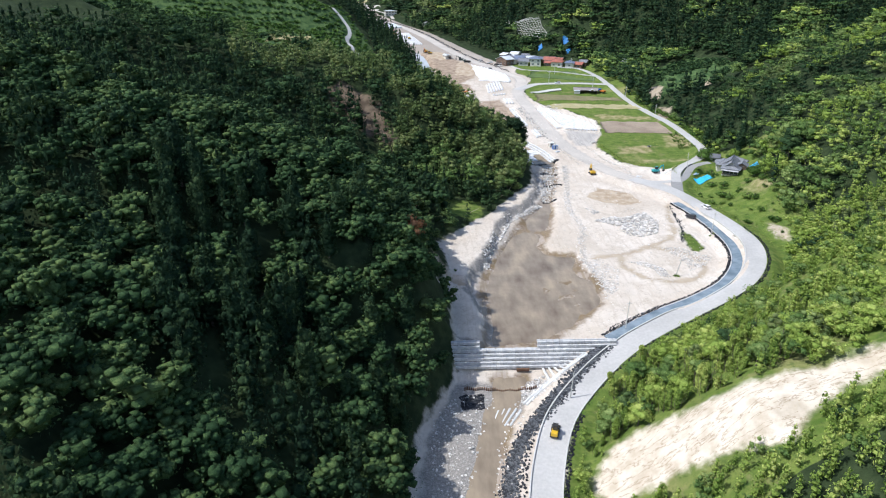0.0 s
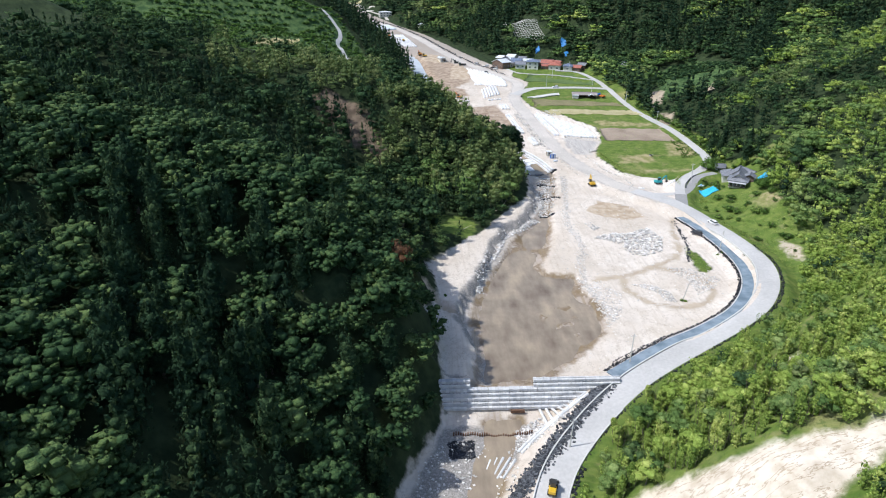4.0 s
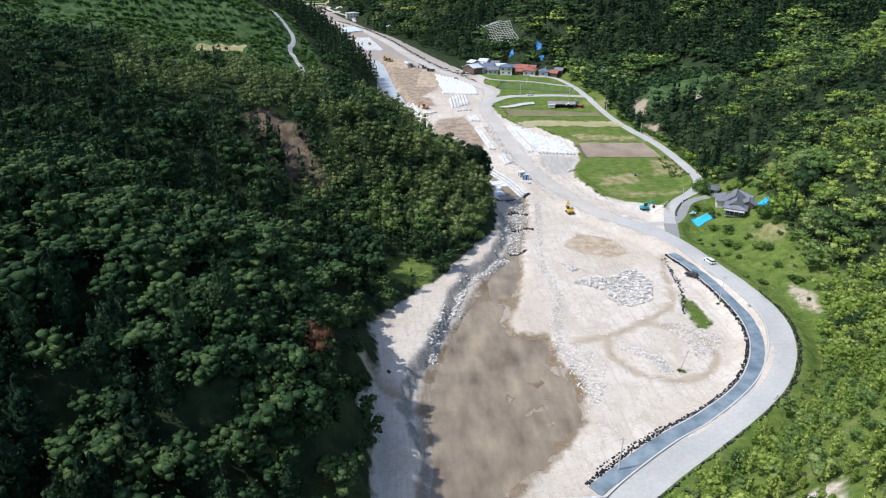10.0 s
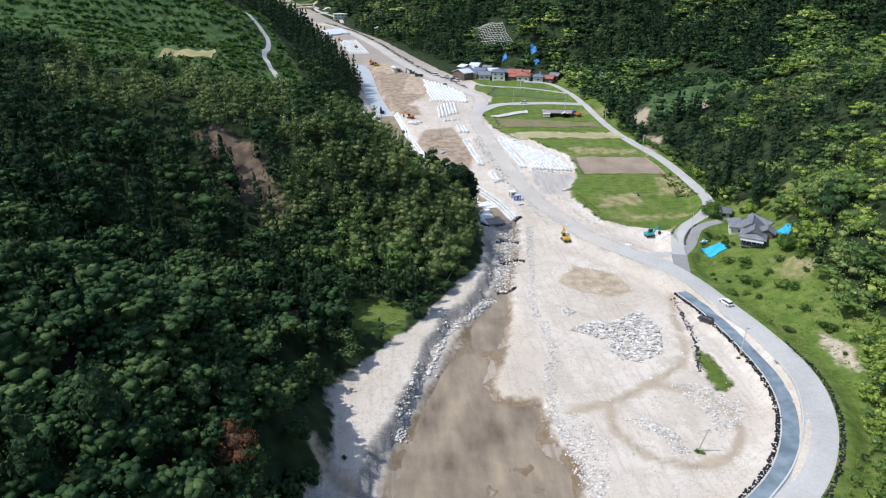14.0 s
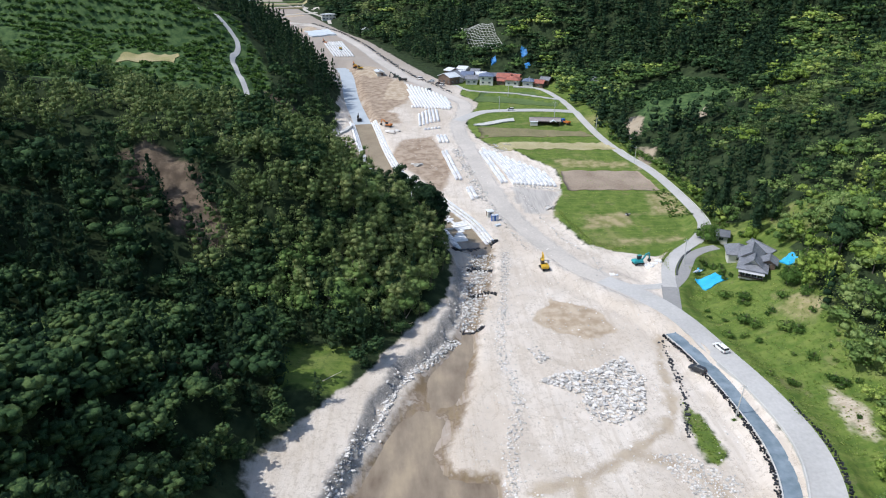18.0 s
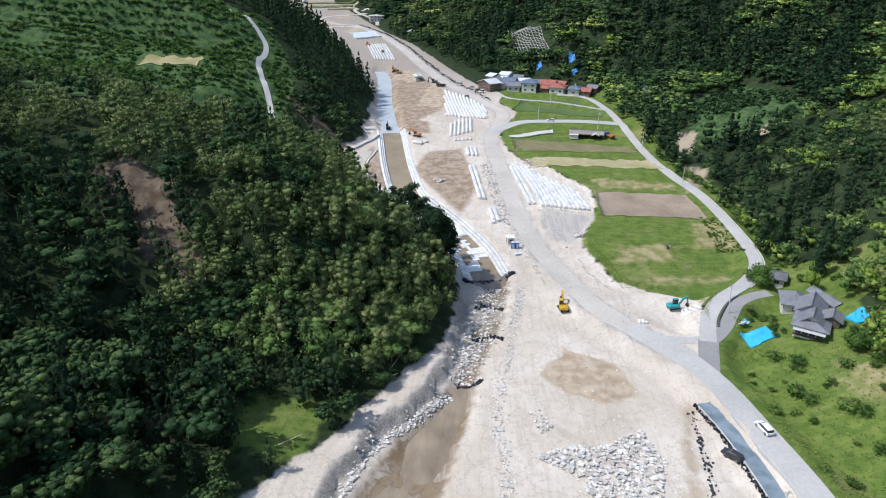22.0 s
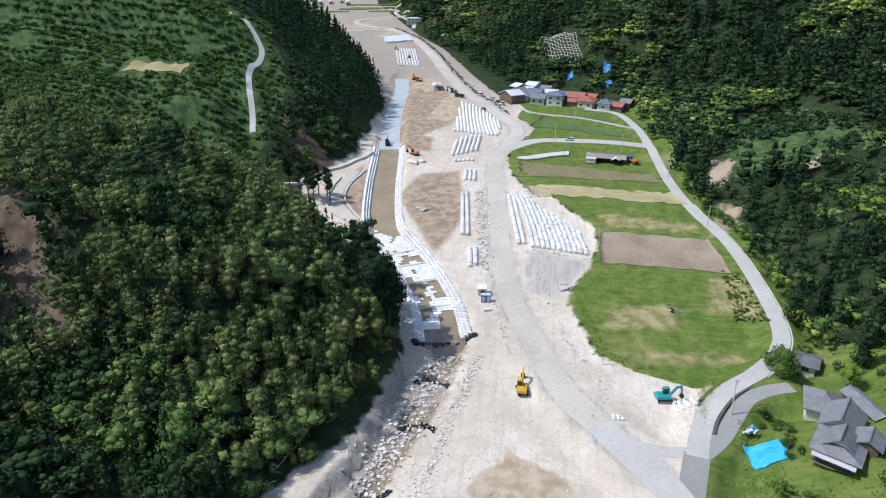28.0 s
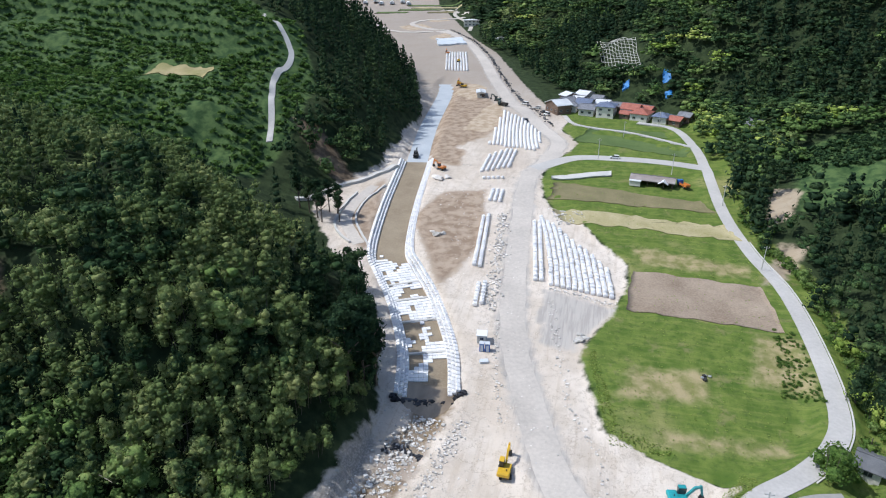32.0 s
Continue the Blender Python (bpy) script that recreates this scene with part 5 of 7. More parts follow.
def far_stacks():
    pts = []
    for k in range(3):
        pts += [(55.6 + 1.9 * k - 0.1 * j, 414.5 + 1.7 * j) for j in range(7)]
    for k in range(6):
        pts += [(46.5 + 2.1 * k, 444 + 2.4 * k * 0.6 + 1.75 * j) for j in range(15 - abs(k - 3))]
    for k in range(5):
        pts += [(49 + 1.9 * k, 436.5 + 0.3 * k) for j in range(1)]
    low_sacks("sandbag_stack", pts, M_WHITE, "rows of white sandbags stacked beside the haul road")
    pts = []
    fan = [(43, 480), (66, 475), (67, 496), (54, 524), (40, 540)]
    for k in range(14):
        for j in range(44):
            a = radians(96 + 3.0 * k * 0.2)
            x, y = 43.5 + 1.95 * k + math.cos(a) * 1.75 * j + 0.0025 * j * j * (k - 3) * 0.3, 477 + math.sin(a) * 1.75 * j - 0.1 * k
            pts.append((x, y))
    p = np.array(pts)
    pts = [tuple(q) for q in p[inside(p[:, 0], p[:, 1], fan) > 0]]
    low_sacks("sandbag_stack", pts, M_WHITE, "fan of pale sandbag rows covering a bend of the yard")
    pts = [(-17 + 2.2 * k - 0.24 * 1.8 * j, 634 + 1.8 * j) for k in range(8) for j in range(36) if j % 12 != 11]
    low_sacks("sandbag_stack", pts, M_WHITE, "distant block of white sandbag rows")


yard()
far_stacks()

# ---------------------------------------------------------------- check dam of framed sacks
dam = thing("check_dam", 28, 136, 0, "stepped check dam of grey-white framed sandbags across the stream", "dam", z=0)
DAMBAG = bpy.data.meshes.new("dam_sack")
bm = box(0.86, 1.3, 0.8, bev=0.07)
bm.to_mesh(DAMBAG)
bm.free()
DAMBAG.materials.append(M_GREYSACK)
for k in range(1, 8):
    for j in range(52):
        x = 6.2 + 0.87 * j
        if k > 5 and 13.2 < x < 29:
            continue
        if k < 3 and x > 45 - 3 * (3 - k):
            continue
        o = new("sack", DAMBAG)
        o.parent = dam
        o.matrix_basis = pose(x - 28 + RNG.normal(0, 0.03), -1.6 + 0.62 * k + RNG.normal(0, 0.05), -3.9 + 0.87 * k, 0, 0, RNG.normal(0, 1.5))
for k in range(2, 9):
    bm = bmesh.new()
    for x0, x1 in (((6, 13.4), (29, 51)) if k > 5 else ((6, 51),)):
        bar((x0 - 28, -2.2 + 0.62 * k, -3.9 + 0.87 * k), (x1 - 28, -2.2 + 0.62 * k, -3.9 + 0.87 * k), 0.06, 5, bm=bm)
    part("rail", bm, M_RUBBER if k % 2 else M_STEEL, dam, "steel rail between the tiers")
bm = bmesh.new()
box(3.4, 0.5, 0.8, -3, -2.2, -3.4, bm=bm)
part("outlet_frame", bm, M_RUST, dam, "rusty timber outlet frame")
revet = thing("revetment", 32, 124, 0, "pale sandbag revetment running diagonally below the road", "revetment", z=0)


def beam(a, b, wide=0.6, high=0.55):
    """One long filled tube of the revetment, laid on the bank from a to b."""
    za, zb = hz(*a), hz(*b)
    length = math.hypot(b[0] - a[0], b[1] - a[1])
    m = pose(a[0] - 32, a[1] - 124, za - 0.15, 0, -math.degrees(math.atan2(zb - za, length)), math.degrees(math.atan2(b[1] - a[1], b[0] - a[0])))
    part("tube", box(math.hypot(length, zb - za), wide, high, length / 2, 0, 0, 0.2), M_TUBE, revet, m=m)


for off in (-0.5, 0.45):
    st = walk_line(smooth([(43.5, 136.4), (36, 131.4), (28.2, 125.8), (21.5, 119.4)]), 3.3, off)
    for p, q in zip(st, st[1:]):
        beam((p[0], p[1]), (q[0], q[1]), 0.7, 0.8)
for p, q in (((30.4, 135), (31.5, 129.5)), ((32, 135), (32.9, 129)), ((33.5, 135), (34.6, 129.5)), ((35, 135.2), (36.2, 130.4)), ((36.4, 135.3), (37.4, 131.4)), ((37.8, 135.4), (38.6, 132.4)), ((17, 120.5), (14.2, 113.8)), ((18.6, 121), (15.4, 114.4)),
             ((20, 121), (16.6, 114.8)), ((21.6, 120.8), (17.8, 115)), ((22.6, 120), (19.2, 115))):
    beam(p, q)
lumps("black_sandbags", strewn(RNG, [(7.6, 125.4), (13.6, 125.4), (13.4, 120.6), (7.8, 120.4)], 330, 0.25, 0.42), M_BLACKSACK, "square mat of black sandbags in the stream bed", "sandbag", 0.7, 33)
lumps("river_stones", strewn(RNG, [(23, 128), (30, 132), (37, 130), (31, 125), (24, 121)], 520, 0.12, 0.5), M_STONE, "pale rubble at the foot of the revetment", "rubble", 0.7, 34)
weir = thing("log_weir", 18, 127.2, 0, "low weir of dark upright piles across the stream", "weir", z=0)
for k in range(34):
    x, y = 9 + 0.56 * k, 127.3 + 0.2 * math.sin(k)
    part("pile", bar((x - 18, y - 127.2, hz(x, y) - 0.6), (x - 18, y - 127.2, hz(x, y) + 0.7 + RNG.uniform(0, 0.3)), 0.2, 6), M_RUST, weir)

# ---------------------------------------------------------------- stones
lumps("rock_pile", strewn(RNG, [(68, 229), (76, 232.5), (84, 233), (92, 238), (95, 228), (90, 216), (83, 212.5), (77, 215), (77, 224)], 1250, 0.2, 0.72), M_STONE, "heap of pale broken boulders on the silt", "boulders", 0.8, 5)
lumps("river_stones", along(RNG, smooth([(20, 189), (23, 203), (29, 216), (34, 230), (43, 241), (50, 250)]), 1100, 0.7, 0.12, 0.5), M_STONE, "line of pale stones along the stream bank", "stones", 0.75, 6)
lumps("river_stones", along(RNG, smooth([(59, 170), (58, 180), (56, 192), (58, 208), (62, 222), (61, 240), (63, 256), (67, 275), (71, 300)]), 2000, 0.9, 0.07, 0.36), M_STONE, "scattered pale stones beside the stream", "stones", 0.7, 7)
lumps("river_stones", strewn(RNG, [(56, 165), (62, 172), (66, 186), (60, 196), (55, 188), (57, 178)], 900, 0.08, 0.36), M_STONE, "spread of pale cobbles at the pond edge", "stones", 0.6, 8)
lumps("river_stones", strewn(RNG, [(71, 192), (78, 191), (82, 186), (82, 180), (79, 181), (77, 187)], 520, 0.1, 0.4), M_STONE, "small heap of grey stones inside a wheel track", "stones", 0.7, 9)
lumps("river_stones", strewn(RNG, [(86, 204), (95, 203), (102, 194), (97, 188), (90, 184), (91, 194)], 950, 0.08, 0.36), M_STONE, "curved spread of tan stones", "stones", 0.7, 10)
lumps("river_stones", along(RNG, smooth([(53, 254), (56, 270), (60, 284), (63, 300)]), 1500, 2.3, 0.08, 0.55), M_STONE, "stones in the bed of the upper stream", "stones", 0.7, 11)
lumps("river_stones", strewn(RNG, [(68, 243), (71, 244), (73, 238), (70, 236)], 60, 0.2, 0.6), M_STONE, "small pile of stones", "stones", 0.7, 12)
lumps("river_stones", strewn(RNG, [(83, 398), (92, 404), (90, 410), (78, 412)], 120, 0.2, 0.6), M_STONE, "pale rubble beside the stored sandbags", "rubble", 0.7, 13)
lumps("river_stones", along(RNG, smooth([(66, 342), (64, 366), (60, 405)]), 420, 1.1, 0.2, 0.6, 2.6), M_STONE, "grey rubble bank beside the double row of sandbags", "rubble", 0.8, 14)
lumps("river_stones", along(RNG, smooth([(84, 357), (103, 352)]), 150, 0.7, 0.15, 0.45), M_STONE, "gravel edge in front of the stored sandbags", "rubble", 0.7, 15)
lumps("river_stones", strewn(RNG, [(0, 75), (0, 118), (8, 126), (24, 124), (20, 100), (15, 80)], 1300, 0.08, 0.42), M_STONE, "grey stones strewn over the lower stream bed", "stones", 0.6, 16)
lumps("clods", along(RNG, smooth([(84, 300), (79, 322), (76, 340)]), 160, 0.5, 0.1, 0.35, -4.6), M_STONE, "rubble windrow along the haul road", "rubble", 0.7, 17)
lumps("clods", along(RNG, smooth([(95, 280), (98, 292), (90, 310), (86, 330), (82, 350)]), 200, 0.6, 0.1, 0.4, 3.0), M_STONE, "rubble along the edge of the haul road", "rubble", 0.7, 18)
lumps("stream_weir", along(RNG, smooth([(56, 288), (60, 290), (65, 288)]), 70, 0.4, 0.25, 0.5), M_BLACKSACK, "weir of black sandbags across the stream", "weir", 0.8, 19)
lumps("stream_weir", along(RNG, smooth([(56, 272), (60, 274), (64, 272)]), 70, 0.4, 0.25, 0.5), M_BLACKSACK, "weir of black sandbags across the stream", "weir", 0.8, 20)
lumps("stream_weir", along(RNG, smooth([(51, 254), (55, 253.5), (58, 255)]), 60, 0.4, 0.25, 0.5), M_BLACKSACK, "weir of black sandbags across the stream", "weir", 0.8, 21)
lumps("clods", [q for q in strewn(RNG, [(10, 140), (52, 142), (110, 190), (108, 250), (90, 300), (80, 330), (62, 440), (40, 470), (25, 440), (68, 330), (70, 290), (45, 240), (20, 190)], 2600, 0.07, 0.3) if inside(np.array([q[0]]), np.array([q[1]]), POND)[0] < -1], M_STONE, "clods and gravel scattered over the silt", "gravel", 0.6, 24)
lumps("dirt_pile", [(94, 334, 1.3), (95.2, 335, 1.0), (93, 333, 0.8), (94, 336.5, 0.9), (31, 432, 2.0), (34, 434, 1.8), (29, 434, 1.5), (43, 383, 1.2), (45, 384, 1.0), (41, 385, 0.9)], M_STONE, "small piles of stone debris", "rubble", 0.6, 22, BALL2)

# ---------------------------------------------------------------- concrete canal
CW = 11.0
drape("canal_bed", CANAL[:50], CW - 1.5, M_CANALBED, 0.12, "brown silt bed of the new canal", "canal bed", across=9)
drape("canal_bed", CANAL[49:], CW - 1.5, M_BLUECONC, 0.12, "blue-grey concrete bed of the upper canal", "canal bed", across=9)
BLOCK = bpy.data.meshes.new("block")
bm = box(1.32, 1.1, 0.7, bev=0.12)
bm.to_mesh(BLOCK)
bm.free()
BLOCK.materials.append(M_WHITE)
joined = []
for side, nm in ((-1, "left"), (1, "right")):
    wall = thing("canal_wall", 40, 350, 0, "sloping canal wall of white concrete blocks", "canal wall", "walls of the canal", z=0)
    n = 0
    for row in range(3):
        for x, y, a in walk_line(CANAL[:50], 1.42, side * (CW / 2 - 0.3 + 0.95 * row)):
            m = pose(x, y, np.interp(y, CANAL[:, 1], CANAL[:, 2]) + 0.15 + 0.72 * row, side * 18, 0, a)
            if n < 300 and y < 420:
                o = new("block", BLOCK)
                o.parent = wall
                o.matrix_basis = pose(-40, -350, 0) @ m
                n += 1
            else:
                joined.append(m)
co = np.array([(*v.co, 1.0) for v in BLOCK.vertices])
verts, faces = [], []
for m in joined:
    n0 = len(verts)
    verts += [tuple(v[:3]) for v in co @ np.array(m).T]
    faces += [[i + n0 for i in f.vertices] for f in BLOCK.polygons]
me = bpy.data.meshes.new("canal_blocks")
me.from_pydata(verts, [], faces)
me.materials.append(M_WHITE)
tagged(new("canal_blocks", me), "white concrete blocks of the upper canal walls", "canal wall", kind="stuff")
apron = thing("canal_apron", 50, 335, 0, "patches of white slabs laid on the canal bed", "slabs", z=0)
SLAB = bpy.data.meshes.new("slab")
bm = box(1.36, 1.16, 0.35, bev=0.05)
bm.to_mesh(SLAB)
bm.free()
SLAB.materials.append(M_WHITE)
n = 0
for off in np.arange(-4.2, 4.3, 1.2):
    for x, y, a in walk_line(CANAL[:32], 1.4, off):
        patchy = float(vnoise(np.array([x * 0.28]), np.array([y * 0.16]), 31)[0])
        if patchy > (0.6 if y < 338 else 0.34 if y < 366 else 0.7) and n < 300 and y > 312 and RNG.uniform() < 0.96:
            o = new("slab", SLAB)
            o.parent = apron
            o.matrix_basis = pose(x - 50, y - 335, hz(x, y) + 0.05, 0, 0, a + RNG.normal(0, 2))
            n += 1
for u in (8, 13, 17, 21):
    x, y = CANAL[u, :2]
    a = math.degrees(math.atan2(*(CANAL[u + 1, :2] - CANAL[u - 1, :2])[::-1]))
    sill = thing("canal_sill", x, y, a, "concrete cross sill in the canal bed", "sill", "sills of the canal")
    part("beam", box(0.8, CW - 0.6, 0.55, bev=0.06), M_CONC, sill)
sill = thing("canal_end", 61, 306, 10, "dark lower end wall of the canal above scoured bed", "wall", z=hz(61, 306) - 0.4)
part("wall", box(15, 1.0, 1.5, 0, 0, -0.6, bev=0.1), M_DARKSTONE, sill)
lumps("black_sandbags", along(RNG, smooth([(53, 304), (61, 305), (70, 309)]), 90, 0.5, 0.4, 0.8), M_BLACKSACK, "black sandbags under the canal's lower end", "sandbag", 0.8, 23)
sweep("bank_wall", smooth([(-16, 396), (-12.4, 401), (-9.8, 411), (-3.1, 420.4), (4.1, 431.8), (9, 444)]), 0, 2.2, 1.0, M_CONC, "pale concrete wall at the mouth of the side valley", "wall")

sweep("terrace_wall", smooth([(2.6, 411.6), (2.4, 398), (4.5, 385), (9.5, 377), (15.8, 371.3)]), 0, 0.8, 0.7, M_CONC, "low curved concrete wall of the side valley", "wall")
sweep("terrace_wall", smooth([(11.2, 421), (8.6, 403), (11, 389), (18.6, 376.6), (25, 368)]), 0, 0.7, 0.6, M_CONC, "low curved concrete wall beside the canal", "wall")
drape("side_track", smooth([(7, 420), (5.4, 402), (7.6, 388), (14, 378), (19, 371.5)]), 4.2, M_HAUL, 0.06, "grey gravel track curving into the side valley", "track")

# ---------------------------------------------------------------- fields


def patch(name, corners, material, label, category="field", lift=0.14, n=26, rag=1.0):
    """A plot between four corners, draped on the land, with a worn outline and a rim."""
    a, b, c, d = [np.array(p, float) for p in corners]
    u, v = np.meshgrid(np.linspace(0, 1, n), np.linspace(0, 1, n))
    u, v = u.ravel()[:, None], v.ravel()[:, None]
    p = (a * (1 - u) + b * u) * (1 - v) + (d * (1 - u) + c * u) * v
    p[:, 0] += (vnoise(p[:, 0] * 0.4, p[:, 1] * 0.4, 12) - 0.5) * rag
    p[:, 1] += (vnoise(p[:, 0] * 0.4, p[:, 1] * 0.4, 13) - 0.5) * rag
    z = H(p[:, 0], p[:, 1]) + lift
    v3 = np.column_stack([p, z])
    q = grid_quads(n, n)
    rim = list(range(n)) + [n * k + n - 1 for k in range(1, n)] + list(range(n * n - 2, n * (n - 1) - 1, -1)) + [n * k for k in range(n - 2, 0, -1)]
    low = v3[rim] - [0, 0, 0.5]
    q2 = [(rim[k], rim[(k + 1) % len(rim)], n * n + (k + 1) % len(rim), n * n + k) for k in range(len(rim))]
    me = raw_mesh(name, np.vstack([v3, low]), np.vstack([q, q2]), None, True)
    me.materials.append(material)
    return tagged(new(name, me), label, category, kind="structure")


patch("field_plot", [(105.5, 349), (144.5, 347), (143, 369.5), (107.2, 371)], M_SOIL, "bare brown tilled plot in the green fields")
patch("field_plot", [(84, 402), (142, 397), (137, 407.5), (80, 412)], M_STRAW, "pale straw-coloured strip field", rag=3)
patch("field_plot", [(77, 420), (136, 418), (133, 430), (78, 436)], M_OLIVE, "dull olive fallow strip", rag=2)
patch("field_plot", [(81, 494), (132, 478), (134, 487), (88, 512)], M_DARKGREEN, "dark green upper field", rag=1.5)
patch("field_plot", [(82, 519), (108, 511), (126, 505), (124, 515)], M_DARKGREEN, "small green upper field", rag=1.5)
slab = patch("concrete_pad", [(77, 438.5), (100, 449), (100, 453.5), (76, 443.5)], M_CONC, "pale concrete slab at the field edge", "slab", lift=0.7, rag=0)
patch("field_plot", [(-108, 436), (-78, 439), (-78, 447), (-106, 446)], M_DRYGRASS, "bare tan plot among the orchard rows", lift=0.3, rag=3)


def tufts(name, poly, n, material, size, label, seed):
    """Clumps of grass blades."""
    rng = np.random.default_rng(seed)
    p = np.array(strewn(rng, poly, n, size * 0.6, size * 1.6))
    k = np.repeat(p, 7, axis=0)
    c = k[:, :2] + rng.normal(0, 0.35, (len(k), 2)) * k[:, 2:]
    z = np.repeat(H(p[:, 0], p[:, 1]), 7) + k[:, 2] * 0.25 + 0.1
    nn = np.column_stack([rng.normal(0, 1, (len(k), 2)), np.full(len(k), 2.2)])
    v, q = leaf_quads(rng, np.column_stack([c, z]), nn, size * 0.5, -0.3)
    me = raw_mesh(name, v, q, {"tint": np.repeat(rng.uniform(0, 1, len(k)), 4)})
    me.materials.append(material)
    tagged(new(name, me), label, "grass", kind="stuff")


BANK = [(122, 200), (121, 236), (120, 262), (124, 268), (136, 262), (158, 262), (158, 235), (146, 210), (132, 196)]
tufts("grass", BANK, 1500, M_GRASSLEAF, 0.3, "rough green grass on the roadside bank", 1)
tufts("grass", FIELDS, 900, M_GRASSLEAF, 0.25, "green grass of the fields", 2)
tufts("grass", [(124, 262), (132, 262), (134, 276), (128, 280)], 420, M_GRASSLEAF, 0.26, "grass round the blue sheet", 3)
tufts("grass", SPIT, 120, M_GRASSLEAF, 0.3, "strip of grass on the silt", 4)
tufts("grass", [(102, 300), (96, 328), (98, 330), (104, 304), (114, 301), (114, 299)], 520, M_GRASSLEAF, 0.22, "long grass along the field edge", 5)
tufts("grass", [(121, 278), (123.5, 286), (129, 294), (127, 297.5), (122.5, 291), (120.5, 282)], 300, M_GRASSLEAF, 0.2, "grass verge beside the lane", 6)
rng = np.random.default_rng(5)
for x, y, s in strewn(rng, [(124, 205), (123, 258), (150, 258), (150, 226), (138, 208)], 30, 1.6, 3.6):
    plant("shrub", x, y, s, rng, group="shrubs on the roadside bank")
for x, y, s in ((130.8, 261.4, 3.6), (134.2, 257.4, 4.0), (129.3, 247.0, 4.4), (130.6, 244.8, 3.6), (136.1, 240.1, 4.2), (122.9, 242.8, 3.0), (136.7, 247.4, 2.6), (137.9, 237.6, 3.4)):
    plant("shrub", x, y, s, rng, group="shrubs on the roadside bank", label="dense dark green shrub on the roadside bank", spread=1.15)
for x, y, s in ((133.5, 284, 2.4), (135.2, 283.2, 2.8), (136.4, 281, 3.0), (135.4, 278.8, 2.4), (137, 277, 3.0), (136, 274.5, 2.6), (135, 272, 2.8), (134, 269, 2.4), (133, 280.5, 2.0), (136.5, 270.5, 2.2), (157, 267, 7.5), (160, 264, 6), (153.5, 262, 5), (148.5, 262.5, 3), (147, 300, 2.2), (156, 300, 4)):
    plant("shrub", x, y, s, rng, group="garden shrubs", label="dense green garden shrub beside the farmhouse")
plant("orb", 141.5, 297.8, 9.5, rng, "garden_tree", "large spreading green tree beside the lane", "garden trees", 0, 0.9)
for x, y, s in strewn(rng, [(158, 274), (160, 300), (176, 300), (180, 262), (170, 250), (160, 252), (163, 266)], 34, 2.2, 4.6):
    plant("shrub", x, y, s, rng, group="bushes behind the farmhouse", label="bright green bush on the slope behind the farmhouse")
plant("orb", 146.8, 257.2, 9.0, rng, "garden_tree", "dark round evergreen tree beside the farmhouse", "garden trees", 0, 0.85)
for x, y, h, k in ((160, 300, 13, "conifer"), (164, 306, 15, "conifer"), (167, 302, 13, "conifer"), (156, 318, 14, "conifer"), (153, 322, 13, "conifer"), (160, 324, 14, "conifer"), (166, 268, 14, "broad"), (169, 274, 13, "green"), (164, 263, 12, "broad"), (171, 266, 14, "green"), (166, 290, 9, "green"), (169, 283, 10, "green"), (164, 285, 7, "young"), (173, 279, 12, "green"), (158, 256, 7, "young"), (165, 256, 8, "green"), (157, 248, 6, "green"), (163, 248, 8, "young")):
    plant(k, x, y, h, rng, label="tall cedar behind the farmhouse" if k == "conifer" else "", group="trees behind the farmhouse", spread=1.0 if k == "conifer" else 1.1)
for k in range(52):
    y = 306 + 2.5 * k
    x = float(np.interp(y, LANE[:, 1][15:], LANE[:, 0][15:])) + rng.uniform(5.2, 9.5)
    plant("green" if k % 3 == 0 else "shrub", x, y, rng.uniform(2.6, 4.6), rng, group="bushes along the lane", label="green roadside bush on the slope above the lane", spread=1.2)
plant("young", 155, 293, 8.5, rng, "garden_tree", "bright yellow-green tree behind the farmhouse", "garden trees", 0, 0.8)
for x, y, h in ((46, 297, 18), (48, 301, 20), (45, 305, 19), (49, 306, 18), (43, 301, 17), (47, 310, 19), (42, 309, 18), (44, 314, 16), (40, 318, 17), (37, 324, 16), (35, 330, 17), (31, 336, 13), (27, 343, 12)):
    plant("pine", x, y, h, rng, "pine_tree", "tall dark pine with a bare lower trunk above the canal", "pines of the spur", 1.5)
for x, y, h in ((0, 384, 14), (-3, 387, 15), (-7, 389, 14), (-12, 391, 15), (3, 391, 13), (6, 386, 12), (-1, 393, 13)):
    plant("pine", x, y, h, rng, "pine_tree", "tall thin pine with a bare trunk beside the track", "pines of the spur", 1.5)
for x, y, h in ((-6, 157, 11), (-14, 216, 10)):
    plant("dead", x, y, h, rng, "dead_tree", "rust-brown dead tree among the green woods", "dead trees", 3)


def rows_of_bushes(name, poly, step, h, label, seed, kind="shrub"):
    rng = np.random.default_rng(seed)
    q = np.array(poly)
    pts = [(x + rng.normal(0, 0.5), y + rng.normal(0, 0.4)) for y in np.arange(q[:, 1].min(), q[:, 1].max(), step * 1.2) for x in np.arange(q[:, 0].min(), q[:, 0].max(), step)]
    p = np.array(pts)
    keep = (inside(p[:, 0], p[:, 1], poly) > 1) & (near_line(p[:, 0], p[:, 1], PATH_L)[0] > 3) & (vnoise(p[:, 0] * 0.06, p[:, 1] * 0.06, 17) > 0.22)
    keep &= ~((abs(p[:, 0] + 93) < 17) & (abs(p[:, 1] - 442) < 6))
    p = p[keep]
    z = H(p[:, 0], p[:, 1])
    woods(name, kind, [(x, y, zz - 0.2, h * rng.uniform(0.6, 1.3), 1.3) for (x, y), zz in zip(p, z)], FARTHER["shrub"], label)


rows_of_bushes("orchard", ORCHARD, 3.3, 2.8, "rows of low green orchard bushes on the terraces", 3)
rows_of_bushes("orchard", ORCHARD_R, 2.7, 3.0, "rows of low dark green bushes on the spur", 4, "broad")

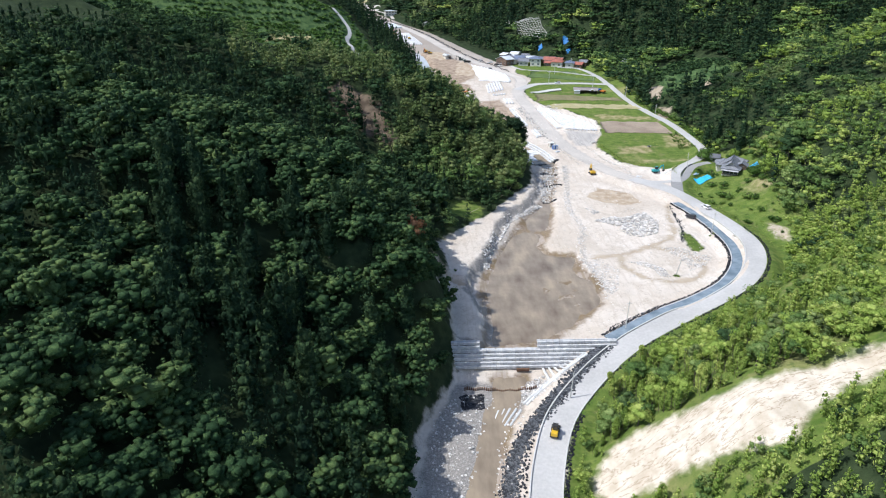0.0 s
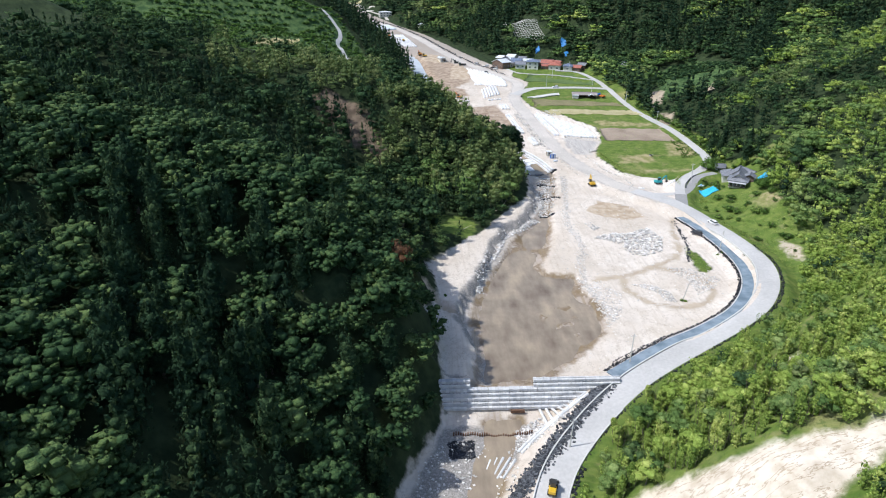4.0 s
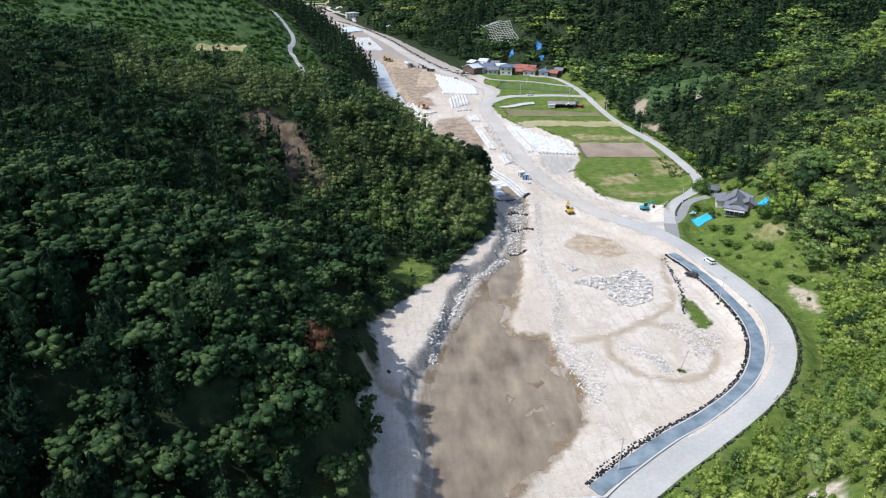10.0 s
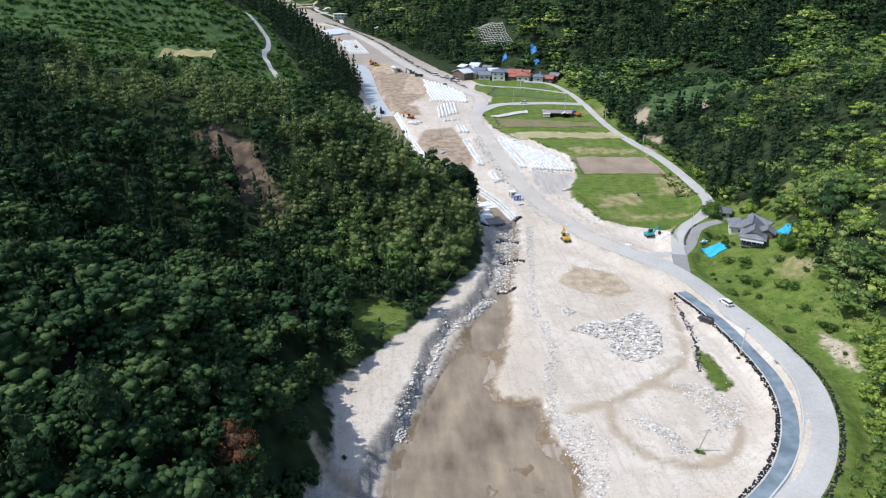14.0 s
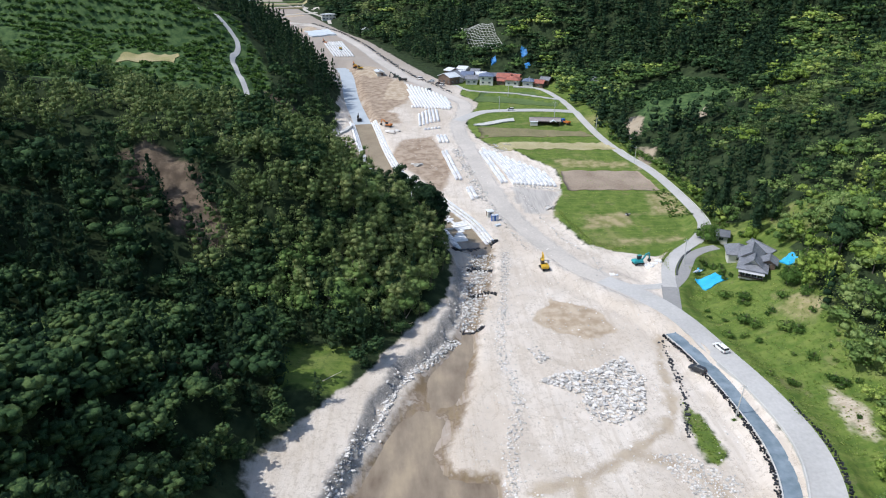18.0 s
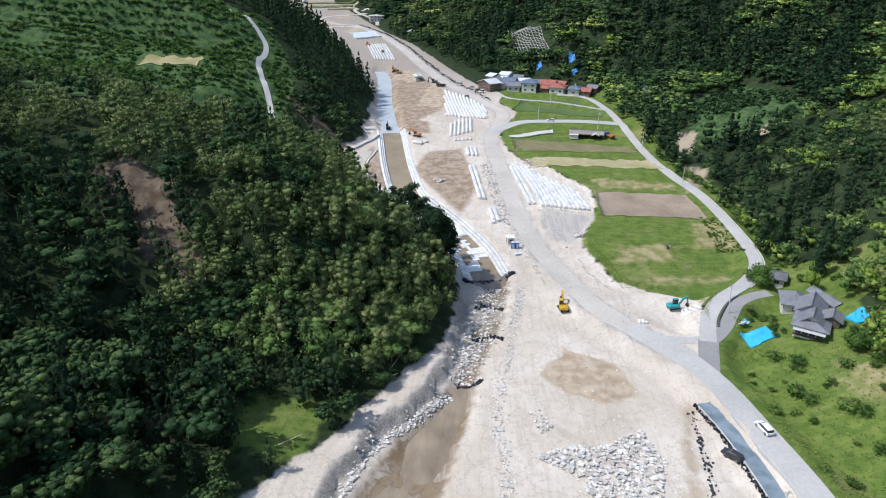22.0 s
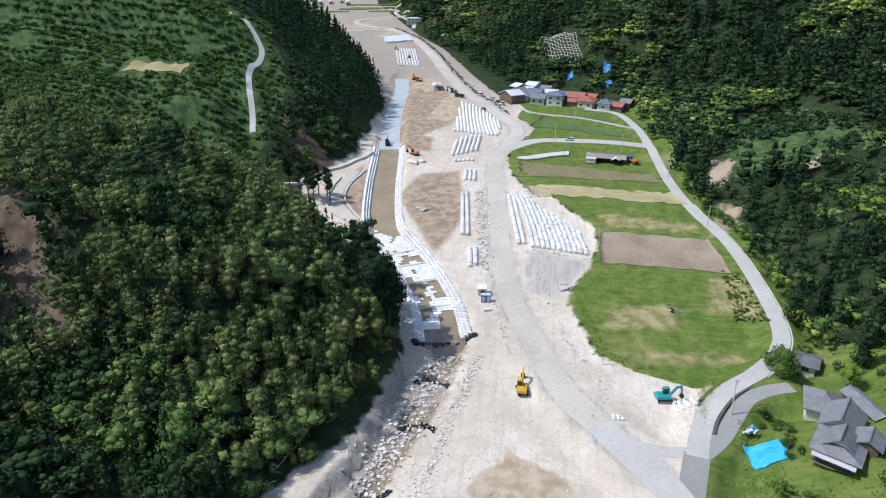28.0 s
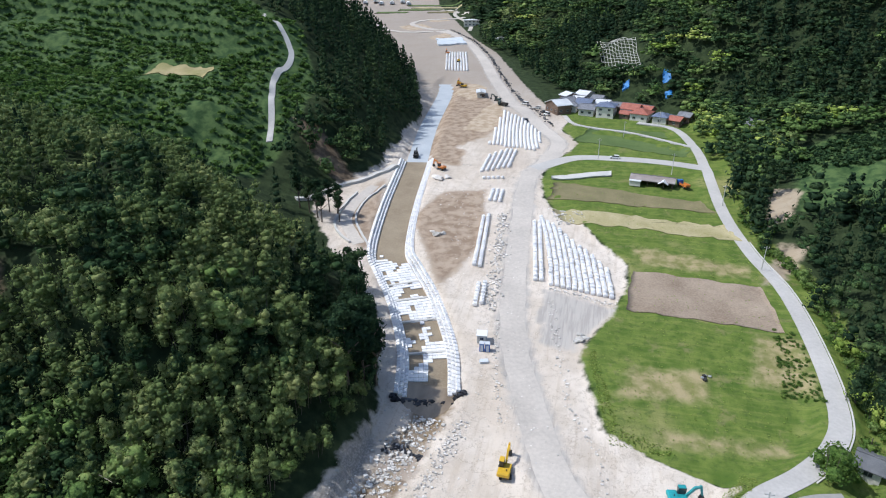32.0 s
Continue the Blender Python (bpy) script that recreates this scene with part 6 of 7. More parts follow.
scrub = strewn(rng, [(139, 322), (146.5, 320), (147.5, 346), (142, 348)], 150, 0.6, 1.3)
woods("thicket", "shrub", [(x, y, hz(x, y) - 0.1, s, 1.2) for x, y, s in scrub], FAR["shrub"], "low tangled green scrub at the field edge")

# ---------------------------------------------------------------- houses


def gable_roof(w, d, h, over, thick=0.25):
    """Ridge along y; eaves at z 0."""
    W, D = w / 2 + over, d / 2 + over
    s = h * over / (w / 2)
    bm = bmesh.new()
    for sgn in (-1, 1):
        pts = [(0, h), (sgn * W, -s), (sgn * W, -s - thick), (0, h - thick)]
        a = [bm.verts.new((x, -D, z)) for x, z in pts]
        b = [bm.verts.new((x, D, z)) for x, z in pts]
        bm.faces.new(a)
        bm.faces.new(b[::-1])
        for k in range(4):
            bm.faces.new((a[k], b[k], b[(k + 1) % 4], a[(k + 1) % 4]))
    return bm


def hip_roof(w, d, h, over, ridge, thick=0.25):
    """Four slopes; ridge along y of the given length."""
    W, D = w / 2 + over, d / 2 + over
    bm = bmesh.new()
    lo = [bm.verts.new(p) for p in ((-W, -D, 0), (W, -D, 0), (W, D, 0), (-W, D, 0))]
    un = [bm.verts.new((v.co.x, v.co.y, -thick)) for v in lo]
    r0, r1 = bm.verts.new((0, -ridge / 2, h)), bm.verts.new((0, ridge / 2, h))
    bm.faces.new((lo[0], lo[1], r0))
    bm.faces.new((lo[2], lo[3], r1))
    bm.faces.new((lo[1], lo[2], r1, r0))
    bm.faces.new((lo[3], lo[0], r0, r1))
    for k in range(4):
        bm.faces.new((lo[k], lo[(k + 1) % 4], un[(k + 1) % 4], un[k]))
    bm.faces.new(un[::-1])
    return bm


def window(parent, x, y, z, w, h, rot, name="window"):
    """A framed pane set on a wall that faces rot."""
    f = bmesh.new()
    for sx, sz, px, pz in ((w, 0.1, 0, 0), (w, 0.1, 0, h - 0.1), (0.1, h - 0.2, -w / 2 + 0.05, 0.1), (0.1, h - 0.2, w / 2 - 0.05, 0.1), (0.08, h - 0.2, 0, 0.1)):
        box(sx, 0.12, sz, px, 0, pz, 0, bm=f)
    o = part(name, f, M_STEEL, parent, m=pose(x, y, z, 0, 0, rot))
    part("pane", box(w - 0.2, 0.05, h - 0.2, 0, 0.01, 0.1, 0), M_GLASS, o)
    return o


def house(x, y, w, d, h, rot, roof, wall, label, kind="gable", rise=1.6, floors=1, name="house", group="houses of the hamlet", dz=0.0):
    e = thing(name, x, y, rot, label, "house", group, dz)
    bm = box(w, d, h + 0.8, 0, 0, -0.8, 0.02)
    if kind == "gable":
        g = bmesh.new()
        for yy in (-d / 2, d / 2 - 0.15):
            a = [g.verts.new(p) for p in ((-w / 2, yy, h), (w / 2, yy, h), (0, yy, h + rise))]
            b = [g.verts.new((v.co.x, v.co.y + 0.15, v.co.z)) for v in a]
            g.faces.new(a)
            g.faces.new(b[::-1])
            for k in range(3):
                g.faces.new((a[k], b[k], b[(k + 1) % 3], a[(k + 1) % 3]))
        me = bpy.data.meshes.new("tmp")
        g.to_mesh(me)
        g.free()
        bm.from_mesh(me)
        bpy.data.meshes.remove(me)
    part("wall", bm, wall, e)
    r = gable_roof(w, d, rise, 0.7) if kind == "gable" else hip_roof(w, d, rise, 0.8, max(0.4, d - w))
    ro = part("roof", r, roof, e, m=pose(0, 0, h + (0.28 if kind == "gable" else 0.2)))
    part("ridge_cap", bar((0, -(d / 2 + 0.7 if kind == "gable" else max(0.2, (d - w) / 2)), rise + 0.05), (0, d / 2 + 0.7 if kind == "gable" else max(0.2, (d - w) / 2), rise + 0.05), 0.16, 6), M_RIDGE, ro)
    for fl in range(floors):
        z = 0.9 + fl * 2.7
        for k in range(max(1, int(w / 3.2))):
            window(e, -w / 2 + (k + 0.5) * w / max(1, int(w / 3.2)), -d / 2 - 0.03, z, 1.6, 1.2, 0)
        for k in range(max(1, int(d / 4))):
            yy = -d / 2 + (k + 0.5) * d / max(1, int(d / 4))
            window(e, w / 2 + 0.03, yy, z, 1.6, 1.2, 90)
            window(e, -w / 2 - 0.03, yy, z, 1.6, 1.2, -90)
    do = part("door", box(1.6, 0.1, 2.0, w * 0.3, -d / 2 - 0.05, 0, 0.02), M_WOOD, e)
    part("handle", box(0.06, 0.08, 0.4, w * 0.3 + 0.5, -d / 2 - 0.12, 0.9, 0.01), M_STEEL, do)
    return e


def farmhouse():
    e = thing("farmhouse", 141.2, 267.2, -33, "old farmhouse with grey tiled hipped roofs and wooden walls", "house", "buildings of the farm", z=hz(141.2, 267.2) + 0.3)
    e.matrix_basis = e.matrix_basis @ Matrix.Diagonal((0.73, 0.73, 0.78, 1))
    part("wall", box(9.2, 9.5, 4.4, 0, 0, -1.2, 0.03), M_PLASTER, e)
    part("skirt_roof", hip_roof(9.2, 9.5, 2.2, 1.3, 3.5), M_TILE, e, "grey tiled skirt roof", m=pose(0, 0, 3.3))
    up = part("upper_roof", gable_roof(5.6, 6.8, 2.2, 0.8), M_TILE, e, "steep grey tiled upper roof", m=pose(0, 0.2, 4.9))
    part("ridge_cap", bar((0, -4.2, 2.3), (0, 4.2, 2.3), 0.2, 6), M_RIDGE, up)
    for sgn in (-1, 1):
        b = bmesh.new()
        a = [b.verts.new(p) for p in ((-2.8, 0, 0), (2.8, 0, 0), (0, 0, 2.0))]
        c = [b.verts.new((v.co.x, 0.15, v.co.z)) for v in a]
        b.faces.new(a)
        b.faces.new(c[::-1])
        for k in range(3):
            b.faces.new((a[k], c[k], c[(k + 1) % 3], a[(k + 1) % 3]))
        part("gable", b, M_PLASTER, e, m=pose(0, 0.2 + 3.0 * sgn, 4.9))
    for k in range(6):
        part("veranda_post", box(0.16, 0.16, 2.6, -4.4 + 1.76 * k, -5.6, -0.4, 0), M_WOOD, e)
    part("veranda_floor", box(9.2, 1.2, 0.25, 0, -5.2, 0, 0.02), M_WOOD, e)
    part("front_eave", box(9.8, 2.6, 0.16, 0, -6.0, 2.55, 0.02, rx=9), M_CORRUGATED, e, "pale corrugated metal eave over the veranda")
    for k in range(4):
        window(e, -3.3 + 2.2 * k, -4.8, 0.35, 1.9, 1.9, 0)
    for k in range(3):
        window(e, -4.65, -3 + 3 * k, 0.8, 1.7, 1.3, -90)
        window(e, 4.65, -3 + 3 * k, 0.8, 1.7, 1.3, 90)
    door = part("door", box(0.1, 1.6, 2.0, -4.68, 1.5, 0, 0.02), M_WOOD, e)
    part("handle", box(0.08, 0.06, 0.4, -4.76, 1.0, 0.9, 0.01), M_STEEL, door)


farmhouse()
house(145.0, 275.0, 6.0, 7.6, 2.9, -33, M_TILE, M_PLASTER, "middle wing of the farm with a grey tiled gable roof", "gable", 2.3, 1, "farm_wing", "buildings of the farm")
house(146.2, 284.8, 6.2, 7.5, 2.8, -20, M_TILE, M_PLASTER, "rear wing of the farm with a grey tiled hipped roof", "hip", 2.3, 1, "farm_wing", "buildings of the farm")
house(146.8, 268.4, 3.6, 4.2, 2.4, -33, M_TILE, M_BROWNWALL, "small lean-to store with a grey roof beside the farmhouse", "gable", 1.0, 1, "farm_store", "buildings of the farm")
house(152.8, 282, 3.0, 9, 2.2, 14, M_TILE, M_BROWNWALL, "low shed with a grey roof behind the farm", "gable", 0.7, 1, "farm_store", "buildings of the farm")
house(150.5, 304, 5.5, 4.2, 2.6, 65, M_RIDGE, M_PLASTER, "small storehouse with white wall and dark roof beside the lane", "gable", 1.0, 1, "storehouse", "buildings of the farm")


def sheet(name, x, y, w, d, rot, label, material=None, lift=0.25, slope=None):
    """A crumpled tarpaulin lying on the ground."""
    n = 22
    u, v = np.meshgrid(np.linspace(-1, 1, n), np.linspace(-1, 1, n))
    u, v = u.ravel(), v.ravel()
    k = 1 - 0.25 * vnoise(u * 2 + x, v * 2 + y, 5) * (np.maximum(abs(u), abs(v)))
    px, py = u * w / 2 * k, v * d / 2 * k
    a = radians(rot)
    X, Y = x + px * math.cos(a) - py * math.sin(a), y + px * math.sin(a) + py * math.cos(a)
    z = H(X, Y) + lift + 0.35 * vnoise(u * 4 + x, v * 4, 6) + 0.12 * vnoise(u * 9, v * 9 + y, 7)
    z2 = z - 0.03
    q = grid_quads(n, n)
    vv = np.column_stack([X, Y, z])
    rim = list(range(n)) + [n * j + n - 1 for j in range(1, n)] + list(range(n * n - 2, n * (n - 1) - 1, -1)) + [n * j for j in range(n - 2, 0, -1)]
    low = vv[rim] - [0, 0, lift + 0.25]
    q2 = [(rim[j], rim[(j + 1) % len(rim)], n * n + (j + 1) % len(rim), n * n + j) for j in range(len(rim))]
    me = raw_mesh(name, np.vstack([vv, low]), np.vstack([q, q2]), None, False)
    me.materials.append(material or M_TARP)
    return tagged(new(name, me), label, "tarpaulin", "blue sheets")


sheet("blue_sheet", 131, 271, 7.5, 6.0, 10, "crumpled bright blue sheet spread on the grass")
sheet("blue_sheet", 154.6, 270, 5.6, 4.6, 20, "bright blue sheet over a heap behind the farmhouse")
sheet("blue_sheet", 127, 571, 4.6, 5, 5, "deep blue sheet covering a slip on the wooded slope", M_DEEPTARP, 0.6)
sheet("blue_sheet", 128.5, 562, 4, 4.6, 5, "deep blue sheet lower on the wooded slope", M_DEEPTARP, 0.6)
sheet("blue_sheet", 105.6, 575.5, 4, 4, 5, "small blue sheet on the wooded slope", M_DEEPTARP, 0.6)
sheet("grey_sheet", -40, 742, 26, 34, 20, "pale blue-grey sheets over a distant stockpile", M_PALESHEET, 1.0)

# the hamlet at the head of the fields
for x, y, w, d, h, rot, roof, wall, lab, kind, rise, fl in (
        (70, 544, 12, 9, 4.5, -52, M_PALEROOF, M_BROWNWALL, "barn with a pale metal roof and brown boarded walls", "gable", 2.2, 1),
        (96, 541, 11, 9, 5.6, 80, M_BLUETILE, M_CREAM, "two-storey cream house with a blue-grey roof", "hip", 1.9, 2),
        (86, 543, 9, 8, 3.2, 80, M_TILE, M_PLASTER, "low house with a grey tiled roof", "gable", 1.9, 1),
        (84, 553, 11, 8, 3.4, 75, M_BLUETILE, M_PLASTER, "house with a blue-grey tiled roof", "gable", 2.2, 1),
        (74, 556, 8, 8, 3.2, -50, M_TILE, M_BROWNWALL, "dark boarded house with a grey roof", "gable", 1.8, 1),
        (80, 563, 9, 6, 2.8, 70, M_PALEROOF, M_BROWNWALL, "shed with a pale metal roof", "gable", 1.2, 1),
        (94, 556, 9, 7, 3.2, 80, M_PALEROOF, M_PLASTER, "shed with a whitish roof", "gable", 1.4, 1),
        (114, 537, 10, 9, 3.6, 70, M_REDTILE, M_PLASTER, "house with a red-brown tiled hipped roof", "hip", 2.3, 1),
        (109, 545, 8, 9, 3.8, 70, M_REDTILE, M_PLASTER, "house with a rust-red gable roof", "gable", 2.2, 1),
        (106, 538, 5, 5, 2.6, 70, M_REDTILE, M_BROWNWALL, "small annex with a red tiled roof", "gable", 1.2, 1),
        (124, 533, 9, 7, 3.4, 72, M_BLUETILE, M_PLASTER, "house with a slate-blue roof", "hip", 1.8, 1),
        (131, 529, 6, 6, 3.0, 60, M_REDTILE, M_BROWNWALL, "small dark house with a brown roof", "gable", 1.6, 1),
        (83, 573, 9, 7, 3.0, 60, M_PALEROOF, M_PLASTER, "house with a whitish roof at the edge of the wood", "gable", 1.6, 1),
        (74, 570, 9, 6, 3.0, 40, M_PALEROOF, M_BROWNWALL, "barn with a whitish tin roof", "gable", 1.5, 1),
        (91, 565, 8, 6, 3.0, 70, M_TILE, M_PLASTER, "house with a grey tiled roof among others", "gable", 1.7, 1),
        (101, 551, 7, 6, 3.0, 75, M_TILE, M_BROWNWALL, "dark house with a grey tiled roof", "gable", 1.6, 1),
        (117, 546, 7, 7, 3.2, 60, M_REDTILE, M_BROWNWALL, "dark house with a red-brown roof", "gable", 1.8, 1),
        (78, 548, 7, 6, 3.0, 70, M_TILE, M_PLASTER, "small house with a grey tiled roof", "hip", 1.6, 1),
        (136, 534, 6, 6, 3.0, 60, M_TILE, M_BROWNWALL, "small dark house beside the wood", "gable", 1.5, 1),
        (162, 500, 9, 7, 3.0, 40, M_TILE, M_BROWNWALL, "house half hidden in the trees with a grey roof", "gable", 1.8, 1),
        (-40.4, 829.5, 15, 8, 5.5, 15, M_PALEROOF, M_CREAM, "distant long cream building with a flat pale roof", "hip", 1.0, 2),
        (4.2, 741.1, 8, 7, 3.2, 15, M_PALEROOF, M_CREAM, "distant small house with a pale roof", "gable", 1.4, 1)):
    house(x, y, w, d, h, rot, roof, wall, lab, kind, rise, fl)


house(20.9, 570.3, 4.5, 11, 2.6, 12, M_PALEROOF, M_CREAM, "low prefab site office with a pale roof beside the haul road", "gable", 0.5, 1, "site_office", "site huts")
for line, w in ((smooth([(-60, 800), (-84, 812), (-104, 836), (-96, 862), (-66, 876), (-62, 902), (-92, 940)]), 6), (smooth([(-40, 772), (-66, 792), (-92, 786), (-120, 800), (-150, 850)]), 5), (smooth([(-36, 800), (-44, 840), (-74, 900), (-84, 960)]), 4)):
    drape("far_track", line, w, M_HAUL, 0.3, "curving grey track on the distant valley floor", "track", edge=0.3)
for x, y, w, d, mat in ((-150, 930, 50, 10, M_DARKGREEN), (-140, 948, 60, 10, M_STRAW), (-150, 968, 70, 11, M_DARKGREEN), (-110, 912, 30, 10, M_OLIVE), (-170, 905, 36, 10, M_DARKGREEN), (-60, 930, 24, 14, M_DARKGREEN)):
    patch("field_plot", [(x, y), (x + w, y + 6), (x + w, y + 6 + d), (x, y + d)], mat, "distant narrow terraced field", lift=0.5, n=12, rag=2)


def long_shed():
    e = thing("long_shed", 116, 443.5, -10, "long open shed with a weathered brown-grey tin roof", "shed", z=hz(116, 443.5))
    part("back_wall", box(16, 0.2, 2.8, 0, 2.8, -0.3, 0), M_BROWNWALL, e)
    for sx in (-8, 8):
        part("side_wall", box(0.2, 5.6, 2.8, sx, 0, -0.3, 0), M_BROWNWALL, e)
    r = part("roof", gable_roof(6.0, 16.4, 1.1, 0.5), M_TIN, e, "rust-streaked tin roof", m=pose(0, 0, 2.6, 0, 0, 90))
    part("ridge_cap", bar((0, -8.6, 1.15), (0, 8.6, 1.15), 0.15, 6), M_RIDGE, r)
    for k in range(6):
        part("post", box(0.18, 0.18, 2.6, -7.6 + 3.04 * k, -2.8, -0.3, 0), M_WOOD, e)
    part("porch_roof", box(4.6, 3.2, 0.15, -6.2, -3.4, 2.2, 0, rx=7), M_PALEROOF, e, "small whitish porch roof")
    part("porch_wall", box(4.2, 0.15, 2.1, -6.2, -4.6, 0, 0), M_CREAM, e)
    part("gable_roof", gable_roof(3.2, 3.6, 0.9, 0.3), M_PALEROOF, e, m=pose(4.4, -2.9, 2.3))


long_shed()

# ---------------------------------------------------------------- machines


def excavator(x, y, rot, paint, label, s=1.0, swing=0.0, reach=1.0):
    e = thing("excavator", x, y, rot, label, "excavator", "machines on the site")
    e.matrix_basis = e.matrix_basis @ Matrix.Diagonal((s, s, s, 1))
    for sx in (-0.95, 0.95):
        t = part("track", extrude_profile([(-1.7, 0.1), (-1.9, 0.45), (-1.6, 0.8), (1.6, 0.8), (1.9, 0.45), (1.7, 0.1)], 0.55), M_RUBBER, e, m=pose(sx, 0, 0))
        for k in range(5):
            part("roller", bar((-0.3, -1.2 + 0.6 * k, 0.35), (0.3, -1.2 + 0.6 * k, 0.35), 0.2, 8), M_STEEL, t)
    part("undercarriage", box(1.5, 1.8, 0.5, 0, 0, 0.4), M_RUBBER, e)
    m = pose(0, 0, 0, 0, 0, swing)
    bm = box(2.45, 1.5, 1.0, 0, -1.1, 0.95, 0.15)
    box(2.3, 2.2, 0.7, 0, 0.3, 0.95, 0.08, bm=bm)
    hull = part("body", bm, paint, e, m=m)
    part("counterweight", box(2.5, 0.7, 1.05, 0, -1.95, 0.95, 0.22), paint, hull)
    part("exhaust", bar((0.5, -1.2, 1.9), (0.5, -1.2, 2.4), 0.07, 6), M_RUBBER, hull)
    cab = part("cab", box(0.95, 1.6, 1.55, -0.72, 0.55, 1.6, 0.12), M_CABGLASS, e, m=m)
    part("cab_roof", box(0.98, 1.5, 0.12, -0.72, 0.5, 3.12, 0.04), paint, cab)
    bo = part("boom", extrude_profile([(0.9, 1.5), (1.2, 1.9), (2.6, 3.9), (4.1 * reach, 4.0), (4.2 * reach, 3.65), (2.9, 3.35), (1.5, 1.45)], 0.38), paint, e, m=m)
    part("ram", bar((0, 1.4, 1.4), (0, 2.7, 3.3), 0.1, 6), M_STEEL, bo)
    ar = part("arm", extrude_profile([(3.8 * reach, 4.25), (4.4 * reach, 4.2), (5.0 * reach, 1.6), (4.7 * reach, 1.5)], 0.3), paint, e, m=m)
    part("bucket", extrude_profile([(4.5 * reach, 1.7), (5.1 * reach, 1.75), (5.2 * reach, 0.9), (4.6 * reach, 0.55), (4.2 * reach, 0.9)], 0.95), M_RUBBER, ar)
    return e


def wheel(parent, x, y, r, w):
    t = part("wheel", bar((x - w / 2, y, r), (x + w / 2, y, r), r, 14), M_RUBBER, parent)
    part("rim", bar((x - w / 2 - 0.01, y, r), (x + w / 2 + 0.01, y, r), r * 0.55, 10), M_STEEL, t)


def car(x, y, rot, paint, label, length=4.4, h=1.45, name="car", van=False):
    e = thing(name, x, y, rot, label, "car", "parked vehicles", 0.15)
    L = length / 2
    part("body", extrude_profile([(-L, 0.35), (-L, 0.8), (-L + 0.15, 0.92), (L - 1.0, 0.9), (L - 0.1, 0.75), (L, 0.6), (L, 0.35), (L - 0.2, 0.25), (-L + 0.2, 0.25)], 1.68), paint, e)
    top = [(-L + 0.12, 0.9), (-L + 0.35, h - 0.08), (-L + 0.8, h), (L - 1.9, h), (L - 1.05, 0.9)] if not van else [(-L + 0.05, 0.9), (-L + 0.1, h + 0.3), (L - 1.2, h + 0.3), (L - 0.6, 0.9)]
    c = part("cabin", extrude_profile([(y2, z2) for y2, z2 in top], 1.5), M_CABGLASS, e)
    part("roof", box(1.42, abs(top[-2][0] - top[1][0]) + 0.1, 0.06, 0, (top[-2][0] + top[1][0]) / 2, top[2][1] - 0.01, 0.02), paint, c)
    for sx in (-0.78, 0.78):
        for sy in (-L + 0.8, L - 0.85):
            wheel(e, sx, sy, 0.31, 0.2)
        part("headlight", box(0.3, 0.08, 0.15, sx * 0.8, L - 0.03, 0.58, 0.02), M_GLASS, e)
        part("tail_light", box(0.25, 0.06, 0.2, sx * 0.85, -L - 0.01, 0.6, 0.02), M_RED, e)
    return e


def truck(x, y, rot, paint, bed, label):
    e = thing("truck", x, y, rot, label, "truck", "parked vehicles", 0.05)
    part("chassis", box(1.6, 6.2, 0.3, 0, 0, 0.6), M_RUBBER, e)
    cab = part("cab", box(2.1, 1.6, 1.8, 0, 2.3, 0.8, 0.15), paint, e)
    part("windscreen", box(1.8, 0.06, 0.8, 0, 3.12, 1.6, 0.02), M_CABGLASS, cab)
    part("bed_floor", box(2.2, 4.2, 0.15, 0, -0.8, 0.95, 0.02), bed, e)
    for sx in (-1.05, 1.05):
        part("side_board", box(0.1, 4.2, 0.7, sx, -0.8, 1.1, 0.02), bed, e)
        for sy in (2.2, -1.6):
            wheel(e, sx * 0.85, sy, 0.45, 0.3)
    part("tail_board", box(2.1, 0.1, 0.7, 0, -2.85, 1.1, 0.02), bed, e)


excavator(82.3, 287.5, 12, M_YELLOW, "yellow crawler excavator standing on the silt", 1.0, -14)
excavator(114.6, 288.5, -78, M_TEAL, "teal crawler excavator parked beside white sacks", 0.95, 0, 0.9)
for x, y, r, p, lab in ((29, 443, 60, M_ORANGE, "distant orange excavator on the canal bank"), (2, 594, 20, M_ORANGE, "distant orange excavator in the upper yard"), (6, 588, 80, M_YELLOW, "distant yellow excavator in the upper yard"),
                        (12, 462, 10, M_RUBBER, "dark machine on the canal bank"), (33, 560, 70, M_DARKGREENPAINT, "dark green excavator by the haul road"), (-30, 690, 30, M_ORANGE, "far orange excavator in the valley head")):
    excavator(x, y, r, p, lab, 0.95)


def loader(x, y, rot):
    e = thing("wheel_loader", x, y, rot, "small dark yellow wheel loader driving on the road", "loader", "machines on the site", 0.1)
    part("rear_body", box(1.5, 1.9, 0.9, 0, -1.0, 0.75, 0.12), M_YELLOW, e)
    part("front_frame", box(1.1, 1.4, 0.6, 0, 0.9, 0.6, 0.1), M_YELLOW, e)
    cab = part("cab", box(1.15, 1.1, 1.25, 0, -0.2, 1.55, 0.08), M_CABGLASS, e)
    part("cab_roof", box(1.25, 1.2, 0.12, 0, -0.2, 2.8, 0.04), M_RUBBER, cab)
    for sx in (-0.75, 0.75):
        for sy in (-1.15, 1.05):
            wheel(e, sx, sy, 0.6, 0.42)
        part("lift_arm", bar((sx * 0.5, 0.8, 1.1), (sx * 0.5, 2.1, 0.55), 0.1, 6), M_YELLOW, e)
    part("bucket", extrude_profile([(1.9, 0.15), (2.0, 0.85), (2.3, 0.9), (2.75, 0.2), (2.6, 0.08)], 2.0), M_RUBBER, e)


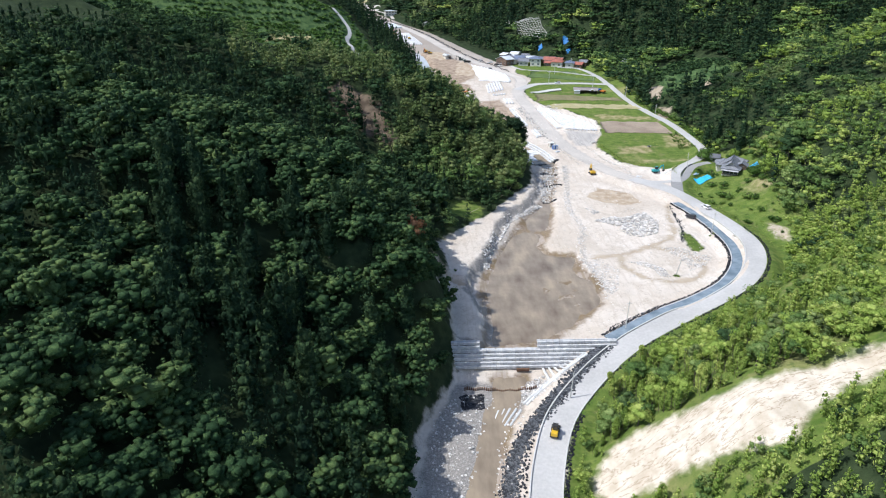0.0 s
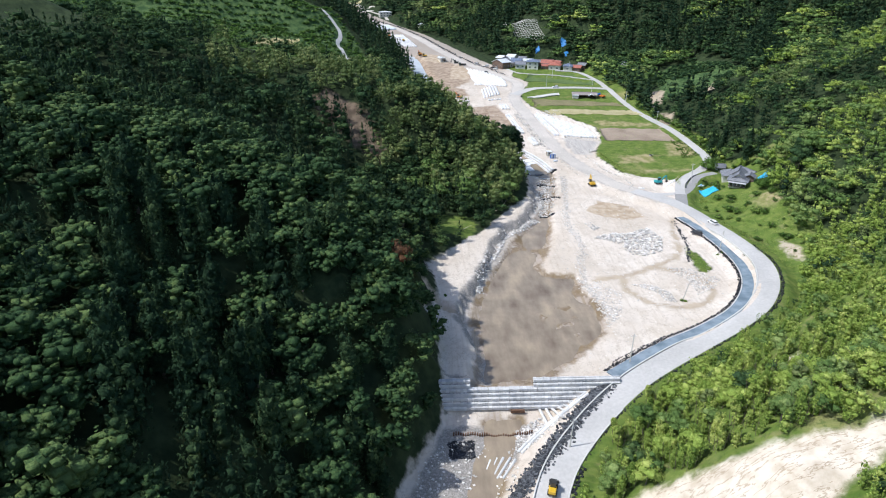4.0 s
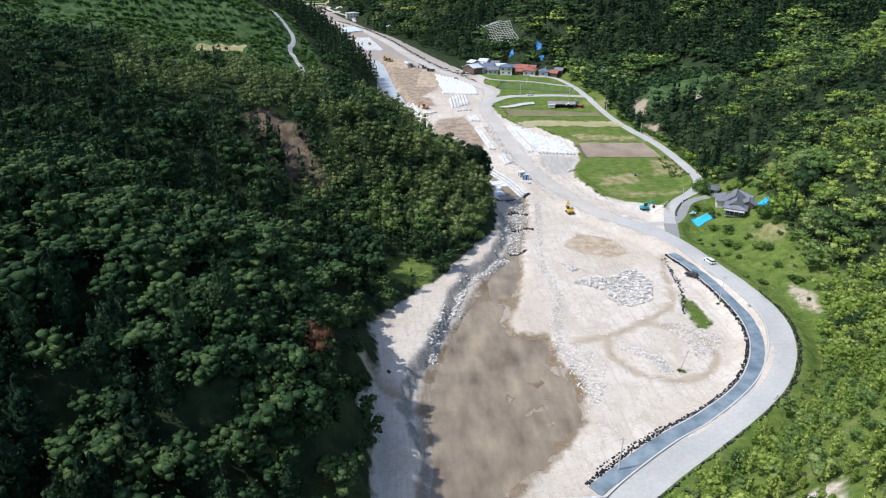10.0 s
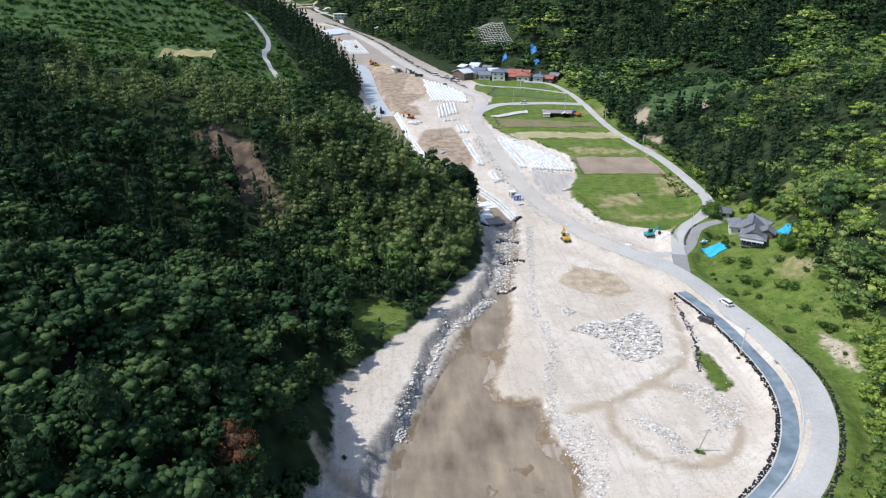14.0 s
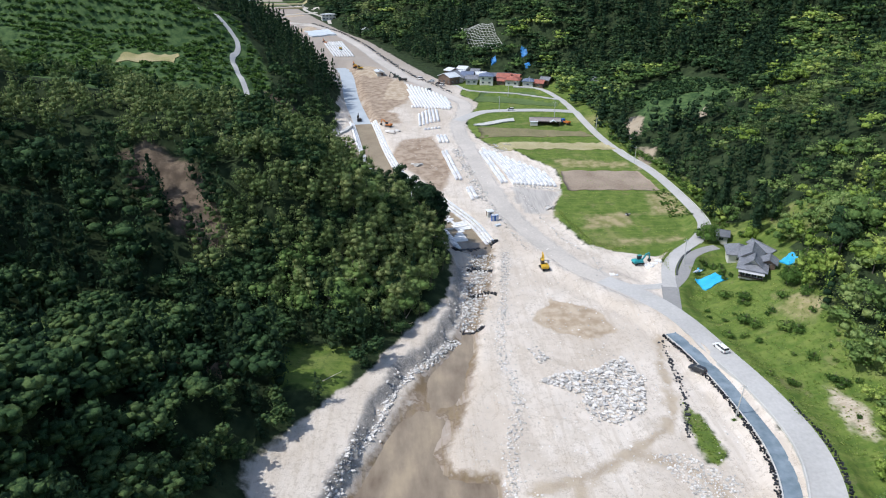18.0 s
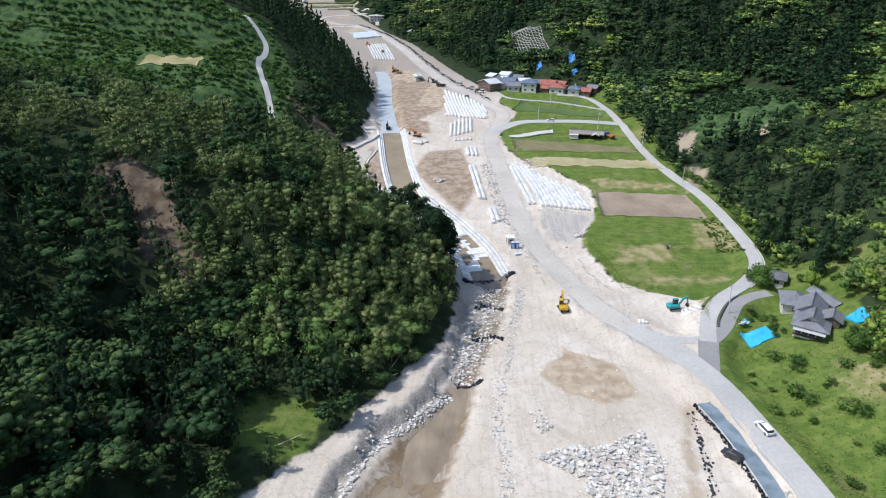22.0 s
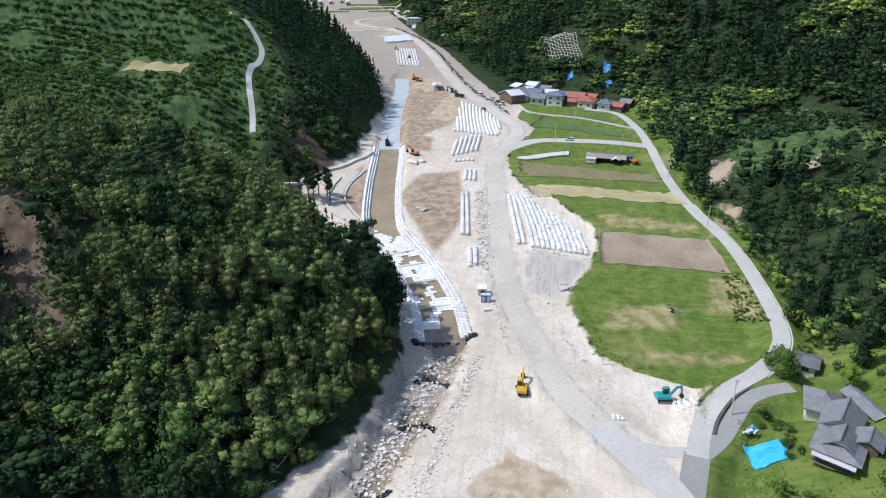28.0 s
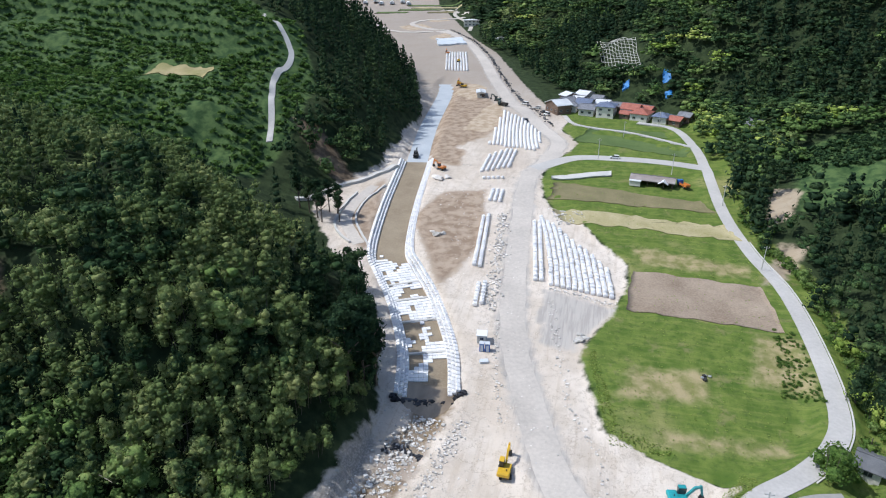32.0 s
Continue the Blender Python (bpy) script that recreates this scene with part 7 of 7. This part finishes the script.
loader(28.3, 107.5, -18)
car(117.2, 236, 12, M_WHITEPAINT, "white saloon car on the concrete road", 4.5)
car(108.3, 229.5, 40, M_BLACKPAINT, "dark pickup parked on the silt beside the channel", 4.2)
for x, y, r, p, lab in ((101, 470, 88, M_WHITEPAINT, "white car parked in the concrete yard"), (62, 540, 30, M_BLACKPAINT, "dark car parked by the barn"), (64.5, 536, 40, M_WHITEPAINT, "white van parked by the barn"),
                        (58, 548, 80, M_WHITEPAINT, "white car by the haul road"), (55, 522, 20, M_BLACKPAINT, "dark car beside the haul road"), (50, 556, 60, M_WHITEPAINT, "white van by the haul road")):
    car(x, y, r, p, lab, 4.2, 1.5, "car", "van" in lab)
truck(38, 550, 70, M_DARKGREENPAINT, M_RUBBER, "dark tipper truck on the haul road")
truck(127.5, 442, 30, M_BLUEPAINT, M_ORANGE, "blue farm truck with orange boards beside the shed")
truck(-14, 660, 10, M_YELLOW, M_RUBBER, "far yellow truck in the upper valley")


def site_hut():
    e = thing("site_hut", 69.6, 328.5, 8, "small site hut with a white roof", "hut", "site huts", 0.05)
    part("wall", box(2.4, 2.6, 2.2, 0, 0, 0, 0.03), M_CREAM, e)
    part("roof", box(2.8, 3.0, 0.2, 0, 0, 2.2, 0.05), M_WHITEPAINT, e)
    window(e, 0, -1.32, 1.0, 1.0, 0.8, 0)
    part("door", box(0.06, 0.8, 1.9, -1.22, 0.4, 0, 0.01), M_BROWNWALL, e)
    for k, (dx, dy) in enumerate(((0.7, -3.6), (2.1, -3.5))):
        b = thing("toilet_cabin", 69.6 + dx, 328.5 + dy, 8 + 3 * k, "bright blue portable cabin beside the hut", "cabin", "site huts", 0.05)
        part("wall", box(1.2, 1.3, 2.2, 0, 0, 0, 0.04), M_BLUEPAINT, b)
        part("roof", box(1.3, 1.4, 0.15, 0, 0, 2.2, 0.05), M_PALESHEET, b)
        part("door", box(0.7, 0.05, 1.8, 0, -0.68, 0.1, 0.01), M_PALESHEET, b)
    p = thing("pallet_stack", 71.6, 320.5, 20, "low pale blue stack of boards by the cabins", "stack", "", 0.02)
    for k in range(4):
        part("board", box(2.0, 1.4, 0.12, 0.05 * k, 0, 0.16 * k, 0.01), M_PALESHEET, p)


site_hut()
for k in range(16):
    x, y = 116.8 + 1.15 * (k % 4) + RNG.normal(0, 0.1), 284.5 + 1.15 * (k // 4) + RNG.normal(0, 0.1)
    sack(x, y, RNG.uniform(0, 90), "white sandbag beside the teal excavator", "sandbags beside the excavator", 0.66)
for k in range(5):
    sack(102.4 + 0.9 * (k % 3), 279.4 + 0.9 * (k // 3), RNG.uniform(0, 90), "greyish sandbag lying on the silt", "loose sandbags", 0.5)


def pole(x, y, h, lean=0.0, rot=0.0, label="slim grey concrete utility pole"):
    e = thing("utility_pole", x, y, rot, label, "pole", "utility poles")
    e.matrix_basis = e.matrix_basis @ pose(0, 0, 0, lean, lean * 0.6, 0)
    part("pole", bar((0, 0, -0.5), (0, 0, h), 0.17, 8, 0.1), M_CONC, e)
    arm = part("crossarm", box(1.6, 0.1, 0.1, 0, 0, h - 0.7, 0.01), M_STEEL, e)
    for sx in (-0.7, 0, 0.7):
        part("insulator", bar((sx, 0, h - 0.6), (sx, 0, h - 0.4), 0.05, 6), M_WHITEPAINT, arm)


for x, y, h, l in ((56.5, 147.5, 9, 1), (109.5, 212.5, 9, 2), (84, 181, 7, 9), (127, 281.5, 9, -4), (144.5, 379, 8, 1), (94, 468.5, 9, 0), (124, 455, 9, 0), (34.2, 118.5, 8, 2), (105, 503, 8, 0), (139.5, 425, 8, 0), (122, 520, 8, 0)):
    pole(x, y, h, l)
rng = np.random.default_rng(9)
for x, y, s in ((83.6, 180.6, 1.4), (84.6, 180.2, 1.2), (109, 212, 1.2), (110.2, 211.6, 1.0), (9, 181, 1.4)):
    plant("shrub", x, y, s, rng, group="small shrubs on the silt", label="small dark bush on the bare silt")

# junk, frames
j = thing("scrap_heap", 123, 325, 20, "dark scrap lying in the green field", "scrap", "", 0.05)
for k in range(6):
    part("scrap", box(RNG.uniform(0.5, 1.4), RNG.uniform(0.4, 0.8), RNG.uniform(0.2, 0.6), RNG.normal(0, 0.8), RNG.normal(0, 0.6), 0, 0.05, rz=RNG.uniform(0, 90)), M_RUBBER if k % 2 else M_STEEL, j)
j = thing("garden_junk", 129.5, 277.5, 35, "heap of pale boards and junk beside the driveway", "junk", "", 0.05)
for k in range(9):
    part("board", box(RNG.uniform(1.2, 2.4), RNG.uniform(0.2, 0.6), 0.15, RNG.normal(0, 0.6), RNG.normal(0, 0.5), 0.1 * k, 0.01, rz=RNG.normal(0, 25)), M_PALESHEET if k % 3 else M_TARP, j)
grid = tagged(new("slope_frame"), "white grid of beams holding a bare slope in the woods", "slope frame")
A, B, C, D = [np.array(q, float) for q in SLOPE]
for k in range(12):
    for way in (0, 1):
        f = k / 11
        pts = []
        for t in np.linspace(0, 1, 9):
            u, v = (f, t) if way else (t, f)
            q = (A * (1 - u) + B * u) * (1 - v) + (D * (1 - u) + C * u) * v
            pts.append((q[0], q[1], hz(*q) + 1.0))
        for p, q in zip(pts, pts[1:]):
            bm = bmesh.new()
            bar(p, q, 0.13, 4, bm=bm)
            part("beam", bm, M_CONC, grid)
for k in range(7):
    x, y = -228 + 12 * k, 990 + 7 * (k % 3)
    g = thing("greenhouse", x, y, -72, "distant long white plastic greenhouse", "greenhouse", "greenhouses at the valley head")
    part("cover", extrude_profile([(-3, 0), (-2.8, 1.6), (-1.5, 2.7), (0, 3.0), (1.5, 2.7), (2.8, 1.6), (3, 0)], 34), M_WHITEPAINT, g)
    part("door", box(0.1, 2.0, 2.2, 17.05, 0, 0, 0.01), M_STEEL, g)
# fallen stems on the spur and the bank
for x, y, l, rz in ((20, 263, 11, 30), (26, 268, 9, 75), (14, 258, 10, -20), (30, 262, 7, 120), (32, 248, 6, 10), (36, 254, 5, 60), (16, 226, 5, 15)):
    o = part("fallen_stem", bar((0, 0, 0), (l, 0, 1.8), 0.12, 5, 0.04), M_DEADWOOD, None, m=pose(x, y, hz(x, y) + (3.0 if l > 6 else 0.1), 0, 0, rz))
    tagged(o, "pale fallen bamboo stem lying on the slope", "fallen stem", "fallen stems")
